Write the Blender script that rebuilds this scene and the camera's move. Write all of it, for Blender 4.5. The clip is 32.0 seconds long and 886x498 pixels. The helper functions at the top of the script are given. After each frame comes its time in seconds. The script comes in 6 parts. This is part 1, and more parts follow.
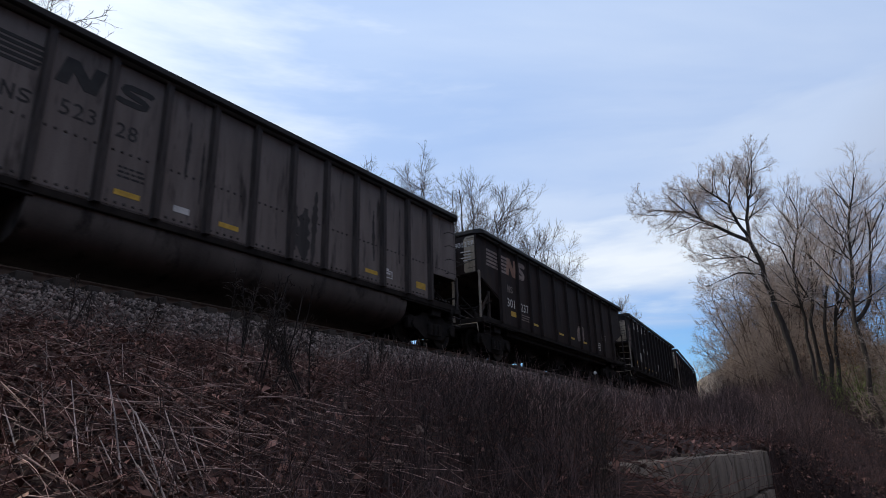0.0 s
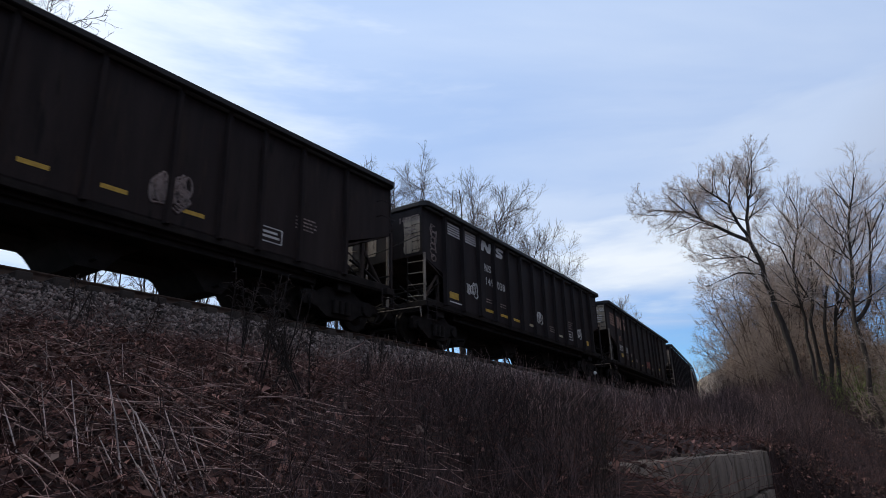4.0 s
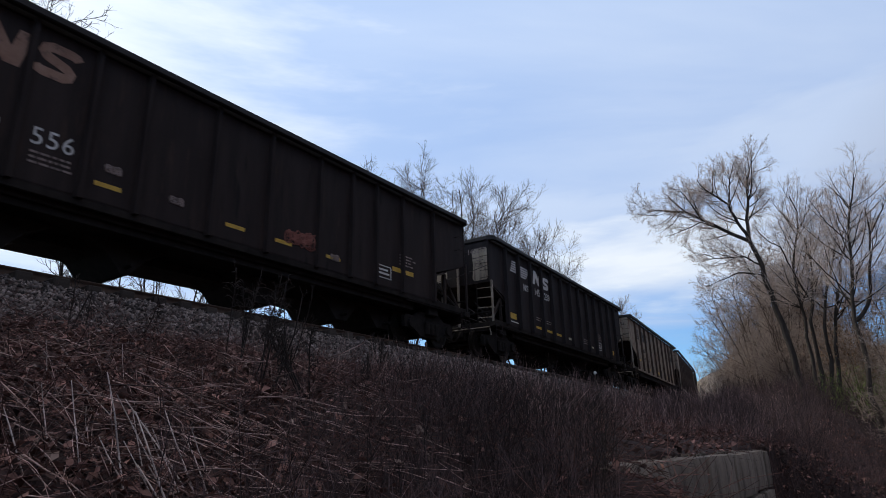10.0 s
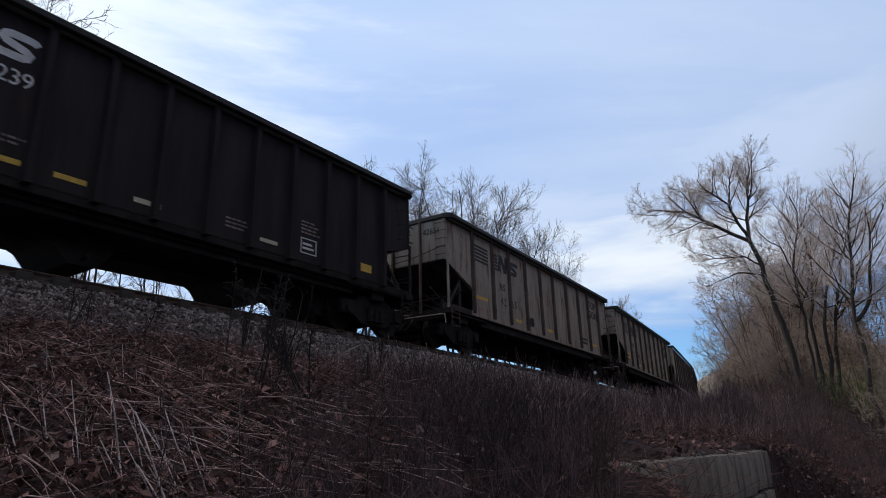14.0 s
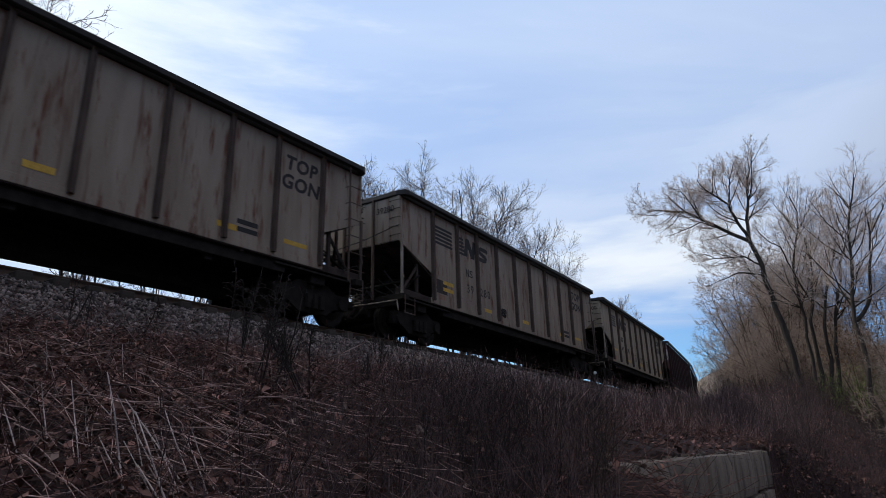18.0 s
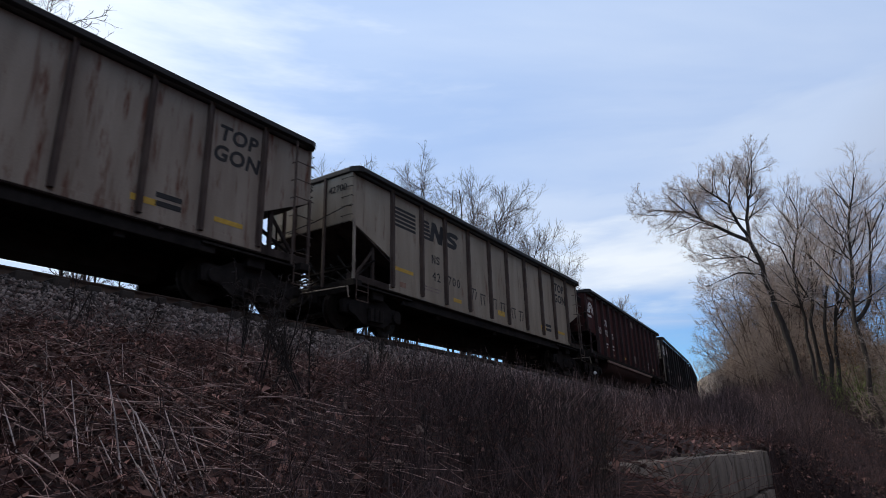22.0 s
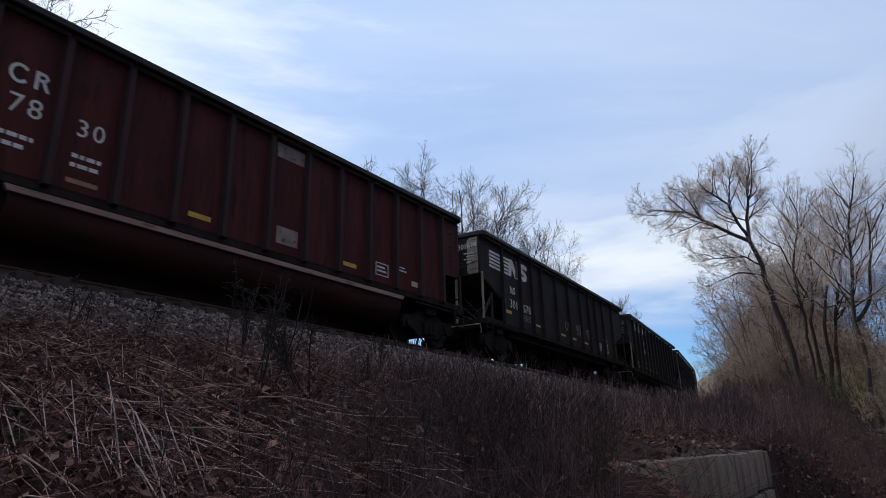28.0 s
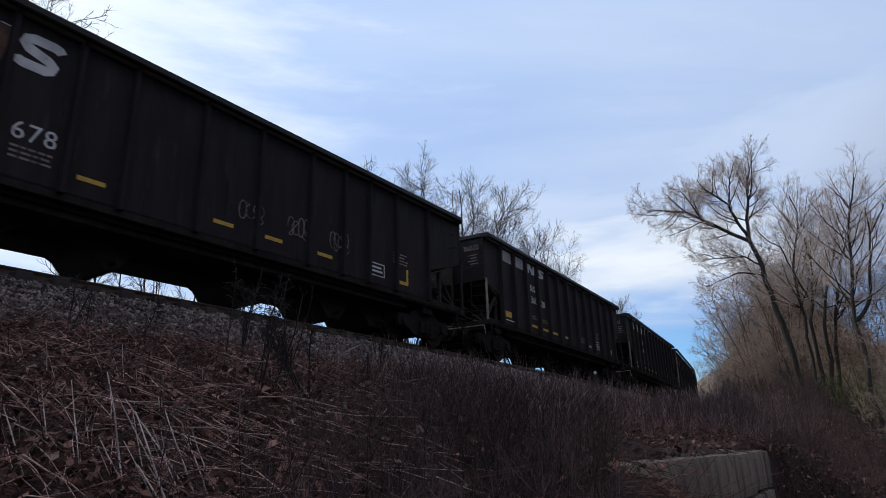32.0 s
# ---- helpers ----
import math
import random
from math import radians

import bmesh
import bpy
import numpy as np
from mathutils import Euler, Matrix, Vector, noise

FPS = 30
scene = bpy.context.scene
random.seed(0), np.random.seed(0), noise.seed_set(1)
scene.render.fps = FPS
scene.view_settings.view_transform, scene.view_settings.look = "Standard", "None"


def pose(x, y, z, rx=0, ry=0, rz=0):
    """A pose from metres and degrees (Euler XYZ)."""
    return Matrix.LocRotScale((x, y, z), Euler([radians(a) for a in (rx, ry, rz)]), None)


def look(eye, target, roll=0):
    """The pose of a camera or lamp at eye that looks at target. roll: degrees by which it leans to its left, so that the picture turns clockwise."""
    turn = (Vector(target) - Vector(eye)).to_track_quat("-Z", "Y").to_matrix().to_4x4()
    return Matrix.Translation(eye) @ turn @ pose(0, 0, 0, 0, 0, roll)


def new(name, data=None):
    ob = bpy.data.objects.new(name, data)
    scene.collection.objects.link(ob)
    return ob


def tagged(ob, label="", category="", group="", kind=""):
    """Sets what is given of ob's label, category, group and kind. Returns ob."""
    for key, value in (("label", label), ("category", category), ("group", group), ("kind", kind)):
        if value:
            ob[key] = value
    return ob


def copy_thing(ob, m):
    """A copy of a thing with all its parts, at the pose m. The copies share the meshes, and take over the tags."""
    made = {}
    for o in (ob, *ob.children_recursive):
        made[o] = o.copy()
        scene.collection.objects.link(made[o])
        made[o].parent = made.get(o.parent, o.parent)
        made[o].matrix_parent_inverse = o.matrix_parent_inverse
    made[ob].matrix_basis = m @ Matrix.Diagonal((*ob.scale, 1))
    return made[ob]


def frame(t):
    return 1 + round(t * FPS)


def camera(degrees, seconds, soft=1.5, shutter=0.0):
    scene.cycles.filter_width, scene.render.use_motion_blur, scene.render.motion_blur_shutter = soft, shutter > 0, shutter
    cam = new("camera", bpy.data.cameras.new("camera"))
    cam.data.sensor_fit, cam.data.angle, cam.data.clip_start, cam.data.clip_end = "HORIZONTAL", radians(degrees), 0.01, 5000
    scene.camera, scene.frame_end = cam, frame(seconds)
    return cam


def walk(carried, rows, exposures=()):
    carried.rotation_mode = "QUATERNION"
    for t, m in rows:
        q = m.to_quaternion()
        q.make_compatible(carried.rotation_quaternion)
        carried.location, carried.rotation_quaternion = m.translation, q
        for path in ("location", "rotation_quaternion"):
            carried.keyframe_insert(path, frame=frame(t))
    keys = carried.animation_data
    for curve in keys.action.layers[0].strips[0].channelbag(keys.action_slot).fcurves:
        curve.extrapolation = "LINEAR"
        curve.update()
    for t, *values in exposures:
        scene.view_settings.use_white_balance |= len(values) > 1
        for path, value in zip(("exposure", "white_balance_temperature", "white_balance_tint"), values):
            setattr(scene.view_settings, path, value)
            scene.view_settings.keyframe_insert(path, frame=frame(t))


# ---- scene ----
# ---- camera ----
EYE = (0.0, 0.0, 1.6)
TILT = radians(17.725)
cam = camera(70.6, 32.0, soft=0.8, shutter=0.3)
VIEW = look(EYE, (0.0, math.cos(TILT), 1.6 + math.sin(TILT)), -1.456)
walk(cam, [(0.0, VIEW), (32.0, VIEW)])

# ---- world, sun ----
SUN_AZ, SUN_EL = -62.0, 40.0            # degrees, clockwise from +y; above the horizon
scene.view_settings.exposure = 0.0


def make_world():
    w = bpy.data.worlds.new("sky")
    scene.world = w
    w.use_nodes = True
    nt = w.node_tree
    nt.nodes.clear()
    N, L = nt.nodes.new, nt.links.new
    out = N("ShaderNodeOutputWorld")
    sky = N("ShaderNodeTexSky")
    sky.sky_type, sky.sun_disc = "NISHITA", False
    sky.sun_elevation, sky.sun_rotation = radians(SUN_EL), radians(SUN_AZ)
    sky.air_density, sky.dust_density, sky.ozone_density = 1.0, 1.0, 1.5
    tint = N("ShaderNodeMix"); tint.data_type, tint.blend_type = "RGBA", "MULTIPLY"
    tint.inputs[0].default_value, tint.inputs[7].default_value = 1.0, (0.60, 0.88, 1.20, 1)
    L(sky.outputs[0], tint.inputs[6])
    blue = N("ShaderNodeBackground")
    blue.inputs[1].default_value = 0.145
    L(tint.outputs[2], blue.inputs[0])
    tc = N("ShaderNodeTexCoord")
    sep = N("ShaderNodeSeparateXYZ")
    L(tc.outputs["Generated"], sep.inputs[0])
    # thin cloud deck: the direction laid out on a flat layer overhead
    up = N("ShaderNodeMath"); up.operation = "MAXIMUM"; up.inputs[1].default_value = 0.03
    L(sep.outputs[2], up.inputs[0])
    lift = N("ShaderNodeMath"); lift.operation = "ADD"; lift.inputs[1].default_value = 0.12
    L(up.outputs[0], lift.inputs[0])
    flat = []
    for k in (0, 1):
        d = N("ShaderNodeMath"); d.operation = "DIVIDE"
        L(sep.outputs[k], d.inputs[0]); L(lift.outputs[0], d.inputs[1])
        flat.append(d)
    com = N("ShaderNodeCombineXYZ")
    L(flat[0].outputs[0], com.inputs[0]); L(flat[1].outputs[0], com.inputs[1])
    mp = N("ShaderNodeMapping")
    mp.inputs["Scale"].default_value = (0.45, 1.5, 1.0)
    mp.inputs["Rotation"].default_value = (0, 0, radians(12))
    mp.inputs["Location"].default_value = (1.3, 0.4, 0.0)
    L(com.outputs[0], mp.inputs[0])
    n1 = N("ShaderNodeTexNoise")
    n1.inputs["Scale"].default_value, n1.inputs["Detail"].default_value = 1.1, 6.0
    n1.inputs["Roughness"].default_value = 0.52
    n1.inputs["Distortion"].default_value = 0.4
    L(mp.outputs[0], n1.inputs[0])
    r1 = N("ShaderNodeMapRange")
    r1.inputs[1].default_value, r1.inputs[2].default_value = 0.3, 0.72
    r1.inputs[3].default_value, r1.inputs[4].default_value = 0.9, 1.0
    L(n1.outputs[0], r1.inputs[0])
    # the deck thins out over the horizon
    edge = N("ShaderNodeMapRange"); edge.interpolation_type = "SMOOTHSTEP"
    edge.inputs[1].default_value, edge.inputs[2].default_value = 0.15, 0.235
    wob = N("ShaderNodeMath"); wob.operation = "MULTIPLY_ADD"; wob.inputs[1].default_value = 0.16; wob.inputs[2].default_value = -0.08
    L(n1.outputs[0], wob.inputs[0])
    zz = N("ShaderNodeMath"); zz.operation = "ADD"
    L(sep.outputs[2], zz.inputs[0]); L(wob.outputs[0], zz.inputs[1])
    L(zz.outputs[0], edge.inputs[0])
    fac = N("ShaderNodeMath"); fac.operation = "MULTIPLY"
    L(r1.outputs[0], fac.inputs[0]); L(edge.outputs[0], fac.inputs[1])
    # cloud brightness rises towards the veiled sun
    sd = Vector((math.sin(radians(SUN_AZ)) * math.cos(radians(SUN_EL)), math.cos(radians(SUN_AZ)) * math.cos(radians(SUN_EL)), math.sin(radians(SUN_EL))))
    dot = N("ShaderNodeVectorMath"); dot.operation = "DOT_PRODUCT"; dot.inputs[1].default_value = (-0.766, 0.027, 0.643)
    L(tc.outputs["Generated"], dot.inputs[0])
    glow = N("ShaderNodeValToRGB")
    el = glow.color_ramp.elements
    el[0].position, el[0].color = 0.22, (0.275, 0.165, 0.115, 1)
    el[1].position, el[1].color = 0.44, (0.97, 0.97, 0.98, 1)
    e2 = el.new(0.92)
    e2.color = (1.3, 1.28, 1.24, 1)
    half = N("ShaderNodeMath"); half.operation = "MULTIPLY_ADD"; half.inputs[1].default_value = 0.5; half.inputs[2].default_value = 0.5
    L(dot.outputs["Value"], half.inputs[0]); L(half.outputs[0], glow.inputs[0])
    # whiter banks: a long one low beyond the curve, thinner ones over it, and the glare round the veiled sun
    soft = N("ShaderNodeTexNoise")
    soft.inputs["Scale"].default_value, soft.inputs["Detail"].default_value, soft.inputs["Roughness"].default_value = 1.0, 5.0, 0.55
    sm = N("ShaderNodeMapping")
    sm.inputs["Scale"].default_value, sm.inputs["Rotation"].default_value = (5.0, 5.0, 26.0), (0, radians(-3), 0)
    L(tc.outputs["Generated"], sm.inputs[0]); L(sm.outputs[0], soft.inputs[0])
    white = None
    for way, size, top in (((0.31, 0.92, 0.262), (0.33, 0.5, 0.088), 1.0), ((0.12, 0.90, 0.335), (0.34, 0.5, 0.045), 0.40), ((0.56, 0.74, 0.40), (0.42, 0.6, 0.11), 0.38), ((-0.55, 0.83, 0.08), (0.80, 0.9, 0.20), 1.0), ((-0.66, 0.54, 0.52), (0.66, 0.7, 0.46), 0.78)):
        d1 = N("ShaderNodeVectorMath"); d1.operation = "SUBTRACT"; d1.inputs[1].default_value = Vector(way).normalized()
        L(tc.outputs["Generated"], d1.inputs[0])
        d2 = N("ShaderNodeVectorMath"); d2.operation = "DIVIDE"; d2.inputs[1].default_value = size
        L(d1.outputs[0], d2.inputs[0])
        d3 = N("ShaderNodeVectorMath"); d3.operation = "LENGTH"
        L(d2.outputs[0], d3.inputs[0])
        jit = N("ShaderNodeMath"); jit.operation = "MULTIPLY_ADD"; jit.inputs[1].default_value = 1.5
        L(soft.outputs[0], jit.inputs[0]); L(d3.outputs["Value"], jit.inputs[2])
        m2 = N("ShaderNodeMapRange"); m2.interpolation_type = "SMOOTHSTEP"
        m2.inputs[1].default_value, m2.inputs[2].default_value, m2.inputs[3].default_value, m2.inputs[4].default_value = 0.85, 1.95, top, 0.0
        L(jit.outputs[0], m2.inputs[0])
        if white:
            mxm = N("ShaderNodeMath"); mxm.operation = "MAXIMUM"
            L(white, mxm.inputs[0]); L(m2.outputs[0], mxm.inputs[1])
            white = mxm.outputs[0]
        else:
            white = m2.outputs[0]
    wisp = N("ShaderNodeMapRange"); wisp.inputs[1].default_value, wisp.inputs[2].default_value, wisp.inputs[4].default_value = 0.42, 0.68, 0.34
    L(n1.outputs[0], wisp.inputs[0])
    mxm = N("ShaderNodeMath"); mxm.operation = "MAXIMUM"
    L(white, mxm.inputs[0]); L(wisp.outputs[0], mxm.inputs[1])
    tone = N("ShaderNodeMix"); tone.data_type = "RGBA"
    tone.inputs[6].default_value, tone.inputs[7].default_value = (0.405, 0.555, 0.855, 1), (0.86, 0.93, 1.01, 1)
    L(mxm.outputs[0], tone.inputs[0])
    lit = N("ShaderNodeMix"); lit.data_type, lit.blend_type = "RGBA", "MULTIPLY"; lit.inputs[0].default_value = 1.0
    L(tone.outputs[2], lit.inputs[6]); L(glow.outputs[0], lit.inputs[7])
    # unseen overhead, the deck is set warm and dim to tint the ground's light
    high = N("ShaderNodeMapRange"); high.interpolation_type = "SMOOTHSTEP"
    high.inputs[1].default_value, high.inputs[2].default_value = 0.62, 0.82
    L(sep.outputs[2], high.inputs[0])
    deck = N("ShaderNodeMix"); deck.data_type = "RGBA"; deck.inputs[7].default_value = (0.56, 0.475, 0.455, 1)
    L(high.outputs[0], deck.inputs[0]); L(lit.outputs[2], deck.inputs[6])
    cloud = N("ShaderNodeBackground")
    L(deck.outputs[2], cloud.inputs[0])
    full = N("ShaderNodeMath"); full.operation = "MAXIMUM"
    L(fac.outputs[0], full.inputs[0]); L(white, full.inputs[1])
    mix = N("ShaderNodeMixShader")
    L(full.outputs[0], mix.inputs[0]); L(blue.outputs[0], mix.inputs[1]); L(cloud.outputs[0], mix.inputs[2])
    L(mix.outputs[0], out.inputs[0])
    sun = new("sun", bpy.data.lights.new("sun", "SUN"))
    sun.data.energy, sun.data.angle, sun.data.color = 2.6, radians(2.0), (1.0, 0.91, 0.78)
    sun.matrix_world = look(sd * 50, (0, 0, 0))


make_world()

# ---- materials ----


def mat(name, c1, c2, scale=3.0, rough=0.8, metal=0.0, stretch=(1, 1, 1), fine=40.0, bump=0.25, dirt=None, dirt_at=0.55, streak=None, streak_at=0.56, runs=None, runs_at=0.60, island=0.0, rand=0.0, spec=0.4):
    """Two colours mixed by coarse and fine noise, stains of a third colour, and relief."""
    m = bpy.data.materials.new(name)
    m.use_nodes = True
    nt = m.node_tree
    N, L = nt.nodes.new, nt.links.new
    b = nt.nodes["Principled BSDF"]
    tc = N("ShaderNodeTexCoord")
    mp = N("ShaderNodeMapping")
    mp.inputs["Scale"].default_value = stretch
    L(tc.outputs["Object"], mp.inputs[0])
    n1 = N("ShaderNodeTexNoise"); n1.inputs["Scale"].default_value = scale; n1.inputs["Detail"].default_value = 5
    n2 = N("ShaderNodeTexNoise"); n2.inputs["Scale"].default_value = fine; n2.inputs["Detail"].default_value = 3
    L(mp.outputs[0], n1.inputs[0]); L(tc.outputs["Object"], n2.inputs[0])
    add = N("ShaderNodeMath"); add.operation = "MULTIPLY_ADD"; add.inputs[1].default_value = 0.35
    L(n2.outputs[0], add.inputs[0]); L(n1.outputs[0], add.inputs[2])
    mr = N("ShaderNodeMapRange"); mr.inputs[1].default_value, mr.inputs[2].default_value = 0.42, 0.92
    L(add.outputs[0], mr.inputs[0])
    mx = N("ShaderNodeMix"); mx.data_type = "RGBA"
    mx.inputs[6].default_value, mx.inputs[7].default_value = (*c1, 1), (*c2, 1)
    L(mr.outputs[0], mx.inputs[0])
    col = mx.outputs[2]
    if dirt:
        n3 = N("ShaderNodeTexNoise"); n3.inputs["Scale"].default_value = scale * 1.7; n3.inputs["Detail"].default_value = 6
        n3.inputs["Roughness"].default_value = 0.65
        mp2 = N("ShaderNodeMapping"); mp2.inputs["Scale"].default_value = stretch; mp2.inputs["Location"].default_value = (7, 3, 5)
        L(tc.outputs["Object"], mp2.inputs[0]); L(mp2.outputs[0], n3.inputs[0])
        m3 = N("ShaderNodeMapRange"); m3.inputs[1].default_value, m3.inputs[2].default_value = dirt_at, dirt_at + 0.14
        L(n3.outputs[0], m3.inputs[0])
        mx2 = N("ShaderNodeMix"); mx2.data_type = "RGBA"; mx2.inputs[7].default_value = (*dirt, 1)
        L(m3.outputs[0], mx2.inputs[0]); L(col, mx2.inputs[6])
        col = mx2.outputs[2]
    if streak:
        n5 = N("ShaderNodeTexNoise"); n5.inputs["Scale"].default_value = 1.0; n5.inputs["Detail"].default_value = 4
        mp5 = N("ShaderNodeMapping"); mp5.inputs["Scale"].default_value = (7.0, 7.0, 0.55); mp5.inputs["Location"].default_value = (2, 9, 4)
        L(tc.outputs["Object"], mp5.inputs[0]); L(mp5.outputs[0], n5.inputs[0])
        m5 = N("ShaderNodeMapRange"); m5.inputs[1].default_value, m5.inputs[2].default_value, m5.inputs[4].default_value = streak_at, streak_at + 0.16, 0.8
        L(n5.outputs[0], m5.inputs[0])
        mx5 = N("ShaderNodeMix"); mx5.data_type = "RGBA"; mx5.inputs[7].default_value = (*streak, 1)
        L(m5.outputs[0], mx5.inputs[0]); L(col, mx5.inputs[6])
        col = mx5.outputs[2]
    if runs:
        n6 = N("ShaderNodeTexNoise"); n6.inputs["Scale"].default_value = 1.0; n6.inputs["Detail"].default_value = 5; n6.inputs["Roughness"].default_value = 0.6
        mp6 = N("ShaderNodeMapping"); mp6.inputs["Scale"].default_value = (3.1, 3.1, 0.48); mp6.inputs["Location"].default_value = (11, 4, 8)
        L(tc.outputs["Object"], mp6.inputs[0]); L(mp6.outputs[0], n6.inputs[0])
        m6 = N("ShaderNodeMapRange"); m6.interpolation_type = "SMOOTHSTEP"
        m6.inputs[1].default_value, m6.inputs[2].default_value, m6.inputs[4].default_value = runs_at, runs_at + 0.13, 0.85
        L(n6.outputs[0], m6.inputs[0])
        mx6 = N("ShaderNodeMix"); mx6.data_type = "RGBA"; mx6.inputs[7].default_value = (*runs, 1)
        L(m6.outputs[0], mx6.inputs[0]); L(col, mx6.inputs[6])
        col = mx6.outputs[2]
    if island or rand:
        src = N("ShaderNodeNewGeometry").outputs["Random Per Island"] if island else N("ShaderNodeObjectInfo").outputs["Random"]
        k = island or rand
        m4 = N("ShaderNodeMapRange"); m4.inputs[3].default_value, m4.inputs[4].default_value = 1 - k, 1 + k
        L(src, m4.inputs[0])
        hs = N("ShaderNodeHueSaturation"); L(m4.outputs[0], hs.inputs["Value"]); L(col, hs.inputs["Color"])
        col = hs.outputs[0]
    L(col, b.inputs["Base Color"])
    b.inputs["Roughness"].default_value = rough
    b.inputs["Metallic"].default_value = metal
    b.inputs["Specular IOR Level"].default_value = spec
    if bump:
        bp = N("ShaderNodeBump"); bp.inputs["Strength"].default_value = bump; bp.inputs["Distance"].default_value = 0.02
        L(add.outputs[0], bp.inputs["Height"]); L(bp.outputs[0], b.inputs["Normal"])
    return m


STREAK = (2.2, 2.2, 0.35)
M_BLACK = mat("black_paint", (0.0172, 0.0136, 0.0140), (0.033, 0.0268, 0.0270), 1.5, 0.68, stretch=STREAK, dirt=(0.037, 0.028, 0.025), dirt_at=0.57, streak=(0.032, 0.026, 0.025), streak_at=0.6, bump=0.12, spec=0.12)
M_BROWN = mat("brown_black_paint", (0.0200, 0.0150, 0.0145), (0.038, 0.0285, 0.0265), 1.5, 0.70, stretch=STREAK, dirt=(0.048, 0.032, 0.026), dirt_at=0.57, streak=(0.042, 0.029, 0.024), streak_at=0.6, runs=(0.012, 0.010, 0.010), runs_at=0.60, bump=0.12, spec=0.12)
M_SOOT = mat("sooty_black_paint", (0.0165, 0.0142, 0.0145), (0.031, 0.0265, 0.0265), 1.5, 0.70, stretch=STREAK, dirt=(0.044, 0.036, 0.034), dirt_at=0.58, streak=(0.036, 0.030, 0.028), streak_at=0.6, runs=(0.011, 0.010, 0.010), runs_at=0.60, bump=0.12, spec=0.12)
M_GREY = mat("weathered_grey_paint", (0.120, 0.099, 0.090), (0.200, 0.170, 0.155), 1.4, 0.75, stretch=STREAK, dirt=(0.060, 0.049, 0.045), dirt_at=0.58, streak=(0.040, 0.033, 0.031), streak_at=0.59, runs=(0.026, 0.022, 0.021), runs_at=0.59, bump=0.12, spec=0.25)
M_GREYPOST = mat("grimy_post_paint", (0.026, 0.020, 0.019), (0.070, 0.057, 0.053), 3.0, 0.8, stretch=STREAK, dirt=(0.016, 0.012, 0.011), dirt_at=0.52, bump=0.15)
M_STAIN = mat("tar_stain", (0.018, 0.016, 0.0155), (0.052, 0.045, 0.043), 4, 0.7, stretch=STREAK, bump=0.1)
M_TAN = mat("pale_paint", (0.220, 0.178, 0.140), (0.345, 0.290, 0.232), 1.4, 0.75, stretch=STREAK, dirt=(0.115, 0.038, 0.020), dirt_at=0.55, streak=(0.105, 0.038, 0.022), streak_at=0.58, runs=(0.125, 0.046, 0.029), runs_at=0.595, bump=0.12, spec=0.2)
M_RED = mat("oxide_red_paint", (0.044, 0.0110, 0.0112), (0.082, 0.0215, 0.0200), 1.4, 0.7, stretch=STREAK, dirt=(0.026, 0.0100, 0.0105), dirt_at=0.54, streak=(0.020, 0.0095, 0.0095), streak_at=0.57, runs=(0.018, 0.009, 0.009), runs_at=0.61, bump=0.12, spec=0.15)
# soot on the red ends, darkened further to dull the sunlight on them
M_REDEND = mat("dulled_sooty_red_end_paint", (0.022, 0.0085, 0.0080), (0.062, 0.019, 0.017), 2.2, 0.8, stretch=(1.5, 1.5, 0.8), dirt=(0.012, 0.009, 0.0085), dirt_at=0.47, streak=(0.010, 0.008, 0.008), streak_at=0.52, bump=0.12, spec=0.15)
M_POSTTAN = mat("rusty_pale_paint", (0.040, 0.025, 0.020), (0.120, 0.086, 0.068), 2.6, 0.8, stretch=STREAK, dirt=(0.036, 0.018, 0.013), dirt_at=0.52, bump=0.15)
M_BEIGE = mat("beige_paint", (0.255, 0.213, 0.163), (0.385, 0.332, 0.258), 1.4, 0.75, stretch=STREAK, dirt=(0.150, 0.075, 0.045), dirt_at=0.60, streak=(0.140, 0.085, 0.058), streak_at=0.62, runs=(0.17, 0.10, 0.07), runs_at=0.63, bump=0.12, spec=0.2)
M_CHORD = mat("dark_chord", (0.016, 0.015, 0.015), (0.03, 0.028, 0.027), 3, 0.55, bump=0.1, spec=0.2)
M_DUST = mat("dusty_end_paint", (0.24, 0.198, 0.150), (0.48, 0.405, 0.312), 2.0, 0.8, stretch=(1.5, 1.5, 0.5), dirt=(0.085, 0.068, 0.056), dirt_at=0.54, streak=(0.10, 0.08, 0.066), streak_at=0.56, bump=0.1)
# worn post paint, paled further to carry the light on the near ends
M_ENDPOST = mat("lit_worn_end_post", (0.165, 0.138, 0.112), (0.40, 0.342, 0.280), 3.0, 0.8, stretch=STREAK, dirt=(0.06, 0.048, 0.041), dirt_at=0.56, bump=0.1)
M_UNDER = mat("grimy_steel", (0.0105, 0.0090, 0.0084), (0.029, 0.0240, 0.0215), 4, 0.85, bump=0.2, spec=0.12)
M_SLOPE = mat("coal_stained_sheet", (0.022, 0.0175, 0.0160), (0.075, 0.058, 0.050), 1.8, 0.85, stretch=(1.2, 1.2, 0.5), dirt=(0.012, 0.010, 0.010), dirt_at=0.54, bump=0.15, spec=0.10)
# tub paints: grime, with the shade under the sides put into the colour
M_TUB = mat("shaded_grimy_tub_paint", (0.060, 0.049, 0.044), (0.125, 0.104, 0.092), 1.2, 0.75, stretch=(1.5, 1, 0.6), dirt=(0.028, 0.023, 0.021), dirt_at=0.54, bump=0.12, spec=0.15)
M_REDTUB = mat("shaded_grimy_red_tub", (0.030, 0.013, 0.011), (0.055, 0.022, 0.018), 1.2, 0.75, stretch=(0.5, 1, 2), dirt=(0.014, 0.010, 0.009), dirt_at=0.55, bump=0.12, spec=0.15)
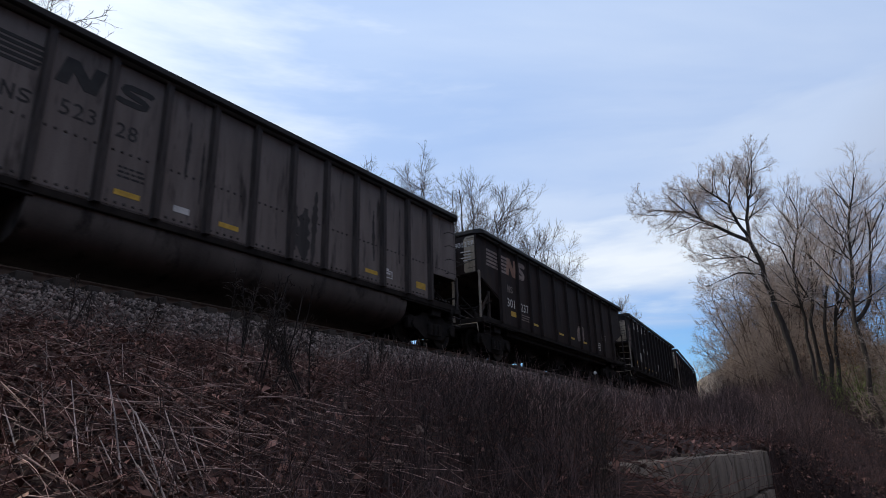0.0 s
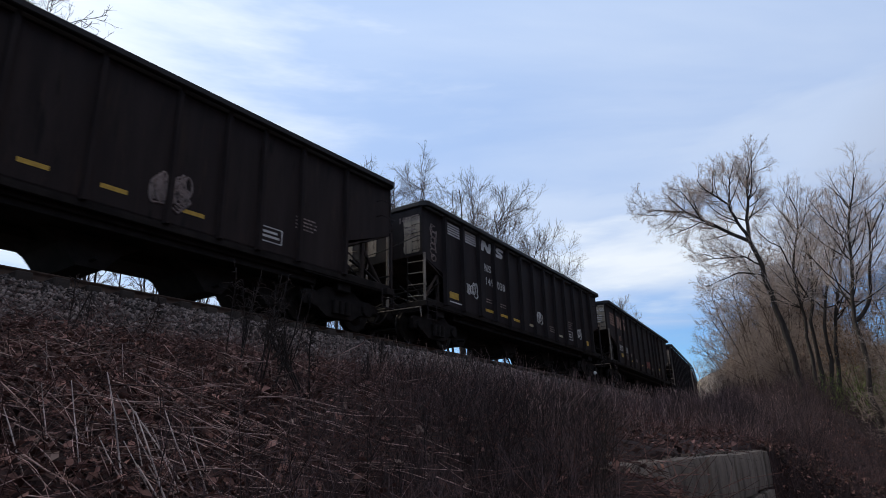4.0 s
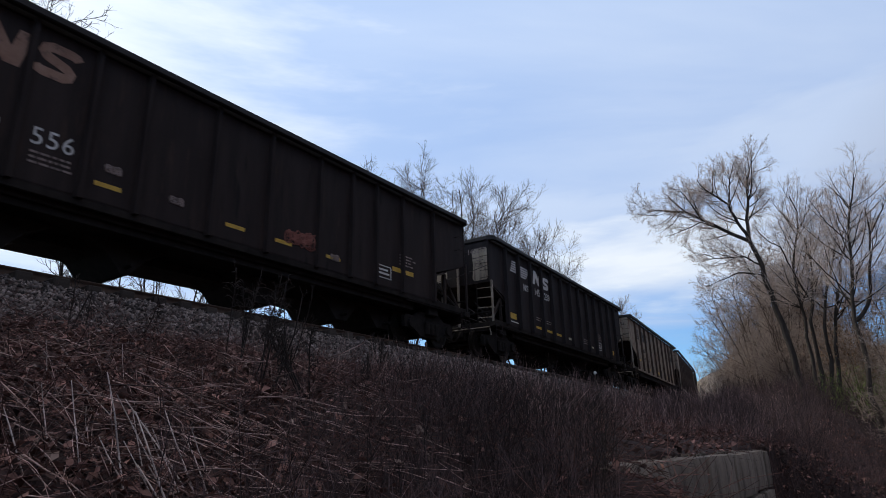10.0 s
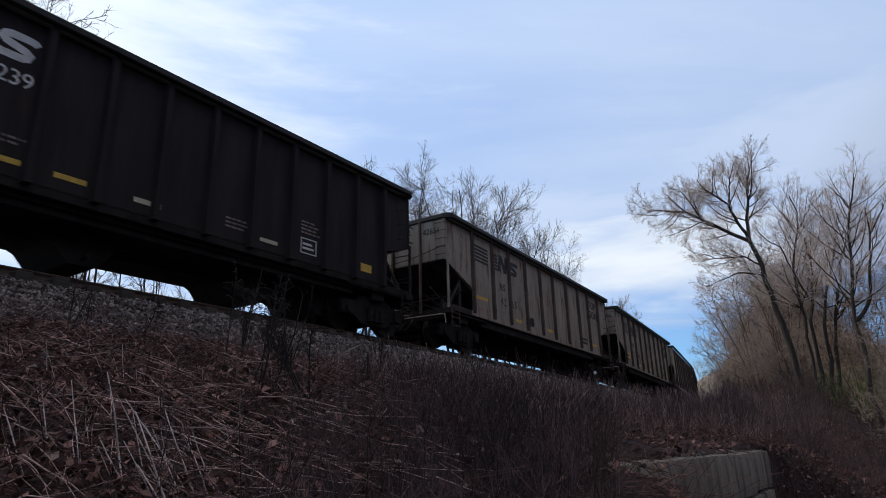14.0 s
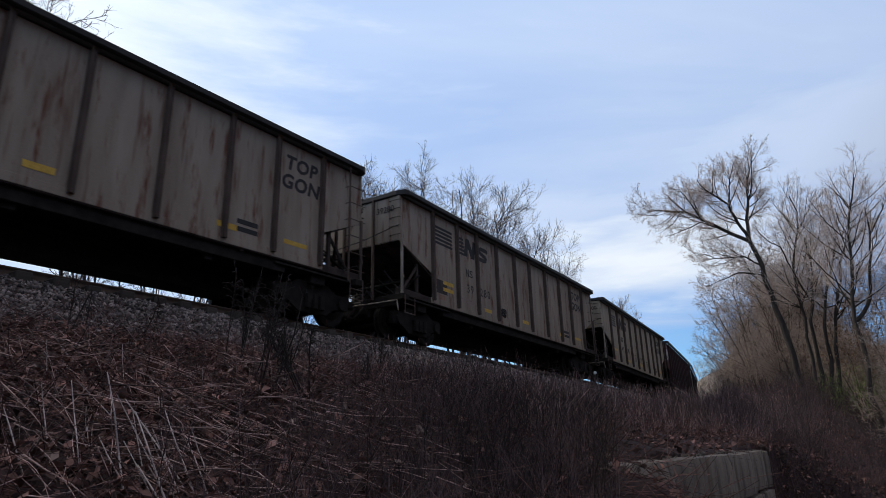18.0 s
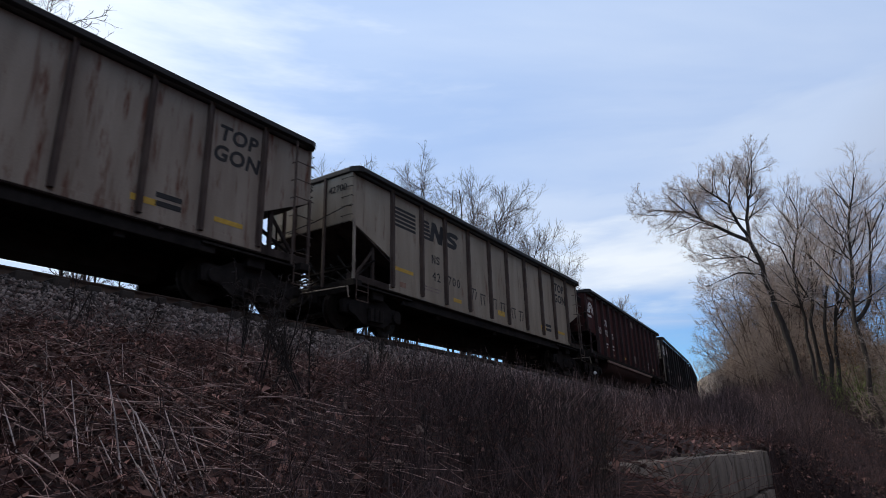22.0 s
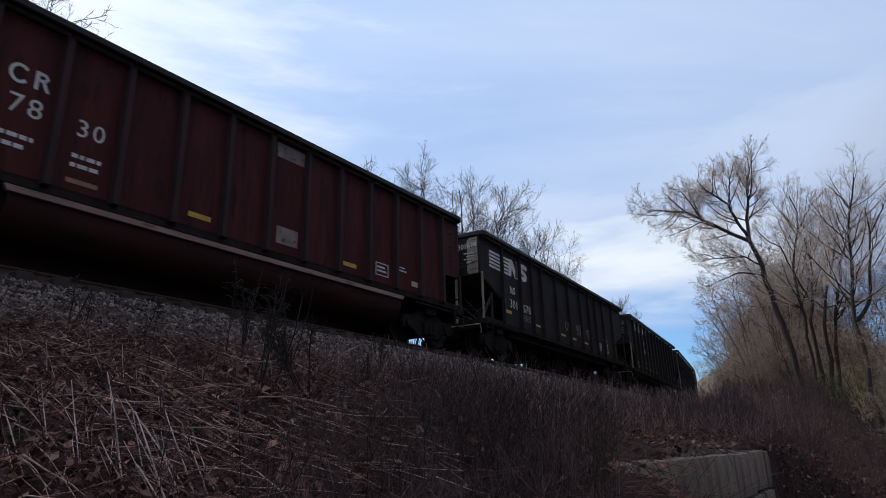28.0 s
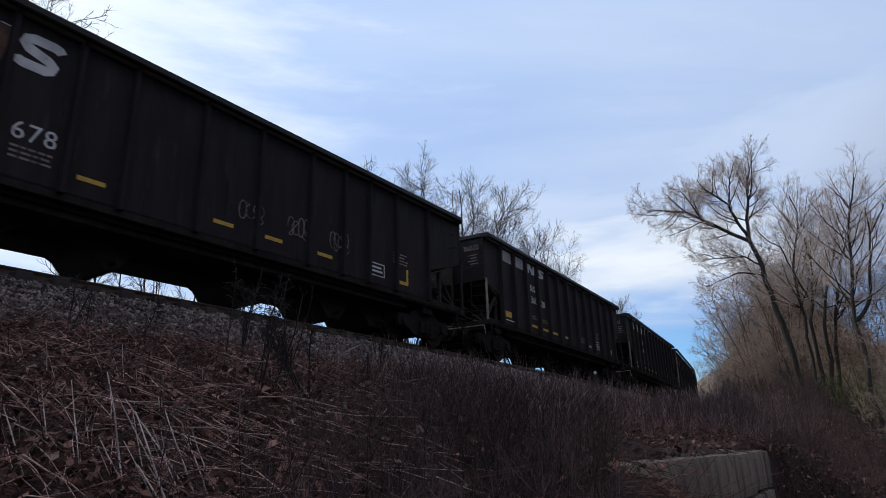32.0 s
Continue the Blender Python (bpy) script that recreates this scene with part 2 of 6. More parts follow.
M_RIM = mat("rusty_rim", (0.20, 0.125, 0.100), (0.38, 0.265, 0.215), 1.0, 0.75, stretch=(0.6, 1, 3), dirt=(0.08, 0.042, 0.034), dirt_at=0.56, bump=0.1)
M_DARKRED = mat("dark_red_post", (0.018, 0.008, 0.008), (0.040, 0.015, 0.014), 2, 0.75, stretch=STREAK, bump=0.1)
M_WHEEL = mat("wheel_steel", (0.012, 0.01, 0.009), (0.03, 0.026, 0.022), 6, 0.5, metal=0.6, bump=0.1, spec=0.15)
M_RAIL = mat("rusty_rail", (0.05, 0.03, 0.022), (0.10, 0.065, 0.045), 8, 0.7, metal=0.3, bump=0.15)
M_WHITE = mat("white_marking", (0.46, 0.45, 0.43), (0.76, 0.75, 0.72), 4, 0.7, dirt=(0.16, 0.15, 0.14), dirt_at=0.63, bump=0.0)
M_FADED = mat("faded_marking", (0.16, 0.13, 0.12), (0.34, 0.26, 0.23), 3, 0.75, dirt=(0.045, 0.036, 0.033), dirt_at=0.52, bump=0.0)
M_ORANGE = mat("rusted_marking", (0.20, 0.095, 0.06), (0.36, 0.23, 0.17), 3, 0.75, dirt=(0.06, 0.04, 0.035), dirt_at=0.55, bump=0.0)
M_RUSTPATCH = mat("rust_patch", (0.045, 0.024, 0.018), (0.14, 0.070, 0.048), 5, 0.85, dirt=(0.03, 0.02, 0.018), dirt_at=0.55, bump=0.2)
M_SPRAY = mat("sprayed_paint", (0.045, 0.040, 0.036), (0.105, 0.090, 0.076), 7, 0.8, bump=0.0)
M_REDSPRAY = mat("red_sprayed_paint", (0.16, 0.050, 0.038), (0.32, 0.130, 0.100), 5, 0.8, dirt=(0.05, 0.03, 0.028), dirt_at=0.56, bump=0.0)
M_INK = mat("black_marking", (0.012, 0.012, 0.013), (0.030, 0.029, 0.029), 5, 0.7, dirt=(0.10, 0.088, 0.08), dirt_at=0.68, bump=0.0)
M_YELLOW = mat("yellow_reflector", (0.44, 0.26, 0.03), (0.66, 0.42, 0.06), 9, 0.5, dirt=(0.18, 0.13, 0.07), dirt_at=0.62, bump=0.0)
M_CREAM = mat("cream_reflector", (0.42, 0.38, 0.24), (0.55, 0.50, 0.36), 9, 0.5, bump=0.0)
M_COAL = mat("coal", (0.008, 0.008, 0.009), (0.03, 0.03, 0.032), 9, 0.55, fine=60, bump=0.8)
M_STONE = mat("ballast_stone", (0.018, 0.015, 0.0148), (0.235, 0.196, 0.180), 6, 0.85, island=0.97, bump=0.3)
M_TIE = mat("sleeper_wood", (0.03, 0.024, 0.02), (0.075, 0.06, 0.05), 3, 0.9, stretch=(0.4, 3, 3), rand=0.3, bump=0.5)
M_CONC = mat("weathered_concrete", (0.128, 0.105, 0.083), (0.275, 0.235, 0.190), 1.6, 0.9, fine=26, stretch=(1.6, 1.6, 0.7), dirt=(0.052, 0.040, 0.032), dirt_at=0.53, streak=(0.044, 0.034, 0.028), streak_at=0.54, rand=0.22, bump=0.5)
M_GROUND = mat("leafy_soil", (0.014, 0.0070, 0.0066), (0.040, 0.0210, 0.0190), 0.8, 0.95, fine=14, dirt=(0.052, 0.029, 0.025), dirt_at=0.60, bump=0.9)
M_PALE = mat("pale_stalk", (0.30, 0.24, 0.215), (0.60, 0.51, 0.465), 6, 0.85, island=0.4, bump=0.0)
M_EARTH = mat("earthy_stone", (0.028, 0.0195, 0.016), (0.085, 0.062, 0.052), 5, 0.95, island=0.5, bump=0.4)
M_STALK = mat("dead_grass", (0.088, 0.049, 0.042), (0.54, 0.38, 0.335), 4, 0.85, island=0.9, bump=0.0)
M_BRUSH = mat("dry_brush", (0.0195, 0.0116, 0.0128), (0.138, 0.093, 0.091), 2, 0.9, island=0.9, bump=0.0)
M_TANGLE = mat("matted_dead_stem", (0.032, 0.0140, 0.0124), (0.150, 0.075, 0.065), 2, 0.9, island=0.8, bump=0.0)
M_LEAF = mat("fallen_leaf", (0.046, 0.0180, 0.0140), (0.310, 0.172, 0.140), 3, 0.8, island=0.85, bump=0.0)
M_PALELEAF = mat("pale_dry_leaf", (0.16, 0.105, 0.085), (0.34, 0.26, 0.22), 6, 0.85, island=0.5, bump=0.0)
M_DRYLEAF = mat("tan_dry_leaf", (0.16, 0.095, 0.055), (0.34, 0.22, 0.14), 3, 0.8, island=0.5, bump=0.0)
M_BARK = mat("grey_bark", (0.018, 0.014, 0.012), (0.055, 0.045, 0.037), 3, 0.95, stretch=(3, 3, 0.6), bump=0.6)
M_TWIG = mat("bare_twig", (0.22, 0.170, 0.143), (0.38, 0.310, 0.262), 2, 0.9, island=0.3, bump=0.0)
# darkened twig colour: the far-side trees' backlit look is painted in
M_DARKTWIG = mat("backlit_grey_brown_twig", (0.050, 0.036, 0.029), (0.120, 0.088, 0.072), 2, 0.9, island=0.35, bump=0.0)
M_BUSHTWIG = mat("bush_twig", (0.215, 0.168, 0.140), (0.41, 0.330, 0.278), 2, 0.9, island=0.35, bump=0.0)
# budding twigs, paled so the colour itself carries the sunlit look
M_SUNBUD = mat("sunlit_budding_twig", (0.42, 0.335, 0.285), (0.62, 0.520, 0.445), 1.0, 0.85, island=0.35, bump=0.0)
# darker still, for the backlit tree close behind the track
M_SHADETWIG = mat("backlit_dark_twig", (0.045, 0.031, 0.025), (0.105, 0.077, 0.061), 2, 0.9, island=0.3, bump=0.0)
M_GREEN = mat("young_leaf", (0.075, 0.105, 0.022), (0.14, 0.19, 0.045), 2, 0.7, island=0.4, bump=0.0)
# brown hill woods with their sunlit tone painted in
M_HILL = mat("sunlit_far_wooded_hill", (0.10, 0.075, 0.052), (0.20, 0.155, 0.11), 0.05, 0.95, fine=0.4, bump=0.5)
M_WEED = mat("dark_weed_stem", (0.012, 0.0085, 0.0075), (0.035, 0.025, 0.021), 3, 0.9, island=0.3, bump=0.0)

# ---- mesh helpers ----


def link(name, me, material, parent=None, label=""):
    ob = new(name, me)
    if material and not me.materials:
        me.materials.append(material)
    if parent:
        ob.parent = parent
    if label:
        ob["label"] = label
    return ob


def part(name, bm, material, parent, label=""):
    """Links a bmesh as one mesh object under a thing or part."""
    me = bpy.data.meshes.new(name)
    bm.to_mesh(me)
    bm.free()
    return link(name, me, material, parent, label)


def smooth(ob, angle=40):
    me = ob.data
    me.polygons.foreach_set("use_smooth", [True] * len(me.polygons))
    me.set_sharp_from_angle(angle=radians(angle))
    return ob


def box(bm, x0, x1, y0, y1, z0, z1, bevel=0.008, turn=None):
    m = Matrix.Translation(((x0 + x1) / 2, (y0 + y1) / 2, (z0 + z1) / 2))
    if turn:
        m = m @ turn
    r = bmesh.ops.create_cube(bm, size=1, matrix=m @ Matrix.Diagonal((x1 - x0, y1 - y0, z1 - z0, 1)))
    if bevel:
        ed = {e for v in r["verts"] for e in v.link_edges}
        bmesh.ops.bevel(bm, geom=list(ed), offset=bevel, segments=1, affect="EDGES", clamp_overlap=True)
    return bm


def boxed(*a, **k):
    return box(bmesh.new(), *a, **k)


def rod(bm, a, b, r, n=8, r2=None):
    a, b = Vector(a), Vector(b)
    d = b - a
    m = Matrix.Translation((a + b) / 2) @ d.to_track_quat("Z", "Y").to_matrix().to_4x4()
    bmesh.ops.create_cone(bm, cap_ends=True, segments=n, radius1=r, radius2=r if r2 is None else r2, depth=d.length, matrix=m)
    return bm


def prism(bm, pts, axis, lo, hi):
    """A polygon of (a, b) points drawn out along an axis from lo to hi."""
    def at(p, k):
        return {"x": (k, p[0], p[1]), "y": (p[0], k, p[1]), "z": (p[0], p[1], k)}[axis]
    A = [bm.verts.new(at(p, lo)) for p in pts]
    B = [bm.verts.new(at(p, hi)) for p in pts]
    n = len(pts)
    bm.faces.new(A)
    bm.faces.new(B[::-1])
    for i in range(n):
        bm.faces.new((A[i], B[i], B[(i + 1) % n], A[(i + 1) % n]))
    bmesh.ops.recalc_face_normals(bm, faces=bm.faces)
    return bm


def tubes(name, P0, P1, R0, R1, sides=3):
    """One mesh of tapered tubes from arrays of ends and radii."""
    P0, P1 = np.asarray(P0, float), np.asarray(P1, float)
    n = len(P0)
    d = P1 - P0
    d /= np.maximum(np.linalg.norm(d, axis=1, keepdims=True), 1e-9)
    ref = np.where(np.abs(d[:, 2:3]) > 0.9, [[1.0, 0, 0]], [[0, 0, 1.0]])
    u = np.cross(d, ref)
    u /= np.linalg.norm(u, axis=1, keepdims=True)
    w = np.cross(d, u)
    V = np.empty((n, 2 * sides, 3))
    for k in range(sides):
        a = 2 * math.pi * k / sides
        off = u * math.cos(a) + w * math.sin(a)
        V[:, k] = P0 + off * np.asarray(R0)[:, None]
        V[:, sides + k] = P1 + off * np.asarray(R1)[:, None]
    base = (np.arange(n) * 2 * sides)[:, None]
    F = np.empty((n, sides, 4), int)
    for k in range(sides):
        k2 = (k + 1) % sides
        F[:, k] = base + np.array([[k, k2, sides + k2, sides + k]])
    return raw(name, V.reshape(-1, 3), F.reshape(-1, 4))


def sweep(name, P, R, sides):
    """One mesh of smooth tapered branches. P: (n, m+1, 3) lines, R: (n, m+1) radii."""
    n, m = P.shape[0], P.shape[1]
    T = np.gradient(P, axis=1)
    T /= np.maximum(np.linalg.norm(T, axis=2, keepdims=True), 1e-9)
    ref = np.where(np.abs((P[:, -1] - P[:, 0])[:, None, 2:3]) > 0.8 * np.linalg.norm(P[:, -1] - P[:, 0], axis=1)[:, None, None], np.array([1.0, 0.1, 0]), np.array([0.1, 0, 1.0]))
    U = np.cross(T, np.broadcast_to(ref, T.shape))
    U /= np.maximum(np.linalg.norm(U, axis=2, keepdims=True), 1e-9)
    W = np.cross(T, U)
    a = 2 * math.pi * np.arange(sides) / sides
    V = P[:, :, None] + (U[:, :, None] * np.cos(a)[:, None] + W[:, :, None] * np.sin(a)[:, None]) * R[:, :, None, None]
    base = (np.arange(n)[:, None] * m + np.arange(m - 1)[None]).reshape(-1, 1) * sides
    F = np.concatenate([base + np.array([[k, (k + 1) % sides, sides + (k + 1) % sides, sides + k]]) for k in range(sides)], 0)
    return raw(name, V.reshape(-1, 3), F)


def raw(name, V, F):
    """A mesh from arrays of vertices and of faces with equal numbers of corners."""
    me = bpy.data.meshes.new(name)
    V, F = np.ascontiguousarray(V, np.float32), np.ascontiguousarray(F, np.int32)
    k = F.shape[1]
    me.vertices.add(len(V))
    me.vertices.foreach_set("co", V.ravel())
    me.loops.add(F.size)
    me.loops.foreach_set("vertex_index", F.ravel())
    me.polygons.add(len(F))
    me.polygons.foreach_set("loop_start", np.arange(len(F), dtype=np.int32) * k)
    me.update(calc_edges=True)
    return me


def lettering(text, size, m, material, parent, name="lettering", spread=1.0, bold=0.0, slant=0.0):
    """Built-in letters as a thin mesh; m carries x along the line and y up the letters."""
    cu = bpy.data.curves.new(name, "FONT")
    cu.body, cu.size, cu.extrude, cu.align_x, cu.align_y = text, size, 0.003, "CENTER", "CENTER"
    cu.space_character, cu.offset, cu.resolution_u, cu.shear = spread, size * bold, 3, slant
    tmp = new(name, cu)
    me = bpy.data.meshes.new_from_object(tmp.evaluated_get(bpy.context.evaluated_depsgraph_get()))
    bpy.data.objects.remove(tmp)
    bpy.data.curves.remove(cu)
    me.transform(m)
    return link(name, me, material, parent)


# ---- the track's line ----
RAIL_Z = 1.6 + 2.82
S_LO, S_HI, S_STEP = -190.0, 300.0, 0.5
_S = np.arange(S_LO, S_HI, S_STEP)
_C = np.minimum(_S, 150.0)
_H = np.radians(34.728 - 0.18337 * _C - 0.0002 * np.where(_C > 0, _C, 0) ** 2)
_DX, _DY = np.sin(_H) * S_STEP, np.cos(_H) * S_STEP
_X = np.concatenate([[0], np.cumsum((_DX[1:] + _DX[:-1]) / 2)])
_Y = np.concatenate([[0], np.cumsum((_DY[1:] + _DY[:-1]) / 2)])
_I0 = int(round(-S_LO / S_STEP))
_X, _Y = _X - _X[_I0] - 5.548, _Y - _Y[_I0] + 12.029


def on_track(s):
    return np.interp(s, _S, _X), np.interp(s, _S, _Y)


def heading(s):
    return np.interp(s, _S, _H)


def sv(s, v):
    """World x, y of a place s metres along the track and v metres out on the camera's side."""
    x, y = on_track(s)
    h = heading(s)
    return x + np.cos(h) * v, y - np.sin(h) * v


def to_sv(x, y):
    """The place along the track and the distance out of world points (arrays)."""
    x, y = np.atleast_1d(np.asarray(x, float)), np.atleast_1d(np.asarray(y, float))
    best = np.empty(len(x), int)
    cs = slice(None, None, 2)
    for i in range(0, len(x), 4000):
        q = slice(i, i + 4000)
        best[q] = np.argmin((x[q, None] - _X[cs][None]) ** 2 + (y[q, None] - _Y[cs][None]) ** 2, axis=1) * 2
    h = _H[best]
    dx, dy = x - _X[best], y - _Y[best]
    return _S[best] + dx * np.sin(h) + dy * np.cos(h), dx * np.cos(h) - dy * np.sin(h)


def wave(x, y, k, seed=0.0):
    """Smooth unevenness between about -1 and 1."""
    return (np.sin(x * k + 1.3 + seed) * np.cos(y * k * 0.83 + 0.4 + seed * 2) + 0.6 * np.sin(x * k * 2.1 + y * k * 1.7 + seed * 3) + 0.4 * np.cos(x * k * 3.7 - y * k * 4.1 + seed)) / 2


def mixr(x, a, b):
    t = np.clip((x - a) / (b - a), 0, 1)
    return t * t * (3 - 2 * t)


def height(s, v, x, y):
    """Ground level by the place along and out from the track."""
    top = RAIL_Z - 0.22
    toe = RAIL_Z - 1.50
    near_b = 1.44 + 1.46 * mixr(s, 7.5, 19) + 0.5 * mixr(s, 25, 60)
    cam_b = np.where(s < -1.6, 1.44 - 0.71 * mixr(-s, 1.6, 4.5), near_b)          # level 9.5 m out
    a = np.abs(v)
    z = top - 0.22 * mixr(a, 0.95, 1.7)
    z = np.where(a > 1.7, top - 0.22 - (a - 1.7) * (top - 0.22 - toe) / 2.3, z)
    zn = toe + (cam_b - toe) * (v - 4.0) / 5.5
    z = np.where(v > 4.0, zn, z)
    # beyond the wall line: hollow by the camera, bank further out
    low = -0.55 + 0.5 * mixr(-s, 0, 5) + 3.1 * mixr(s, 8, 24)
    drop = np.where(s < -1.6, cam_b + (low - cam_b) * mixr(v, 9.5, 12.2), low + (cam_b + (low - cam_b) * mixr(v, 9.1, 13.5) - low) * mixr(s, 5.3, 7.6))
    z = np.where(v > 9.42, drop, z)
    z = z + np.where(v > 13, 2.6 * mixr(v, 15, 32) * mixr(s, 4, 16), 0) + 16 * mixr(v, 15, 48) * (1 - mixr(s, 30, 60))
    z = np.where(v < -4.0, toe + 0.5 * mixr(-v, 4, 30), z)
    rough = np.where(v > 4.0, 1, 0) * mixr(v, 4, 6) + np.where(v < -4, 1, 0)
    z = z + rough * (0.10 * wave(x, y, 0.9) + 0.045 * wave(x, y, 2.7, 1.0))
    far = np.hypot(x, y)
    return z + np.where(far > 150, 6 * mixr(far, 150, 900), 0) * (0.6 + 0.4 * wave(x, y, 0.006))


def ground_z(x, y):
    s, v = to_sv(x, y)
    return height(s, v, np.atleast_1d(np.asarray(x, float)), np.atleast_1d(np.asarray(y, float)))


def make_ground():
    az = np.concatenate([np.arange(-180, -46, 4.0), np.arange(-46, 46, 0.45), np.arange(46, 180, 4.0)])
    rad = np.concatenate([[0.0], np.geomspace(0.7, 60, 150), np.geomspace(63, 4200, 45)])
    A, R = np.meshgrid(np.radians(az), rad)
    x, y = (np.sin(A) * R).ravel(), (np.cos(A) * R).ravel()
    z = ground_z(x, y)
    n, k = len(az), len(rad)
    i = np.arange(k - 1)[:, None] * n + np.arange(n)[None]
    j = np.arange(k - 1)[:, None] * n + (np.arange(n) + 1)[None] % n
    F = np.stack([i, j, j + n, i + n], -1).reshape(-1, 4)[:, ::-1]
    g = link("ground", raw("ground", np.stack([x, y, z], -1), F), M_GROUND)
    g.data.polygons.foreach_set("use_smooth", [True] * len(g.data.polygons))
    tagged(g, "brown leaf-strewn railway embankment and rough ground", "ground", kind="structure")


make_ground()

# ---- the track ----


def make_track():
    tr = tagged(new("railway_track"), "single railway track on timber sleepers in grey ballast", "railway track")
    for side in (-1, 1):
        prof = [(-0.070, -0.17), (0.070, -0.17), (0.070, -0.155), (0.012, -0.13), (0.012, -0.045), (0.036, -0.03), (0.036, -0.004), (0.026, 0.0), (-0.026, 0.0), (-0.036, -0.004), (-0.036, -0.03), (-0.012, -0.045), (-0.012, -0.13), (-0.070, -0.155)]
        ss = np.arange(-170, 280, 1.5)
        V = []
        for q in prof:
            x, y = sv(ss, side * 0.755 + q[0])
            V.append(np.stack([x, y, np.full_like(x, RAIL_Z + q[1])], -1))
        V = np.stack(V, 1).reshape(-1, 3)
        n = len(prof)
        a = np.arange(len(ss) - 1)[:, None] * n
        k = np.arange(n)[None]
        F = np.stack([a + k, a + (k + 1) % n, a + n + (k + 1) % n, a + n + k], -1).reshape(-1, 4)
        link("rail", raw("rail", V, F), M_RAIL, tr)
    bm = boxed(-0.115, 0.115, -1.3, 1.3, -0.36, -0.175, 0.015)
    me = bpy.data.meshes.new("sleeper")
    bm.to_mesh(me); bm.free()
    me.materials.append(M_TIE)
    rnd = random.Random(5)
    for i in range(290):
        s = -30 + i * 0.53 + rnd.uniform(-0.03, 0.03)
        x, y = sv(s, rnd.uniform(-0.06, 0.06))
        ob = link("sleeper", me, None, tr)
        ob.matrix_basis = pose(x, y, RAIL_Z, 0, 0, 90 - math.degrees(heading(s)) + rnd.uniform(-1, 1))


make_track()


def rocks(name, x, y, z, size, rng, sink=0.3):
    """One mesh of many small angular stones at the given places."""
    n = len(x)
    base = np.array([[1, 0, 0], [-1, 0, 0], [0, 1, 0], [0, -1, 0], [0, 0, 1], [0, 0, -1]], float)
    tri = np.array([[0, 2, 4], [2, 1, 4], [1, 3, 4], [3, 0, 4], [2, 0, 5], [1, 2, 5], [3, 1, 5], [0, 3, 5]])
    V = base[None] * rng.uniform(0.55, 1.1, (n, 6, 1)) + rng.uniform(-0.28, 0.28, (n, 6, 3))
    q = rng.normal(size=(n, 4)); q /= np.linalg.norm(q, axis=1, keepdims=True)
    a, b, c, d = q.T
    R = np.stack([np.stack([1 - 2 * (c * c + d * d), 2 * (b * c - a * d), 2 * (b * d + a * c)], -1), np.stack([2 * (b * c + a * d), 1 - 2 * (b * b + d * d), 2 * (c * d - a * b)], -1), np.stack([2 * (b * d - a * c), 2 * (c * d + a * b), 1 - 2 * (b * b + c * c)], -1)], 1)
    V = np.einsum("nij,nkj->nki", R, V) * np.asarray(size)[:, None, None]
    V += np.stack([x, y, z + np.asarray(size) * (0.5 - sink)], -1)[:, None]
    F = tri[None] + (np.arange(n) * 6)[:, None, None]
    return raw(name, V.reshape(-1, 3), F.reshape(-1, 3))


def make_ballast():
    rng = np.random.default_rng(3)
    S, Vv, Z = [], [], []
    for s0, s1, n, k in ((-9, 8, 27000, 0.78), (8, 22, 15000, 1.0), (22, 60, 10000, 1.6), (60, 110, 3500, 2.6)):
        s = rng.uniform(s0, s1, n)
        v = 1.05 + 3.3 * rng.random(n) ** 0.9
        v = np.where(rng.random(n) < 0.06, v + rng.exponential(0.5, n), v)
        S.append(s); Vv.append(v); Z.append(np.clip(rng.lognormal(math.log(0.036), 0.33, n), 0.018, 0.075) * k)
    # stones that rolled down among the weeds
    n = 15000
    q = rng.uniform(-7, 12, n)
    S.append(q); Vv.append(4.1 + rng.exponential(0.55 + 0.75 * mixr(q, -4, -1), n).clip(0, 3.4)); Z.append(np.clip(rng.lognormal(math.log(0.034), 0.33, n), 0.018, 0.07))
    s, v, size = np.concatenate(S), np.concatenate(Vv), np.concatenate(Z)
    x, y = sv(s, v)
    z = height(s, v, x, y)
    ob = link("ballast", rocks("ballast", x, y, z, size, rng), M_STONE)
    tagged(ob, "grey crushed-stone ballast on the track shoulder", "ballast", kind="stuff")


make_ballast()

# ---- concrete block wall ----


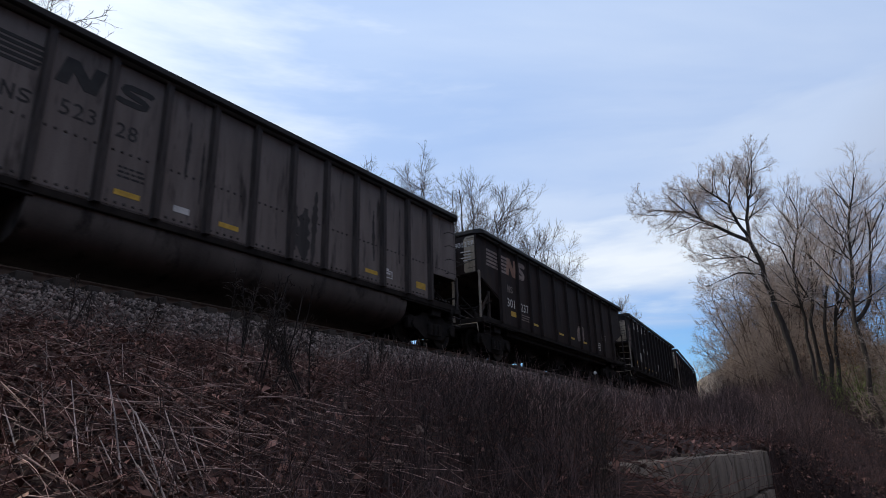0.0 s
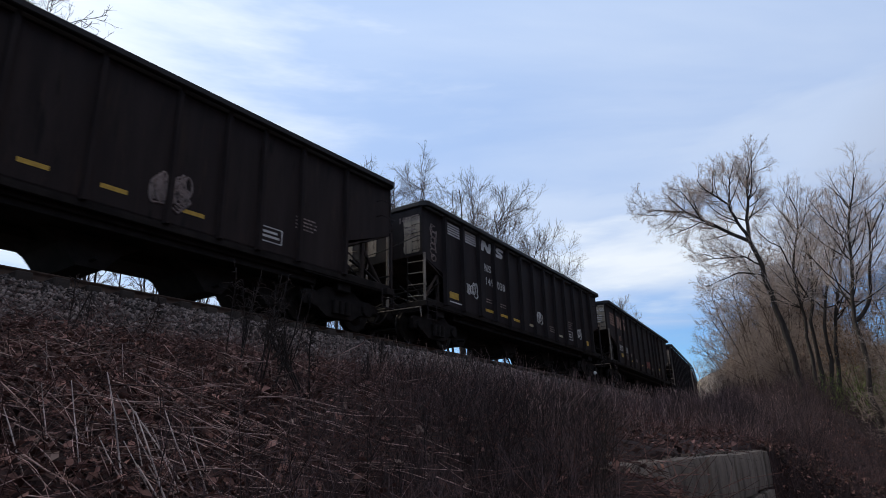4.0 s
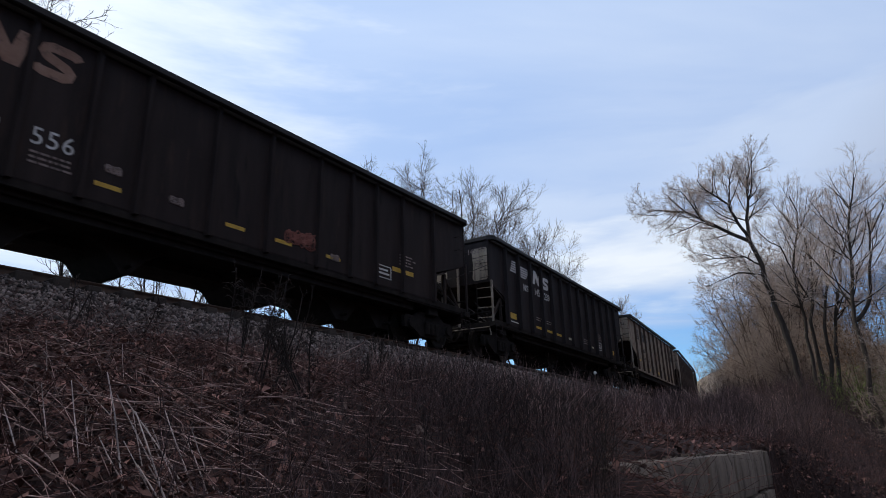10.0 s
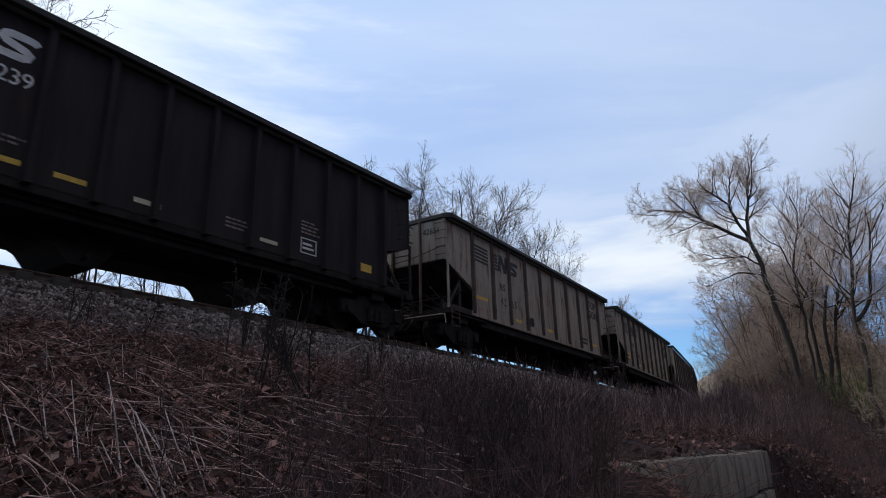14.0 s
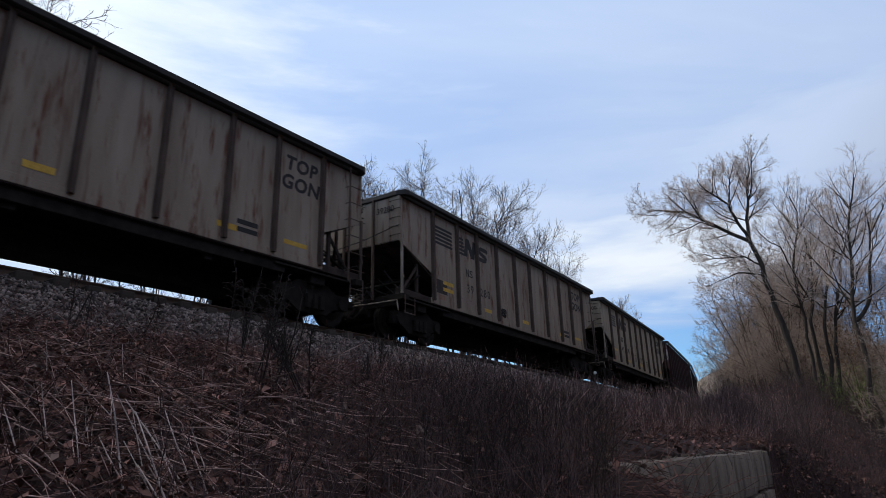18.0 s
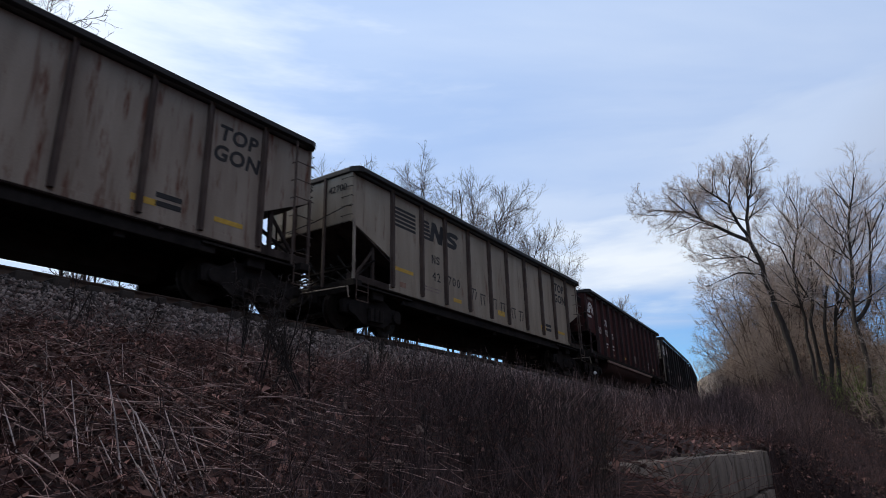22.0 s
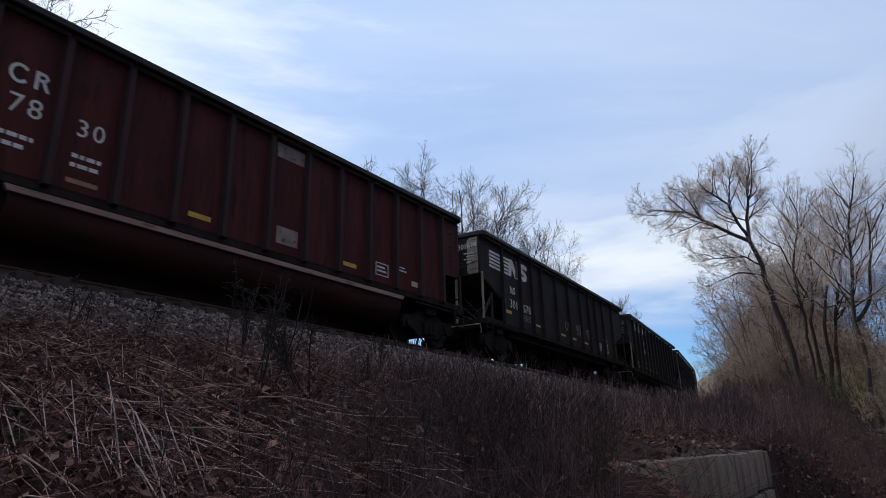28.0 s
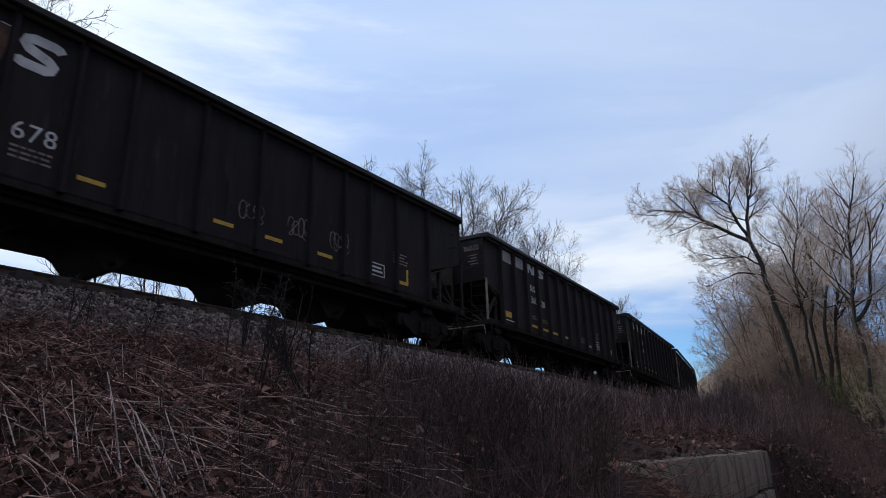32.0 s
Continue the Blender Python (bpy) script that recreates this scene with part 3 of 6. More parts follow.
def make_wall():
    rnd = random.Random(11)
    wall = tagged(new("retaining_wall"), "weathered concrete block retaining wall with broken top", "wall")
    for c in range(3):
        s = -1.4 + 0.45 * (c % 2)
        while s < 5.3:
            ln = min(rnd.uniform(1.15, 1.45), 5.5 - s)
            if ln < 0.25:
                break
            z1 = 1.46 - 0.62 * c
            bm = bmesh.new()
            box(bm, 0.018, ln - 0.018, -0.30, 0.30, -0.595, 0.0, 0)
            bmesh.ops.subdivide_edges(bm, edges=bm.edges, cuts=4, use_grid_fill=True)
            for p in bm.verts:
                rim = [abs(p.co.x - ln / 2) > ln / 2 - 0.03, abs(p.co.y) > 0.29, abs(p.co.z + 0.2975) > 0.29]
                if sum(rim) > 1:
                    p.co = Vector(((p.co.x - ln / 2) * (1 - 0.035 / ln * rim[0]) + ln / 2, p.co.y * (0.93 if rim[1] else 1), (p.co.z + 0.2975) * (0.94 if rim[2] else 1) - 0.2975))
                k = 0.010 if p.co.z > -0.05 else 0.003
                p.co += Vector((rnd.uniform(-k, k), rnd.uniform(-k, k), rnd.uniform(-k, k * 0.6)))
            bm.normal_update()
            ob = smooth(part("block", bm, M_CONC, wall), 28)
            x, y = sv(s, 9.24 + rnd.uniform(-0.02, 0.02))
            ob.matrix_basis = pose(x, y, z1 + rnd.uniform(-0.02, 0.01), 0, 0, 90 - math.degrees(heading(s)) + rnd.uniform(-0.8, 0.8))
            s += ln
    rng = np.random.default_rng(8)
    n = 420
    s, v = rng.uniform(-0.8, 5.4, n), rng.uniform(8.85, 9.5, n)
    x, y = sv(s, v)
    ob = link("rubble", rocks("rubble", x, y, np.full(n, 1.46), rng.lognormal(math.log(0.015), 0.5, n).clip(0.006, 0.045), rng), M_CONC)
    tagged(ob, "broken concrete crumbs on top of the wall", "rubble", kind="stuff")
    n = 900
    s, v = rng.uniform(5.3, 10.5, n), rng.uniform(9.0, 12.6, n)
    x, y = sv(s, v)
    ob = link("bank_stones", rocks("bank_stones", x, y, height(s, v, x, y), rng.lognormal(math.log(0.035), 0.6, n).clip(0.015, 0.11), rng), M_EARTH)
    tagged(ob, "dark earthy stones and clods on the bank", "stones", kind="stuff")


make_wall()

# ---- railway wagons ----
HALF, SHEET, TOP = 1.55, 1.42, 3.95      # half width over posts, at the sheets; height over the rail
END = 7.25
MESHES = {}


def shared(key, name, build, material, parent, label="", m=None):
    """A part whose mesh is built once and shared by all that are alike."""
    if key not in MESHES:
        bm = build()
        me = bpy.data.meshes.new(name)
        bm.to_mesh(me); bm.free()
        MESHES[key] = me
    me = MESHES[key]
    k2 = (key, material.name)
    if k2 not in MESHES:
        me2 = me.copy()
        me2.materials.clear(); me2.materials.append(material)
        MESHES[k2] = me2
    ob = new(name, MESHES[k2])
    ob.parent = parent
    if label:
        ob["label"] = label
    if m is not None:
        ob.matrix_basis = m
    return ob


def side_outline(first, last, low, end_z, knee_z):
    return [(-END, TOP), (END, TOP), (END, end_z), (last, knee_z), (last, low), (first, low), (first, knee_z), (-END, end_z)]


def bm_wheelset():
    bm = bmesh.new()
    rod(bm, (0, -0.95, 0), (0, 0.95, 0), 0.08, 12)
    for sd in (-1, 1):
        prof = [(0.10, 0.02), (0.14, 0.09), (0.30, 0.05), (0.40, 0.055), (0.457, 0.05), (0.462, -0.05), (0.49, -0.065), (0.488, -0.085), (0.40, -0.075), (0.30, -0.04), (0.14, -0.06), (0.10, -0.03)]
        n = 18
        rings = []
        for i in range(n):
            a = 2 * math.pi * i / n
            rings.append([bm.verts.new((r * math.cos(a), sd * (0.755 + w), r * math.sin(a))) for r, w in prof])
        for i in range(n):
            A, B = rings[i], rings[(i + 1) % n]
            for j in range(len(prof) - 1):
                bm.faces.new((A[j], A[j + 1], B[j + 1], B[j]))
        # pockets that show the turning
        for k in range(3):
            a = 2 * math.pi * k / 3
            c, s_ = math.cos(a) * 0.24, math.sin(a) * 0.24
            rod(bm, (c, sd * 0.80, s_), (c, sd * 0.835, s_), 0.035, 8)
    bmesh.ops.recalc_face_normals(bm, faces=bm.faces)
    return bm


def bm_sideframe():
    out = [(-1.15, 0.62), (-1.08, 0.70), (-0.72, 0.70), (-0.45, 0.86), (0.45, 0.86), (0.72, 0.70), (1.08, 0.70), (1.15, 0.62), (1.12, 0.36), (0.70, 0.34), (0.42, 0.16), (-0.42, 0.16), (-0.70, 0.34), (-1.12, 0.36)]
    bm = bmesh.new()
    prism(bm, out, "y", -0.06, 0.06)
    for sd in (-1, 1):
        rod(bm, (sd * 0.88, -0.14, 0.48), (sd * 0.88, 0.10, 0.48), 0.14, 12)
    for k in (-0.2, 0, 0.2):
        rod(bm, (k, -0.13, 0.24), (k, -0.13, 0.56), 0.075, 8)
    bmesh.ops.recalc_face_normals(bm, faces=bm.faces)
    return bm


SPINNERS = []


def make_truck(car, u):
    tk = shared("bolster", "truck", lambda: box(boxed(-0.2, 0.2, -1.15, 1.15, 0.42, 0.72, 0.02), -0.16, 0.16, -0.3, 0.3, 0.7, 0.95, 0.01), M_UNDER, car, "", pose(u, 0, 0))
    for sd in (-1, 1):
        shared("sideframe", "side_frame", bm_sideframe, M_UNDER, tk, "", pose(0, sd * 1.08, 0, 0, 0, 0 if sd < 0 else 180))
    for k in (-0.88, 0.88):
        w = shared("wheelset", "wheelset", bm_wheelset, M_WHEEL, tk, "", pose(k, 0, 0.457))
        SPINNERS.append((w, k))
    return tk


def bm_coupler():
    bm = boxed(0, 0.75, -0.09, 0.09, 0.78, 0.96, 0.02)
    box(bm, 0.62, 0.92, -0.16, 0.13, 0.72, 1.02, 0.05)
    box(bm, 0.80, 0.98, 0.02, 0.14, 0.74, 1.00, 0.03)
    prism(bm, [(0.35, 0.78), (0.42, 0.78), (0.75, 0.42), (0.70, 0.38)], "y", 0.22, 0.26)
    return bm


def bm_coal(seed):
    rng = np.random.default_rng(seed)
    bm = bmesh.new()
    nx, ny = 40, 9
    g = []
    for i in range(nx + 1):
        x = -END + 0.12 + (2 * END - 0.24) * i / nx
        row = []
        for j in range(ny + 1):
            y = -1.36 + 2.72 * j / ny
            h = 3.72 + 0.34 * math.cos(y / 1.36 * 1.4) ** 2 * (0.6 + 0.4 * math.sin(x * 1.3 + seed)) + rng.uniform(-0.04, 0.04)
            row.append(bm.verts.new((x, y, min(h, 3.72 + (END - abs(x)) * 0.5))))
        g.append(row)
    for i in range(nx):
        for j in range(ny):
            bm.faces.new((g[i][j], g[i + 1][j], g[i + 1][j + 1], g[i][j + 1]))
    return bm


def mark(car, x0, x1, z0, z1, material, name="marking", y=-SHEET, lean=0.0, label=""):
    """A flat painted or glued marking on the wagon's side."""
    bm = bmesh.new()
    prism(bm, [(x0, z0), (x1, z0), (x1 + lean, z1), (x0 + lean, z1)], "y", y - 0.006, y + 0.004)
    return part(name, bm, material, car, label)


def side_m(x, z, y=-SHEET):
    return Matrix.Translation((x, y - 0.004, z)) @ Matrix.Rotation(radians(90), 4, "X")


def end_m(y, z):
    return Matrix.Translation((-END - 0.012, y, z)) @ Matrix.Rotation(radians(-90), 4, "Z") @ Matrix.Rotation(radians(90), 4, "X")


def digits(car, text, x, z, h, material, spread=1.1):
    return lettering(text, h / 0.69, side_m(x, z), material, car, "number", spread)


def ribbon(pts, half):
    """A flat band along a line of points on the wagon's side."""
    P = np.array(pts, float)
    T = np.gradient(P, axis=0)
    T /= np.linalg.norm(T, axis=1, keepdims=True)
    off = np.stack([-T[:, 1], T[:, 0]], -1) * half
    bm = bmesh.new()
    rows = [[bm.verts.new((q[0], y, q[1])) for q, y in ((P[i] - off[i], -SHEET - 0.006), (P[i] + off[i], -SHEET - 0.006), (P[i] + off[i], -SHEET + 0.004), (P[i] - off[i], -SHEET + 0.004))] for i in range(len(P))]
    for A, B in zip(rows[:-1], rows[1:]):
        for k in range(4):
            bm.faces.new((A[k], A[(k + 1) % 4], B[(k + 1) % 4], B[k]))
    bm.faces.new(rows[0])
    bm.faces.new(rows[-1][::-1])
    bmesh.ops.recalc_face_normals(bm, faces=bm.faces)
    return bm


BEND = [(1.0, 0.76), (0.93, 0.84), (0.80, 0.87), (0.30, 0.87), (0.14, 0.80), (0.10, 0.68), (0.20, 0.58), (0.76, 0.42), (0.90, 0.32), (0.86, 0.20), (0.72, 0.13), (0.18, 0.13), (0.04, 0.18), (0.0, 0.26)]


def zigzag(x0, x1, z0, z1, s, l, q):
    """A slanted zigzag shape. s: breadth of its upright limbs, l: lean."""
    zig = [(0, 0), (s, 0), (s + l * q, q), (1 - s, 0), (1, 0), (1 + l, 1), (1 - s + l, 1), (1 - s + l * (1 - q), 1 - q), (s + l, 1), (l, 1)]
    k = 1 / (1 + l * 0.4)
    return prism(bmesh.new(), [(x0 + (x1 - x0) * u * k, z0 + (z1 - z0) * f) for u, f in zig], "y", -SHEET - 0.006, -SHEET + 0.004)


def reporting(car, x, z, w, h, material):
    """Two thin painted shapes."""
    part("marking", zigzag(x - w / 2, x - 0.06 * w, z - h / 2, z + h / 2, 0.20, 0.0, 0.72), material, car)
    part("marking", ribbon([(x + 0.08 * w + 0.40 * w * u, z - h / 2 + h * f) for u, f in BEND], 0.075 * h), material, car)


def emblem(car, stripes, blocks, material, n=5, material2=None):
    """Stripes and two slanted blocks. stripes: (x0, x1, z0, z1, dx): left and right ends, lean of the left edge."""
    for x0, x1, z0, z1, dl, dr in stripes:
        st = (z1 - z0) / n
        for k in range(n):
            zb = z0 + k * st
            f0, f1 = k / n, (k + 0.62) / n
            bm = bmesh.new()
            prism(bm, [(x0 + dl * f0, zb), (x1 + dr * f0, zb), (x1 + dr * f1, zb + st * 0.62), (x0 + dl * f1, zb + st * 0.62)], "y", -SHEET - 0.006, -SHEET + 0.004)
            part("stripe", bm, material, car)
    (a0, a1, z0, z1), (b0, b1, y0, y1) = blocks
    # a broad slanted zigzag beside a broad double bend
    part("emblem_block", zigzag(a0, a1, z0, z1, 0.30, 0.20, 0.52), material2 or material, car)
    h, wb = y1 - y0, b1 - b0
    part("emblem_block", ribbon([(b0 + wb * (u * 0.94 + 0.10 * f), y0 + h * f) for u, f in BEND], 0.135 * h), material, car)


def data_lines(car, x, z, w, rows, material, step=0.085, h=0.035, seed=1):
    """Small stencilled writing that cannot be read: broken bars."""
    rnd = random.Random(seed)
    for r in range(rows):
        bm = bmesh.new()
        q = x
        while q < x + w * rnd.uniform(0.75, 1.0):
            l = rnd.uniform(0.05, 0.16)
            prism(bm, [(q, z - r * step), (q + l, z - r * step), (q + l, z - r * step + h), (q, z - r * step + h)], "y", -SHEET - 0.006, -SHEET + 0.004)
            q += l + 0.03
        tagged(part("stencil_line", bm, material, car), kind="stuff")


def plate(car, x0, x1, z0, z1, material):
    """A stencilled frame round bars."""
    bm = bmesh.new()
    t = 0.025
    for a in ((x0, x1, z0, z0 + t), (x0, x1, z1 - t, z1), (x0, x0 + t, z0, z1), (x1 - t, x1, z0, z1), (x0 + 0.06, x1 - 0.08, z0 + 0.10, z0 + 0.15), (x0 + 0.06, x1 - 0.14, z0 + 0.2, z0 + 0.25)):
        prism(bm, [(a[0], a[2]), (a[1], a[2]), (a[1], a[3]), (a[0], a[3])], "y", -SHEET - 0.006, -SHEET + 0.004)
    part("data_plate", bm, material, car)


def stain(car, x, z0, z1, w, seed):
    """A ragged black run down the side, wider where it gathered."""
    rnd = random.Random(seed)
    n = 16
    L, R = [], []
    for k in range(n + 1):
        f = k / n
        half = 0.5 * w * (math.sin(math.pi * min(1, f * 0.9 + 0.06)) ** 0.7) * rnd.uniform(0.55, 1.15)
        c = x + 0.12 * w * math.sin(3 * f + seed)
        z = z0 + (z1 - z0) * f
        L.append((c - half, z)); R.append((c + half * rnd.uniform(0.7, 1.1), z))
    bm = bmesh.new()
    for k in range(n):
        prism(bm, [L[k], R[k], R[k + 1], L[k + 1]], "y", -SHEET - 0.005, -SHEET + 0.003)
    part("stain", bm, M_STAIN, car, "ragged black tar stain")


def scrawl(car, x, z, w, h, seed, material, loops=7, r=0.014, upright=False):
    """A sprayed tag: a chain of loops and hooks with a tail."""
    rnd = random.Random(seed)
    P = []
    for g in range(loops):
        c = (g + 0.5) / loops
        rx, rz = w / loops * rnd.uniform(0.42, 0.72), h * rnd.uniform(0.26, 0.48)
        a0, turn = rnd.uniform(0, 6.28), rnd.choice((-1, 1)) * rnd.uniform(4.0, 7.5)
        for k in range(11):
            a = a0 + turn * k / 10
            P.append((w * c + rx * math.cos(a), rz * math.sin(a) - 0.10 * h * math.sin(c * 5)))
    P += [(w * 1.05, -0.35 * h), (w * 0.9, -0.55 * h), (w * 0.7, -0.42 * h)]
    Q = np.array([(x + (q[1] if upright else q[0]), -SHEET - 0.002, z + (q[0] if upright else q[1])) for q in P])
    n = len(Q) - 1
    link("sprayed_tag", tubes("sprayed_tag", Q[:-1], Q[1:], np.full(n, r), np.full(n, r), 4), material, car)


def make_wagon(kind, posts, body, label, low=1.15, end_z=2.55, knee_z=1.98, post_mat=None, end_mat=None, chord=None, seed=1, detail=True, end=7.3, bays=(), tub_mat=None):
    global END
    END = end
    car = tagged(new({"hopper": "coal_hopper_wagon", "gon": "coal_gondola_wagon", "tub": "bathtub_gondola_wagon"}[kind]), label, "railway wagon", group="wagons of the coal train")
    post_mat = post_mat or body
    chord = chord or M_CHORD
    end_mat = end_mat or body
    first, last = posts[0], posts[-1]
    ol = side_outline(first, last, low, end_z, knee_z)
    for sd in (-1, 1):
        part("side_sheet", prism(bmesh.new(), ol, "y", sd * SHEET, sd * (SHEET - 0.02)), body, car)
        part("top_chord", box(boxed(-END + 0.14, END - 0.14, sd * (HALF + 0.035) - 0.065, sd * (HALF + 0.035) + 0.065, TOP - 0.09, TOP + 0.05, 0.02), -END + 0.1, END - 0.1, sd * SHEET - 0.05, sd * SHEET + 0.05, TOP - 0.13, TOP - 0.02, 0.01), chord, car)
        part("side_sill", box(bmesh.new(), -END, END, sd * SHEET - 0.07 * (1 + sd), sd * SHEET + 0.07 * (1 - sd), low - 0.13, low + 0.05, 0.012), M_SLOPE if kind == "gon" else M_UNDER, car)
        if kind == "gon":
            part("sill_face", boxed(first - 0.1, last + 0.1, *sorted((sd * SHEET, sd * (SHEET + 0.012))), low - 0.10, low + 0.055, 0.004), body, car)
        for u in posts:
            def bm_post():
                bm = bmesh.new()
                w, d = (0.058, 0.10) if posts is P301 or posts is PGON else (0.075, 0.125)
                prism(bm, [(-w, 0), (w, 0), (0.68 * w, -d), (-0.68 * w, -d)], "z", low - 0.02, TOP - 0.08)
                return bm
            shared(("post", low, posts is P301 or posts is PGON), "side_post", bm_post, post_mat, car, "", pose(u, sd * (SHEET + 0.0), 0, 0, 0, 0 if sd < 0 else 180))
        for e in (-1, 1):
            # flush angle at the corner of the sheets, worn leg below it down to the end sill
            shared(("corner", end_z), "corner_angle", lambda: boxed(-0.05, 0.012, -0.014, 0.05, end_z, TOP - 0.10, 0.005), body if body is not M_RED else M_DARKRED, car, "", Matrix.Translation((e * END, sd * SHEET, 0)) @ Matrix.Diagonal((e, -sd, 1, 1)))
            shared(("leg", end_z), "corner_leg", lambda: box(boxed(-0.034, 0.034, -0.040, 0.015, 0.98, end_z + 0.06, 0.006), -0.045, 0.045, -0.055, 0.0, 1.5, 1.58, 0.006), (M_ENDPOST if kind != "tub" else post_mat) if e < 0 else post_mat, car, "", pose(e * (END - 0.04), sd * (SHEET + 0.045), 0, 0, 0, 0 if sd < 0 else 180))
        # rivet line along the lower sheet
        if kind == "tub" and sd < 0 and body is M_GREY:
            bm = bmesh.new()
            rnd = random.Random(seed)
            for zr in (low + 0.10, low + 1.02):
                u = first - 1.0
                while u < last + 1.0:
                    if min(abs(u - q) for q in posts) > 0.12:
                        bmesh.ops.create_cone(bm, cap_ends=True, segments=6, radius1=0.030, radius2=0.018, depth=0.03, matrix=Matrix.Translation((u, -SHEET - 0.008, zr)) @ Matrix.Rotation(radians(90), 4, "X"))
                    u += 0.155
            tagged(part("rivet_line", bm, M_STAIN, car), kind="stuff")
    for e in (-1, 1):
        # end wall, slope sheet, end posts, platform
        x0, x1 = sorted((e * (END - 0.02), e * END))
        part("end_sheet", boxed(x0, x1, -SHEET, SHEET, end_z, TOP, 0.0), M_REDEND if body is M_RED else body, car)
        if end_mat is M_DUST and e < 0:
            spots = ((-1.40, -0.96, end_z + 0.03, TOP - 0.15), (1.10, 1.40, end_z + 0.10, TOP - 0.2)) if posts is P301 else ((-1.38, -0.80, end_z + 0.10, TOP - 0.34), (1.12, 1.40, end_z + 0.10, TOP - 0.35), (0.20, 0.62, end_z + 0.25, TOP - 0.55))
            for y0, y1, z0, z1 in spots:
                bm = bmesh.new()
                prism(bm, [(y0, z0 + 0.06), (y0 + 0.06, z0), (y1 - 0.05, z0), (y1, z0 + 0.09), (y1 - 0.03, (z0 + z1) / 2), (y1, z1 - 0.12), (y1 - 0.10, z1), (y0 + 0.04, z1), (y0, z1 - 0.05)], "x", -END - 0.005, -END + 0.004)
                part("dust_patch", bm, M_DUST, car, "pale dusty worn patch")
        part("end_chord", boxed(*sorted((e * (END - 0.06), e * (END + 0.06))), -HALF + 0.16, HALF - 0.16, TOP - 0.10, TOP + 0.045, 0.02), chord, car)
        for sd in (-1, 1):
            bm = prism(bmesh.new(), [(e * (END - 0.16), sd * (HALF + 0.10)), (e * (END - 0.04), sd * (HALF + 0.05)), (e * (END + 0.06), sd * (HALF - 0.17)), (e * (END - 0.06), sd * (HALF - 0.17)), (e * (END - 0.16), sd * (HALF - 0.10))], "z", TOP - 0.095, TOP + 0.048)
            part("chord_corner", bm, chord, car)
        if kind == "tub":
            part("slope_sheet", boxed(*sorted((e * END, e * first * -1 if e > 0 else e * abs(first))), -SHEET + 0.03, SHEET - 0.03, end_z - 0.02, end_z + 0.02, 0.0), M_UNDER, car)
        else:
            bm = bmesh.new()
            prism(bm, [(e * END, end_z), (e * END, end_z + 0.03), (e * 4.0, 1.08), (e * 4.0, 1.02)], "y", -SHEET + 0.02, SHEET - 0.02)
            part("slope_sheet", bm, M_SLOPE, car)
        for y in ((-0.55, 0.5) if posts is P301 or kind == "gon" else (-0.25,)):
            part("end_post", boxed(*sorted((e * END, e * (END + 0.075))), y - 0.032, y + 0.032, 1.0, TOP - 0.05, 0.008), (M_ENDPOST if end_mat is M_DUST else end_mat) if kind == "hopper" else post_mat, car)
        part("end_sill", box(boxed(*sorted((e * (END - 0.28), e * (END + 0.02))), -HALF, HALF, 0.92, 1.08, 0.012), *sorted((e * (END - 0.3), e * (END + 0.25))), -0.35, 0.35, 0.62, 0.98, 0.03), M_UNDER, car)
        ends = [((END - 0.1, y, 1.05), (END - 1.5, y * 0.9, 2.0 if kind != "tub" else end_z)) for y in (-0.9, 0.0, 0.9)]
        ends += [((END - 0.15, -1.35, 1.1), (END - 1.3, -1.1, 1.9)), ((END - 0.08, -1.2, 1.1), (END - 0.5, -0.3, 1.75)), ((END - 0.08, -1.05, 1.08), (END - 0.4, -0.2, 1.45))]
        for p, q in ends:
            part("end_brace", rod(bmesh.new(), (e * p[0], p[1], p[2]), (e * q[0], q[1], q[2]), 0.022, 6), M_GREYPOST if kind == "hopper" else M_UNDER, car)
        for y0, y1 in ((-1.45, -0.5), (-0.5, 0.5), (0.5, 1.45)):
            part("cross_brace", rod(bmesh.new(), (e * (END - 0.10), y0, 1.05), (e * (END - 0.55), y1, 1.95), 0.03, 6), M_UNDER, car)
            part("cross_brace", rod(bmesh.new(), (e * (END - 0.10), y1, 1.05), (e * (END - 0.9), y0, 1.75), 0.025, 6), M_UNDER, car)
        part("cross_bar", rod(bmesh.new(), (e * (END - 0.12), -1.45, 1.42), (e * (END - 0.12), 1.45, 1.42), 0.03, 6), M_UNDER, car)
        part("brake_box", boxed(*sorted((e * (END + 0.02), e * (END + 0.22))), 0.62, 0.98, 1.75, 2.35, 0.03), M_UNDER, car)
        bm = bmesh.new()
        bmesh.ops.create_cone(bm, cap_ends=True, segments=16, radius1=0.26, radius2=0.26, depth=0.03, matrix=Matrix.Translation((e * (END + 0.26), 0.80, 2.05)) @ Matrix.Rotation(radians(90), 4, "Y"))
        part("brake_wheel", bm, M_UNDER, car)
        part("coupler", bm_coupler(), M_UNDER, car).matrix_basis = pose(e * (END + 0.0), 0, 0, 0, 0, 0 if e > 0 else 180)
        # ladder and grab irons
        bm = bmesh.new()
        hose = [(END + 0.25, 0.42, 0.80), (END + 0.42, 0.42, 0.62), (END + 0.62, 0.38, 0.44), (END + 0.82, 0.30, 0.46), (END + 0.95, 0.20, 0.60)]
        for p, q in zip(hose[:-1], hose[1:]):
            rod(bm, (e * p[0], p[1] * e, p[2]), (e * q[0], q[1] * e, q[2]), 0.028, 6)
        part("air_hose", bm, M_UNDER, car)
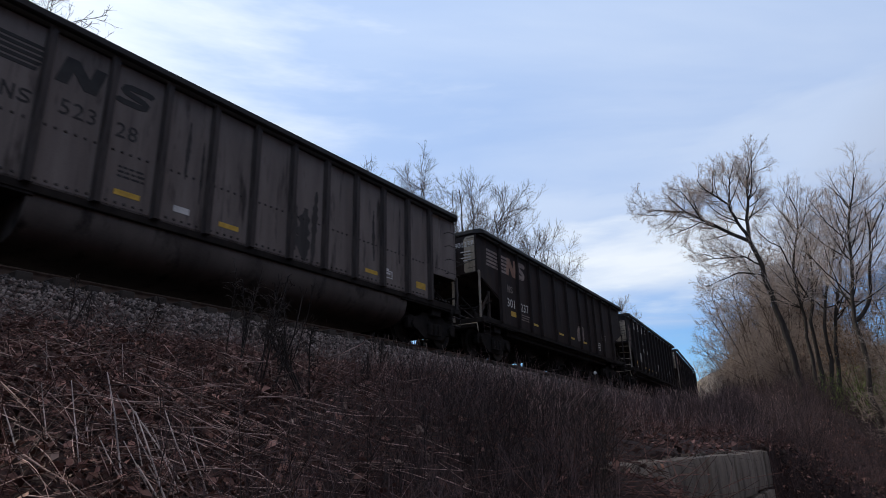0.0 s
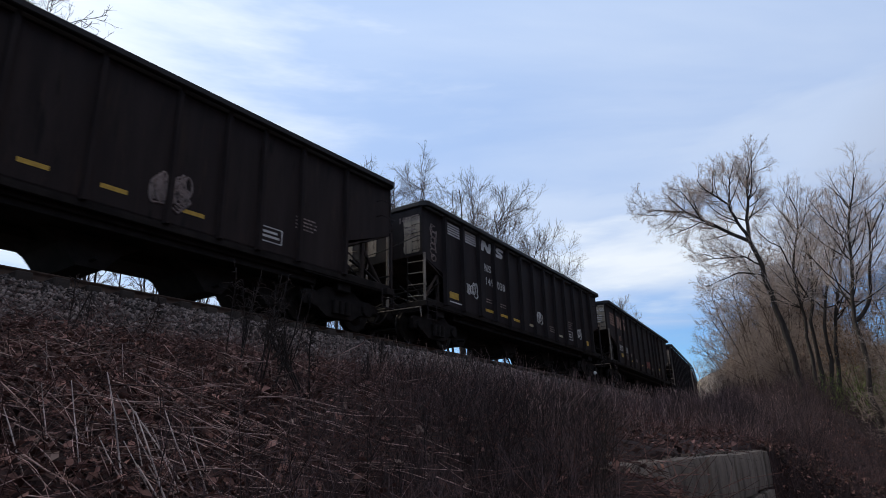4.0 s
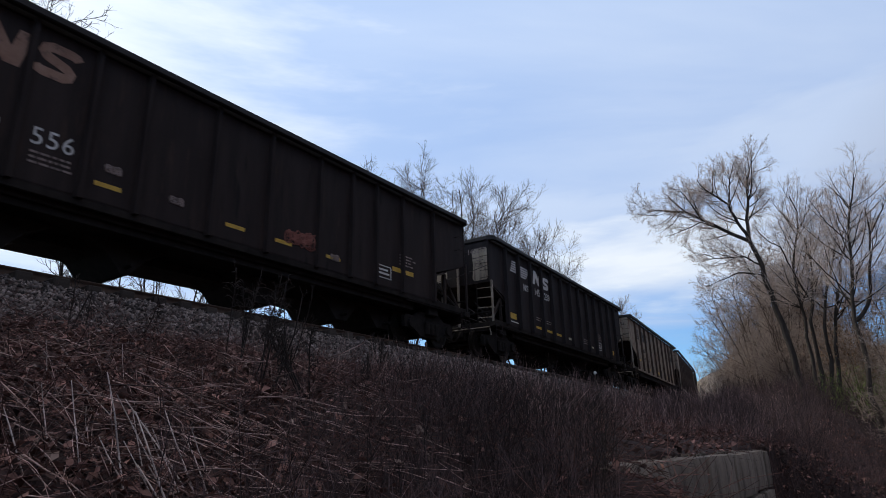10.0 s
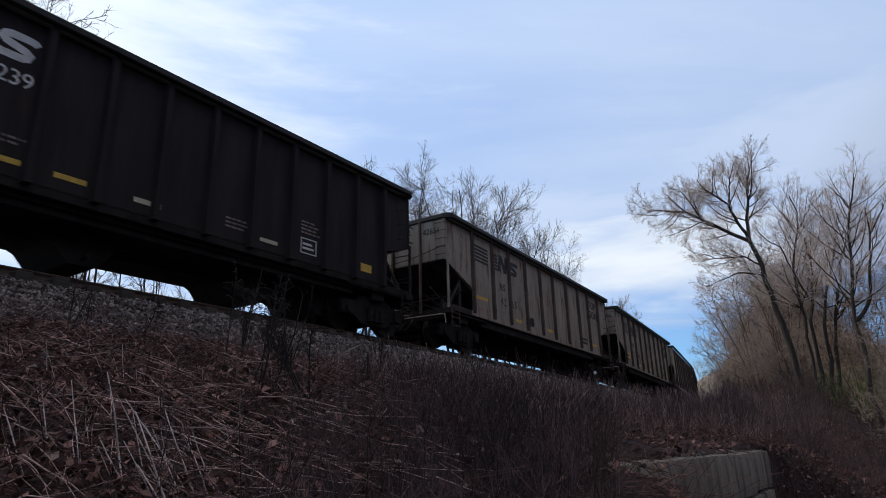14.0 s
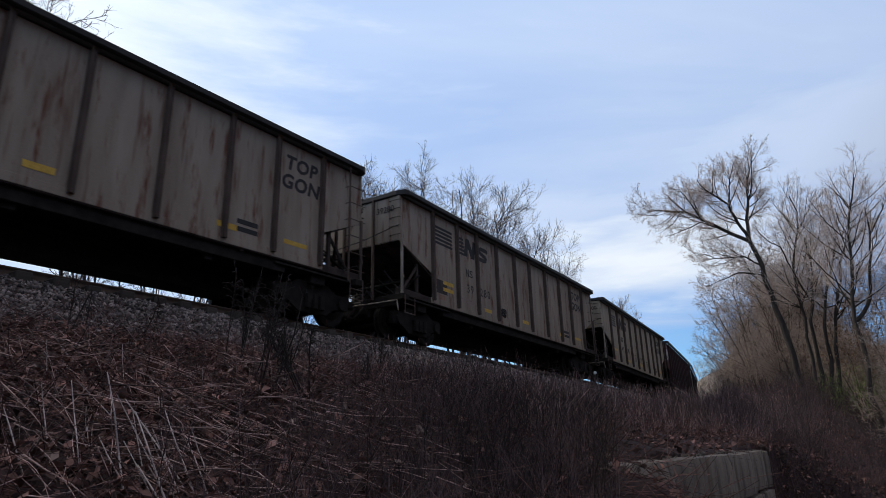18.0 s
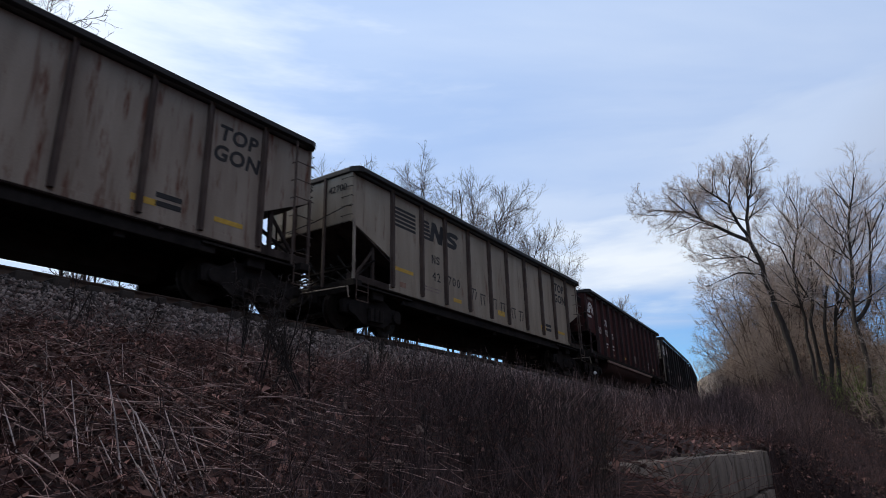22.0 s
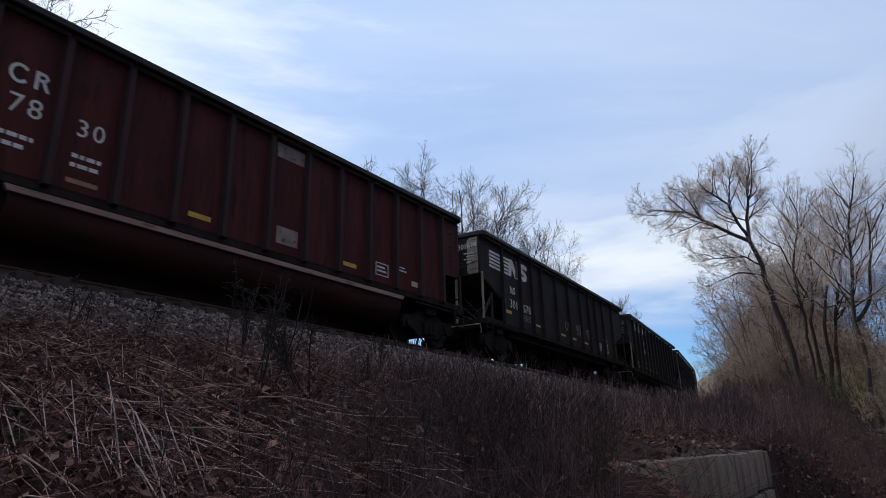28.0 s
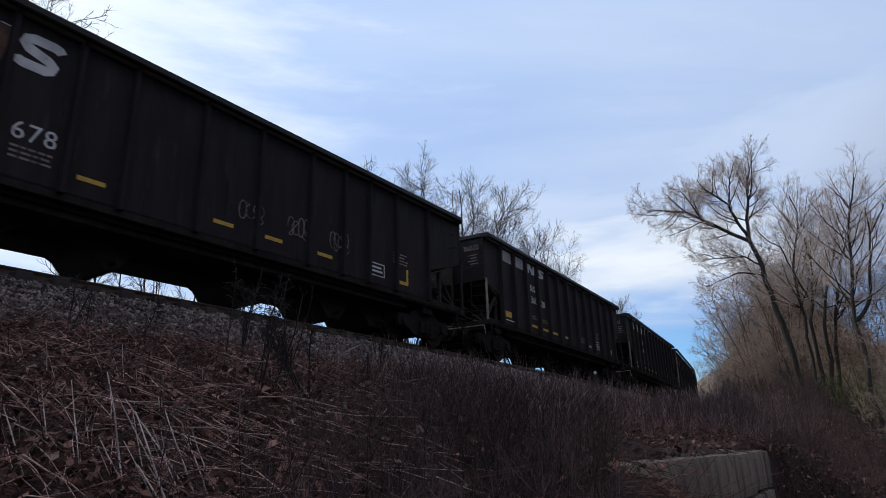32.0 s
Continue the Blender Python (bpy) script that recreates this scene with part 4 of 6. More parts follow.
        if detail:
            bm = bmesh.new()
            rail = [(END, -1.42, 2.95), (END + 0.13, -1.36, 2.92), (END + 0.13, -0.30, 2.72), (END + 0.13, 0.9, 2.62), (END, 1.0, 2.62)]
            for p, q in zip(rail[:-1], rail[1:]):
                rod(bm, (e * p[0], p[1], p[2]), (e * q[0], q[1], q[2]), 0.013, 5)
            part("hand_rail", bm, M_CHORD, car)
            if kind != "tub":
                for k in range(5):
                    z = end_z + 0.16 + 0.25 * k
                    bm = rod(bmesh.new(), (e * (END + 0.055), -1.465, z), (e * (END + 0.055), -1.12, z), 0.009, 5)
                    for y in (-1.46, -1.125):
                        rod(bm, (e * END, y, z), (e * (END + 0.055), y, z), 0.009, 5)
                    part("rung", bm, M_UNDER, car)
            if body is M_BLACK:
                for k in range(4):
                    z = 1.22 + 0.33 * k
                    if z < end_z:
                        part("rung", rod(bmesh.new(), (e * (END - 0.02), -1.46, z), (e * (END - 0.02), -0.92, z + 0.03), 0.016, 6), end_mat if e < 0 else post_mat, car)
                part("ladder_stile", rod(bmesh.new(), (e * (END - 0.02), -0.92, 1.05), (e * (END - 0.02), -0.92, end_z), 0.02, 6), M_UNDER, car)
            for k in range(6):
                z = 1.25 + 0.42 * k
                bm = bmesh.new()
                if e > 0 and (z > end_z or kind == "gon"):
                    xr = END - 0.55
                    rod(bm, (e * (END - 0.03), -HALF - 0.05, z), (e * xr, -HALF - 0.05, z), 0.011, 5)
                    rod(bm, (e * xr, -HALF - 0.05, z), (e * xr, -SHEET, z), 0.011, 5)
                    part("grab_iron", bm, end_mat if e < 0 else post_mat, car)
                    bm = bmesh.new()
                yy = 1.0
                rod(bm, (e * (END + 0.09), yy, z), (e * (END + 0.09), yy + 0.42, z), 0.011, 5)
                rod(bm, (e * (END + 0.09), yy, z), (e * END, yy, z), 0.011, 5)
                part("grab_iron", bm, end_mat if e < 0 else post_mat, car)
            if e > 0 and kind == "gon":
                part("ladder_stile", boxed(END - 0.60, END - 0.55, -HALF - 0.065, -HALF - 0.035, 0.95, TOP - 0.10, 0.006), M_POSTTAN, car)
            bm = bmesh.new()
            for x in (END - 0.48, END - 0.05):
                rod(bm, (e * x, -HALF - 0.02, 0.55), (e * x, -HALF - 0.02, 1.05), 0.014, 5)
            for z in (0.56, 0.80):
                rod(bm, (e * (END - 0.48), -HALF - 0.02, z), (e * (END - 0.05), -HALF - 0.02, z), 0.016, 5)
            part("step", bm, post_mat, car)
        part("end_platform", boxed(*sorted((e * (END - 0.06), e * (abs(last) - 1.2))), -1.40, 1.40, 0.985, 1.035, 0.006), M_UNDER, car)
        for y in (-0.62, 0.62):
            part("gusset_plate", prism(bmesh.new(), [(e * (END - 0.55), 1.03), (e * (abs(last) - 0.9), 1.03), (e * (abs(last) - 0.9), 2.25), (e * (abs(last) + 0.1), 1.82)], "y", y - 0.012, y + 0.012), M_SLOPE, car)
        if kind != "tub":
            for y in (-1.30, 1.30):
                part("slope_support", boxed(*sorted((e * (END - 1.0), e * (END - 0.91))), y - 0.04, y + 0.04, 1.03, 2.12, 0.008), M_SLOPE, car)
                part("diagonal_strut", rod(bmesh.new(), (e * (END - 0.14), y, 1.06), (e * (END - 0.95), y, 2.02), 0.042, 8), M_SLOPE, car)
        part("draft_sill", box(boxed(*sorted((e * (END - 1.4), e * (END - 0.02))), -0.42, 0.42, 0.56, 0.98, 0.03), *sorted((e * (END - 0.20), e * END)), -1.30, 1.30, 0.78, 0.95, 0.02), M_UNDER, car)
        bm = rod(bmesh.new(), (e * (END + 0.05), -1.38, 0.90), (e * (END + 0.30), -0.12, 0.86), 0.016, 6)
        rod(bm, (e * (END + 0.05), -1.38, 0.90), (e * (END + 0.05), -1.42, 0.62), 0.016, 6)
        part("uncoupling_lever", bm, M_ENDPOST if e < 0 else M_UNDER, car)
        bm = boxed(*sorted((e * (END - 0.62), e * (END - 0.24))), 0.95, 1.30, 1.06, 1.52, 0.04)
        rod(bm, (e * (END - 0.30), -0.95, 1.22), (e * (END - 0.95), -0.95, 1.22), 0.15, 12)
        rod(bm, (e * (END - 0.60), -0.95, 1.22), (e * (END - 0.60), 1.1, 1.16), 0.022, 6)
        part("brake_valve", bm, M_UNDER, car)
        bm = bmesh.new()
        for y0, y1, z in ((-1.25, 0.1, 1.12), (-0.2, 1.2, 1.34), (-1.1, 0.9, 1.6)):
            rod(bm, (e * (END - 0.42), y0, z), (e * (END - 0.50), y1, z + 0.10), 0.02, 6)
        part("brake_pipe", bm, M_UNDER, car)
    part("centre_sill", boxed(-END, END, -0.22, 0.22, 0.68, 1.02, 0.01), M_UNDER, car)
    if kind == "hopper":
        part("hopper_hood", boxed(-5.2, 5.3, -1.30, 1.30, 0.94, low + 0.08, 0.02), M_UNDER, car)
        part("outlet_floor", boxed(-5.35, 5.35, -1.22, 1.22, 0.82, 0.99, 0.01), M_UNDER, car)
        for x0, x1 in bays:
            bm = bmesh.new()
            prism(bm, [(x0 - 0.75, 0.86), (x0 - 0.30, 0.62), (x0, 0.27), (x1, 0.27), (x1 + 0.30, 0.62), (x1 + 0.75, 0.86)], "y", -0.72, 0.72)
            part("hopper_bay", bm, M_UNDER, car)
            bm = bmesh.new()
            rod(bm, ((x0 + x1) / 2, -0.95, 0.40), ((x0 + x1) / 2, 0.95, 0.40), 0.04, 8)
            part("door_shaft", bm, M_UNDER, car)
    elif kind == "tub":
        out = []
        for i in range(21):
            a = math.pi * i / 20
            c = math.cos(a)
            out.append((1.36 * math.copysign(abs(c) ** 0.55, c), 1.12 - 0.80 * math.sin(a) ** 0.70))
        bm = bmesh.new()
        prism(bm, out, "x", -4.55, 4.75)
        ob = part("tub", bm, tub_mat or M_TUB, car)
        smooth(ob, 30)
    else:
        for sd in (-1, 1):
            part("lower_sill", boxed(-5.2, 5.2, *sorted((sd * 1.22, sd * 1.34)), 0.84, low, 0.012), M_UNDER, car)
        part("fish_belly_sill", boxed(-4.7, 4.7, -0.30, 0.30, 0.395, 0.80, 0.02), M_UNDER, car)
        part("floor", boxed(-5.6, 5.6, -1.3, 1.3, 0.95, 1.03, 0.0), M_UNDER, car)
        for q in (-3.4, 0, 3.4):
            part("cross_bearer", boxed(q - 0.1, q + 0.1, -1.25, 1.25, 0.74, 0.96, 0.01), M_UNDER, car)
    bm = bmesh.new()
    rod(bm, (4.9, 0.6, 1.7), (5.8, 0.6, 1.7), 0.18, 10)
    rod(bm, (-5.2, -0.5, 1.45), (-4.6, -0.5, 1.45), 0.15, 10)
    part("brake_reservoir", bm, M_UNDER, car)
    part("coal_load", bm_coal(seed), M_COAL, car)
    for u in (-6.2, 6.2):
        part("body_bolster", box(boxed(u - 0.22, u + 0.22, -1.30, 1.30, 0.78, 1.02, 0.02), u - 1.1, u + 1.1, -0.36, 0.36, 0.80, 1.0, 0.02), M_UNDER, car)
        part("brake_rigging", box(boxed(u - 1.35, u + 1.35, 0.50, 0.62, 0.55, 0.98, 0.02), u - 0.7, u + 0.7, -0.62, -0.50, 0.50, 0.90, 0.02), M_UNDER, car)
        make_truck(car, u)
    return car


P301 = [-6.16, -4.74, -3.72, -2.78, -1.33, 0.05, 1.50, 2.60, 3.52, 4.60, 6.02]
P145 = [-6.14 + 1.028 * k for k in range(13)]
PGON = [-5.83, -4.48, -3.25, -1.90, -0.53, 0.72, 2.15, 3.55, 4.75, 6.08]
PTUB = [-5.68 + 1.033 * k for k in range(12)]
PRED = [-6.27 + 1.065 * k for k in range(13)]


def end_number(car, text, material):
    lettering(text, 0.25, end_m(-0.98, TOP - 0.42), material, car, "number", 0.95)
    for k in range(4):
        bm = boxed(-END - 0.014, -END - 0.008, -1.22, -0.85 - 0.1 * (k % 2), TOP - 0.68 - 0.1 * k, TOP - 0.645 - 0.1 * k, 0)
        part("stencil_line", bm, material, car)


def yellow(car, x0, x1, z0, z1, material=None):
    mark(car, x0, x1, z0, z1, material or M_YELLOW, "reflector", label="yellow reflector strip")


def wagon_301(left, right, paint, rust, seed, corner, dusty=True):
    car = make_wagon("hopper", P301, M_SOOT if corner else M_BROWN, "sooty black coal hopper wagon with white stripes" if corner else "dark brown-black coal hopper wagon with worn white stripes", low=1.15, end_mat=M_DUST if dusty else None, seed=seed, end=7.72, bays=((-4.95, -4.38), (-2.50, -2.36), (0.42, 0.88), (2.88, 3.25), (4.4, 4.9)))
    body_parts = set(car.children)
    emblem(car, [(-6.64, -5.83, 2.94, 3.58, 0.04, 0), (-5.69, -5.20, 2.94, 3.60, 0, 0.16)], ((-5.20, -4.40, 2.94, 3.58), (-4.27, -3.64, 2.98, 3.62)), paint, material2=rust)
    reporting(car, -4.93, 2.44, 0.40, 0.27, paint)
    digits(car, left, -4.88, 1.93, 0.29, M_WHITE)
    digits(car, right, -3.80, 1.93, 0.29, M_WHITE)
    data_lines(car, -4.10, 1.66, 0.66, 3, M_FADED, seed=seed)
    if corner:
        mark(car, -4.66, -4.43, 2.97, 3.56, M_RUSTPATCH, "rust_patch", y=-SHEET - 0.004, lean=0.10, label="rusted-through patch of the emblem")
        mark(car, -5.64, -5.52, 1.56, 2.08, M_YELLOW, "reflector", label="yellow angle-shaped marking")
        mark(car, -5.52, -5.10, 1.56, 1.67, M_YELLOW, "reflector", label="yellow angle-shaped marking")
        mark(car, 5.45, 5.53, 1.36, 1.80, M_YELLOW, "reflector", label="yellow angle-shaped marking")
        mark(car, 5.15, 5.45, 1.36, 1.45, M_YELLOW, "reflector", label="yellow angle-shaped marking")
    else:
        yellow(car, -4.95, -4.55, 1.50, 1.68)
    for x in (-3.1, -0.55, 0.7, 2.2):
        yellow(car, x, x + 0.46, 1.45, 1.53)
    if corner:
        for q in range(3):
            scrawl(car, -1.8 + 1.3 * q + 0.1 * seed, 1.95, 0.6, 0.5, seed + q, M_FADED, 3 + q, 0.011)
    else:
        worn = rust is paint
        for q in range(4):
            if worn:
                scrawl(car, 0.95 + 0.05 * q, 1.66 + 0.03 * q, 0.85, 0.34, seed + q, M_REDSPRAY, 6, 0.016)
            else:
                scrawl(car, 1.55 + 0.05 * q, 1.74 + 0.05 * q, 0.62, 0.62, seed + q, M_FADED, 4, 0.026)
        if worn:
            for x, z in ((-2.95, 1.80), (-1.75, 1.62), (2.35, 1.50)):
                for q in range(2):
                    scrawl(car, x, z + 0.03 * q, 0.26, 0.12, 60 + q, M_FADED, 3, 0.022)
            yellow(car, 4.60, 5.50, 1.66, 1.78)
    plate(car, 3.95, 4.55, 1.38, 1.72, M_WHITE)
    data_lines(car, 4.9, 2.15, 0.62, 4, M_FADED, seed=seed + 3)
    for ob in set(car.children) - body_parts:
        ob.location.x -= 0.40
    end_number(car, left + right, M_WHITE)
    return car


def wagon_14x(left, right, wide, tags, seed, dusty=True):
    car = make_wagon("hopper", P145, M_BLACK, "black coal hopper wagon with crisp white lettering", low=1.15, end_z=2.4, knee_z=2.05, end_mat=M_DUST if dusty else None, seed=seed, bays=((-4.6, -4.0), (-0.95, -0.50), (2.50, 3.02), (4.65, 5.0)))
    if wide:
        emblem(car, [(-6.00, -5.14, 3.40, 3.80, 0, 0), (-4.95, -4.12, 3.42, 3.82, 0, 0)], ((-3.86, -3.14, 3.42, 3.78), (-2.80, -2.24, 3.44, 3.78)), M_WHITE)
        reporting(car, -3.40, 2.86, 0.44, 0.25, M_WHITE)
        digits(car, left, -3.34, 2.40, 0.25, M_WHITE)
        digits(car, right, -2.50, 2.40, 0.25, M_WHITE)
    else:
        emblem(car, [(-5.66, -5.06, 3.15, 3.60, 0.20, 0), (-4.78, -4.36, 3.10, 3.54, 0, 0.44)], ((-3.72, -2.98, 3.08, 3.62), (-2.78, -2.20, 3.06, 3.54)), M_WHITE)
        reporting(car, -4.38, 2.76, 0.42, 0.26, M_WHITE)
        digits(car, left, -3.36, 2.78, 0.26, M_WHITE, 0.95)
        digits(car, right, -2.42, 2.76, 0.26, M_WHITE, 0.95)
    yellow(car, -5.86, -5.36, 1.42, 1.62)
    mark(car, -5.86, -5.10, 1.30, 1.335, M_WHITE, "marking")
    for x in (-3.60, -2.62):
        data_lines(car, x, 1.78, 0.45, 2, M_FADED, seed=seed + 1)
    for k, x in enumerate((-3.66, -2.62, -1.65, -0.35)):
        yellow(car, x, x + 0.50, 1.38, 1.47, M_YELLOW if k < 3 else M_CREAM)
    yellow(car, 2.35, 2.80, 1.36, 1.44, M_CREAM)
    yellow(car, 5.4, 5.78, 1.38, 1.58)
    plate(car, 3.45, 3.92, 1.38, 1.74, M_WHITE)
    data_lines(car, 3.45, 2.1, 0.5, 4, M_FADED, seed=seed + 2)
    data_lines(car, 1.5, 1.62, 0.5, 3, M_FADED, seed=seed + 4)
    if tags:
        scrawl(car, -4.92, 1.95, 0.74, 0.50, 31, M_WHITE, 5, 0.020)
        scrawl(car, 0.16, 1.85, 0.66, 0.48, 32, M_WHITE, 5, 0.016)
        scrawl(car, 4.30, 1.80, 0.64, 0.46, 33, M_WHITE, 5, 0.016)
        scrawl(car, -6.68, 2.35, 1.05, 0.32, 34, M_FADED, 6, 0.020, True)
    end_number(car, left + right, M_FADED)
    return car


def wagon_gon(left, right, sprayed, seed, extra):
    paint = M_BEIGE if sprayed else M_TAN
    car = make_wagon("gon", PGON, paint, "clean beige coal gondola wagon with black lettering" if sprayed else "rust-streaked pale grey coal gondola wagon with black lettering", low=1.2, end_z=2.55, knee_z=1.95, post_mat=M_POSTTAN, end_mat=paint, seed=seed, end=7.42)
    emblem(car, [(-5.68, -4.72, 2.94, 3.54, 0, 0), (-4.42, -3.95, 2.94, 3.54, 0, -0.12)], ((-4.02, -3.32, 2.95, 3.55), (-3.14, -2.50, 3.0, 3.50)), M_INK)
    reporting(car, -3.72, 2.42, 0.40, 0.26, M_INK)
    digits(car, left, -3.70, 1.90, 0.26, M_INK, 1.25)
    digits(car, right, -2.74, 1.94, 0.26, M_INK, 1.3)
    if not extra:
        yellow(car, -5.70, -4.85, 1.70, 1.80)
    yellow(car, -2.80, -2.34, 1.36, 1.47)
    for x in (0.0, 3.4):
        yellow(car, x, x + 0.47, 1.40, 1.57 if sprayed else 1.52)
    yellow(car, 5.05, 5.70, 1.46, 1.56)
    lettering("TOP\nGON", 0.46, side_m(5.44, 3.12), M_INK, car, "lettering", 1.08, 0.03, 0.14)
    mark(car, 3.85, 4.36, 1.42, 1.52, M_INK, "marking")
    mark(car, 3.85, 4.36, 1.58, 1.68, M_INK, "marking")
    data_lines(car, -4.3, 1.52, 0.9, 2, M_FADED, seed=seed)
    mark(car, -5.45, -5.2, 1.28, 1.42, M_ORANGE, "marking")
    if extra:
        mark(car, -5.62, -5.06, 1.46, 1.86, M_GREYPOST, "paint_patch", label="dark grey touch-up patch")
        for z in (1.56, 1.76):
            mark(car, -5.28, -4.72, z, z + 0.11, M_YELLOW, "reflector", y=-SHEET - 0.004, label="yellow reflector strip")
    if sprayed:
        for x, z, ln in ((-1.72, 1.78, 0.10), (-1.12, 1.70, -0.04), (-0.36, 1.70, 0.03), (0.24, 1.66, 0.0), (1.06, 1.62, -0.06), (1.62, 1.60, 0.08)):
            for dx, dz in ((0.0, 0.0), (0.20, 0.03)):
                mark(car, x + dx, x + dx + 0.05, z - 0.17 + dz, z + 0.17 - dz, M_SPRAY, "sprayed_bar", lean=ln)
            mark(car, x - 0.04, x + 0.29, z + 0.17, z + 0.215, M_SPRAY, "sprayed_bar")
    else:
        scrawl(car, -1.7, 1.55, 0.35, 0.3, 70 + seed, M_INK, 3, 0.03)
    lettering(left + right, 0.26, end_m(-0.95, TOP - 0.45), M_INK, car, "number", 0.95)
    return car


def wagon_tub():
    car = make_wagon("tub", PTUB, M_GREY, "weathered grey bathtub gondola wagon with dark stains and black lettering", low=1.16, end_z=2.0, knee_z=1.98, seed=3, post_mat=M_GREYPOST, end=7.05)
    emblem(car, [(-5.55, -4.78, 3.0, 3.50, 0.0, 0.2)], ((-4.50, -3.78, 3.0, 3.50), (-3.50, -2.86, 3.08, 3.5)), M_INK)
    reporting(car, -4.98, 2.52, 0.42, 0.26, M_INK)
    digits(car, "523", -4.06, 2.58, 0.27, M_INK)
    digits(car, "28", -3.24, 2.56, 0.27, M_INK)
    for x in (-3.32, -1.25, 3.0):
        yellow(car, x, x + 0.46, 1.40, 1.50)
    yellow(car, 5.08, 5.50, 1.40, 1.58)
    mark(car, -2.22, -1.90, 1.42, 1.54, M_WHITE, "marking")
    plate(car, 3.66, 4.05, 1.42, 1.62, M_WHITE)
    data_lines(car, -3.3, 1.9, 0.5, 3, M_INK, seed=4)
    for k, (x, z0, z1, w) in enumerate(((0.66, 1.40, 2.62, 0.24), (0.98, 1.22, 2.45, 0.46), (1.26, 1.25, 2.96, 0.20), (-2.05, 2.1, 3.3, 0.10), (-1.72, 1.7, 3.0, 0.07), (2.62, 1.7, 2.9, 0.09), (3.30, 1.75, 3.1, 0.11), (4.35, 1.9, 2.7, 0.07), (-0.4, 2.4, 3.2, 0.06))):
        stain(car, x, z0, z1, w, 40 + k)
    return car


def wagon_red():
    car = make_wagon("tub", PRED, M_RED, "oxide-red bathtub gondola wagon with white lettering", low=1.2, end_z=2.1, knee_z=2.05, seed=6, end=7.45, tub_mat=M_REDTUB, post_mat=M_DARKRED)
    bm = bmesh.new()
    prism(bm, [(-4.6, 0.965), (4.75, 0.965), (4.80, 1.065), (-4.65, 1.065)], "y", -1.415, -1.34)
    part("tub_rim", bm, M_RIM, car, "pale rusty rim of the tub")
    cx, cz = -6.86, 3.08
    for r0, r1, last in ((0.40, 0.29, 200), (0.24, 0.13, 215)):
        bm = bmesh.new()
        n = 14
        for k in range(n):
            a0, a1 = (radians(-22 + (last + 22) * (k + q) / n) for q in (0, 1))
            prism(bm, [(cx + r0 * math.cos(a0), cz + r0 * math.sin(a0)), (cx + r0 * math.cos(a1), cz + r0 * math.sin(a1)), (cx + r1 * math.cos(a1), cz + r1 * math.sin(a1)), (cx + r1 * math.cos(a0), cz + r1 * math.sin(a0))], "y", -SHEET - 0.006, -SHEET + 0.003)
        part("emblem_ring", bm, M_WHITE, car)
    for x1, z in ((-7.15, cz - 0.06), (-6.80, cz - 0.27)):
        mark(car, -7.42, x1, z - 0.05, z + 0.05, M_WHITE, "emblem_bar")
    data_lines(car, -7.18, 3.60, 0.74, 1, M_FADED, 0.1, 0.11, seed=3)
    arc = [(-4.74 + 0.125 * math.cos(radians(40 + 28 * k)), 2.86 + 0.145 * math.sin(radians(40 + 28 * k))) for k in range(11)]
    part("marking", ribbon(arc, 0.026), M_WHITE, car)
    mark(car, -4.52, -4.465, 2.70, 3.02, M_WHITE)
    part("marking", ribbon([(-4.46, 2.99), (-4.38, 2.985), (-4.345, 2.935), (-4.38, 2.88), (-4.46, 2.87)], 0.026), M_WHITE, car)
    mark(car, -4.35, -4.29, 2.70, 2.85, M_WHITE, lean=-0.07)
    digits(car, "50", -5.66, 2.34, 0.32, M_WHITE)
    digits(car, "78", -4.58, 2.34, 0.32, M_WHITE, 1.2)
    digits(car, "30", -3.58, 2.32, 0.30, M_WHITE, 1.2)
    for k in range(2):
        data_lines(car, -4.88 + 1.06 * k, 1.80, 0.5, 2, M_WHITE, 0.16, 0.07, seed=9 + k)
    yellow(car, -3.85, -3.35, 1.36, 1.44, M_ORANGE)
    yellow(car, -1.68, -1.20, 1.42, 1.52)
    yellow(car, 2.45, 2.9, 1.40, 1.50)
    yellow(car, 5.1, 5.45, 1.40, 1.54, M_CREAM)
    mark(car, 0.30, 1.10, 3.42, 3.76, M_FADED, "patch", label="pale primer patch")
    mark(car, 0.40, 1.00, 1.44, 1.82, M_FADED, "patch", label="pale primer patch")
    plate(car, 3.62, 4.12, 1.42, 1.76, M_WHITE)
    data_lines(car, 4.5, 1.8, 0.4, 2, M_WHITE, seed=14)
    return car


TRAIN = []      # wagon, place of its middle along the track at the start


def make_train():
    T = TRAIN.append
    T((wagon_tub(), 1.40))
    T((wagon_301("301", "237", M_FADED, M_ORANGE, 11, False), 17.36))
    T((wagon_14x("149", "038", True, True, 12), 33.72))
    T((wagon_301("300", "556", M_ORANGE, M_ORANGE, 13, False), 50.15))
    T((wagon_14x("145", "239", False, False, 14), 66.67))
    T((wagon_gon("42", "651", False, 15, False), 83.11))
    T((wagon_gon("39", "280", False, 16, True), 99.43))
    T((wagon_gon("42", "700", True, 17, False), 115.60))
    T((wagon_red(), 131.63))
    T((wagon_301("301", "678", M_WHITE, M_WHITE, 18, True), 148.02))
    T((wagon_14x("360", "20", True, False, 19, False), 164.45))
    more = [wagon_14x("145", "", True, False, 20, False), wagon_301("301", "", M_FADED, M_ORANGE, 21, False, False)]
    T((copy_wagon(more[1]), -14.95))
    for k in range(5):
        T((more[k] if k < 2 else copy_wagon(more[k % 2]), 180.7 + 16.2 * k))


def copy_wagon(car):
    c = copy_thing(car, pose(0, 0, 0))
    for tk in c.children:
        if tk.name.startswith("truck"):
            for w in tk.children:
                if w.name.startswith("wheelset"):
                    SPINNERS.append((w, w.location.x))
    return c


make_train()


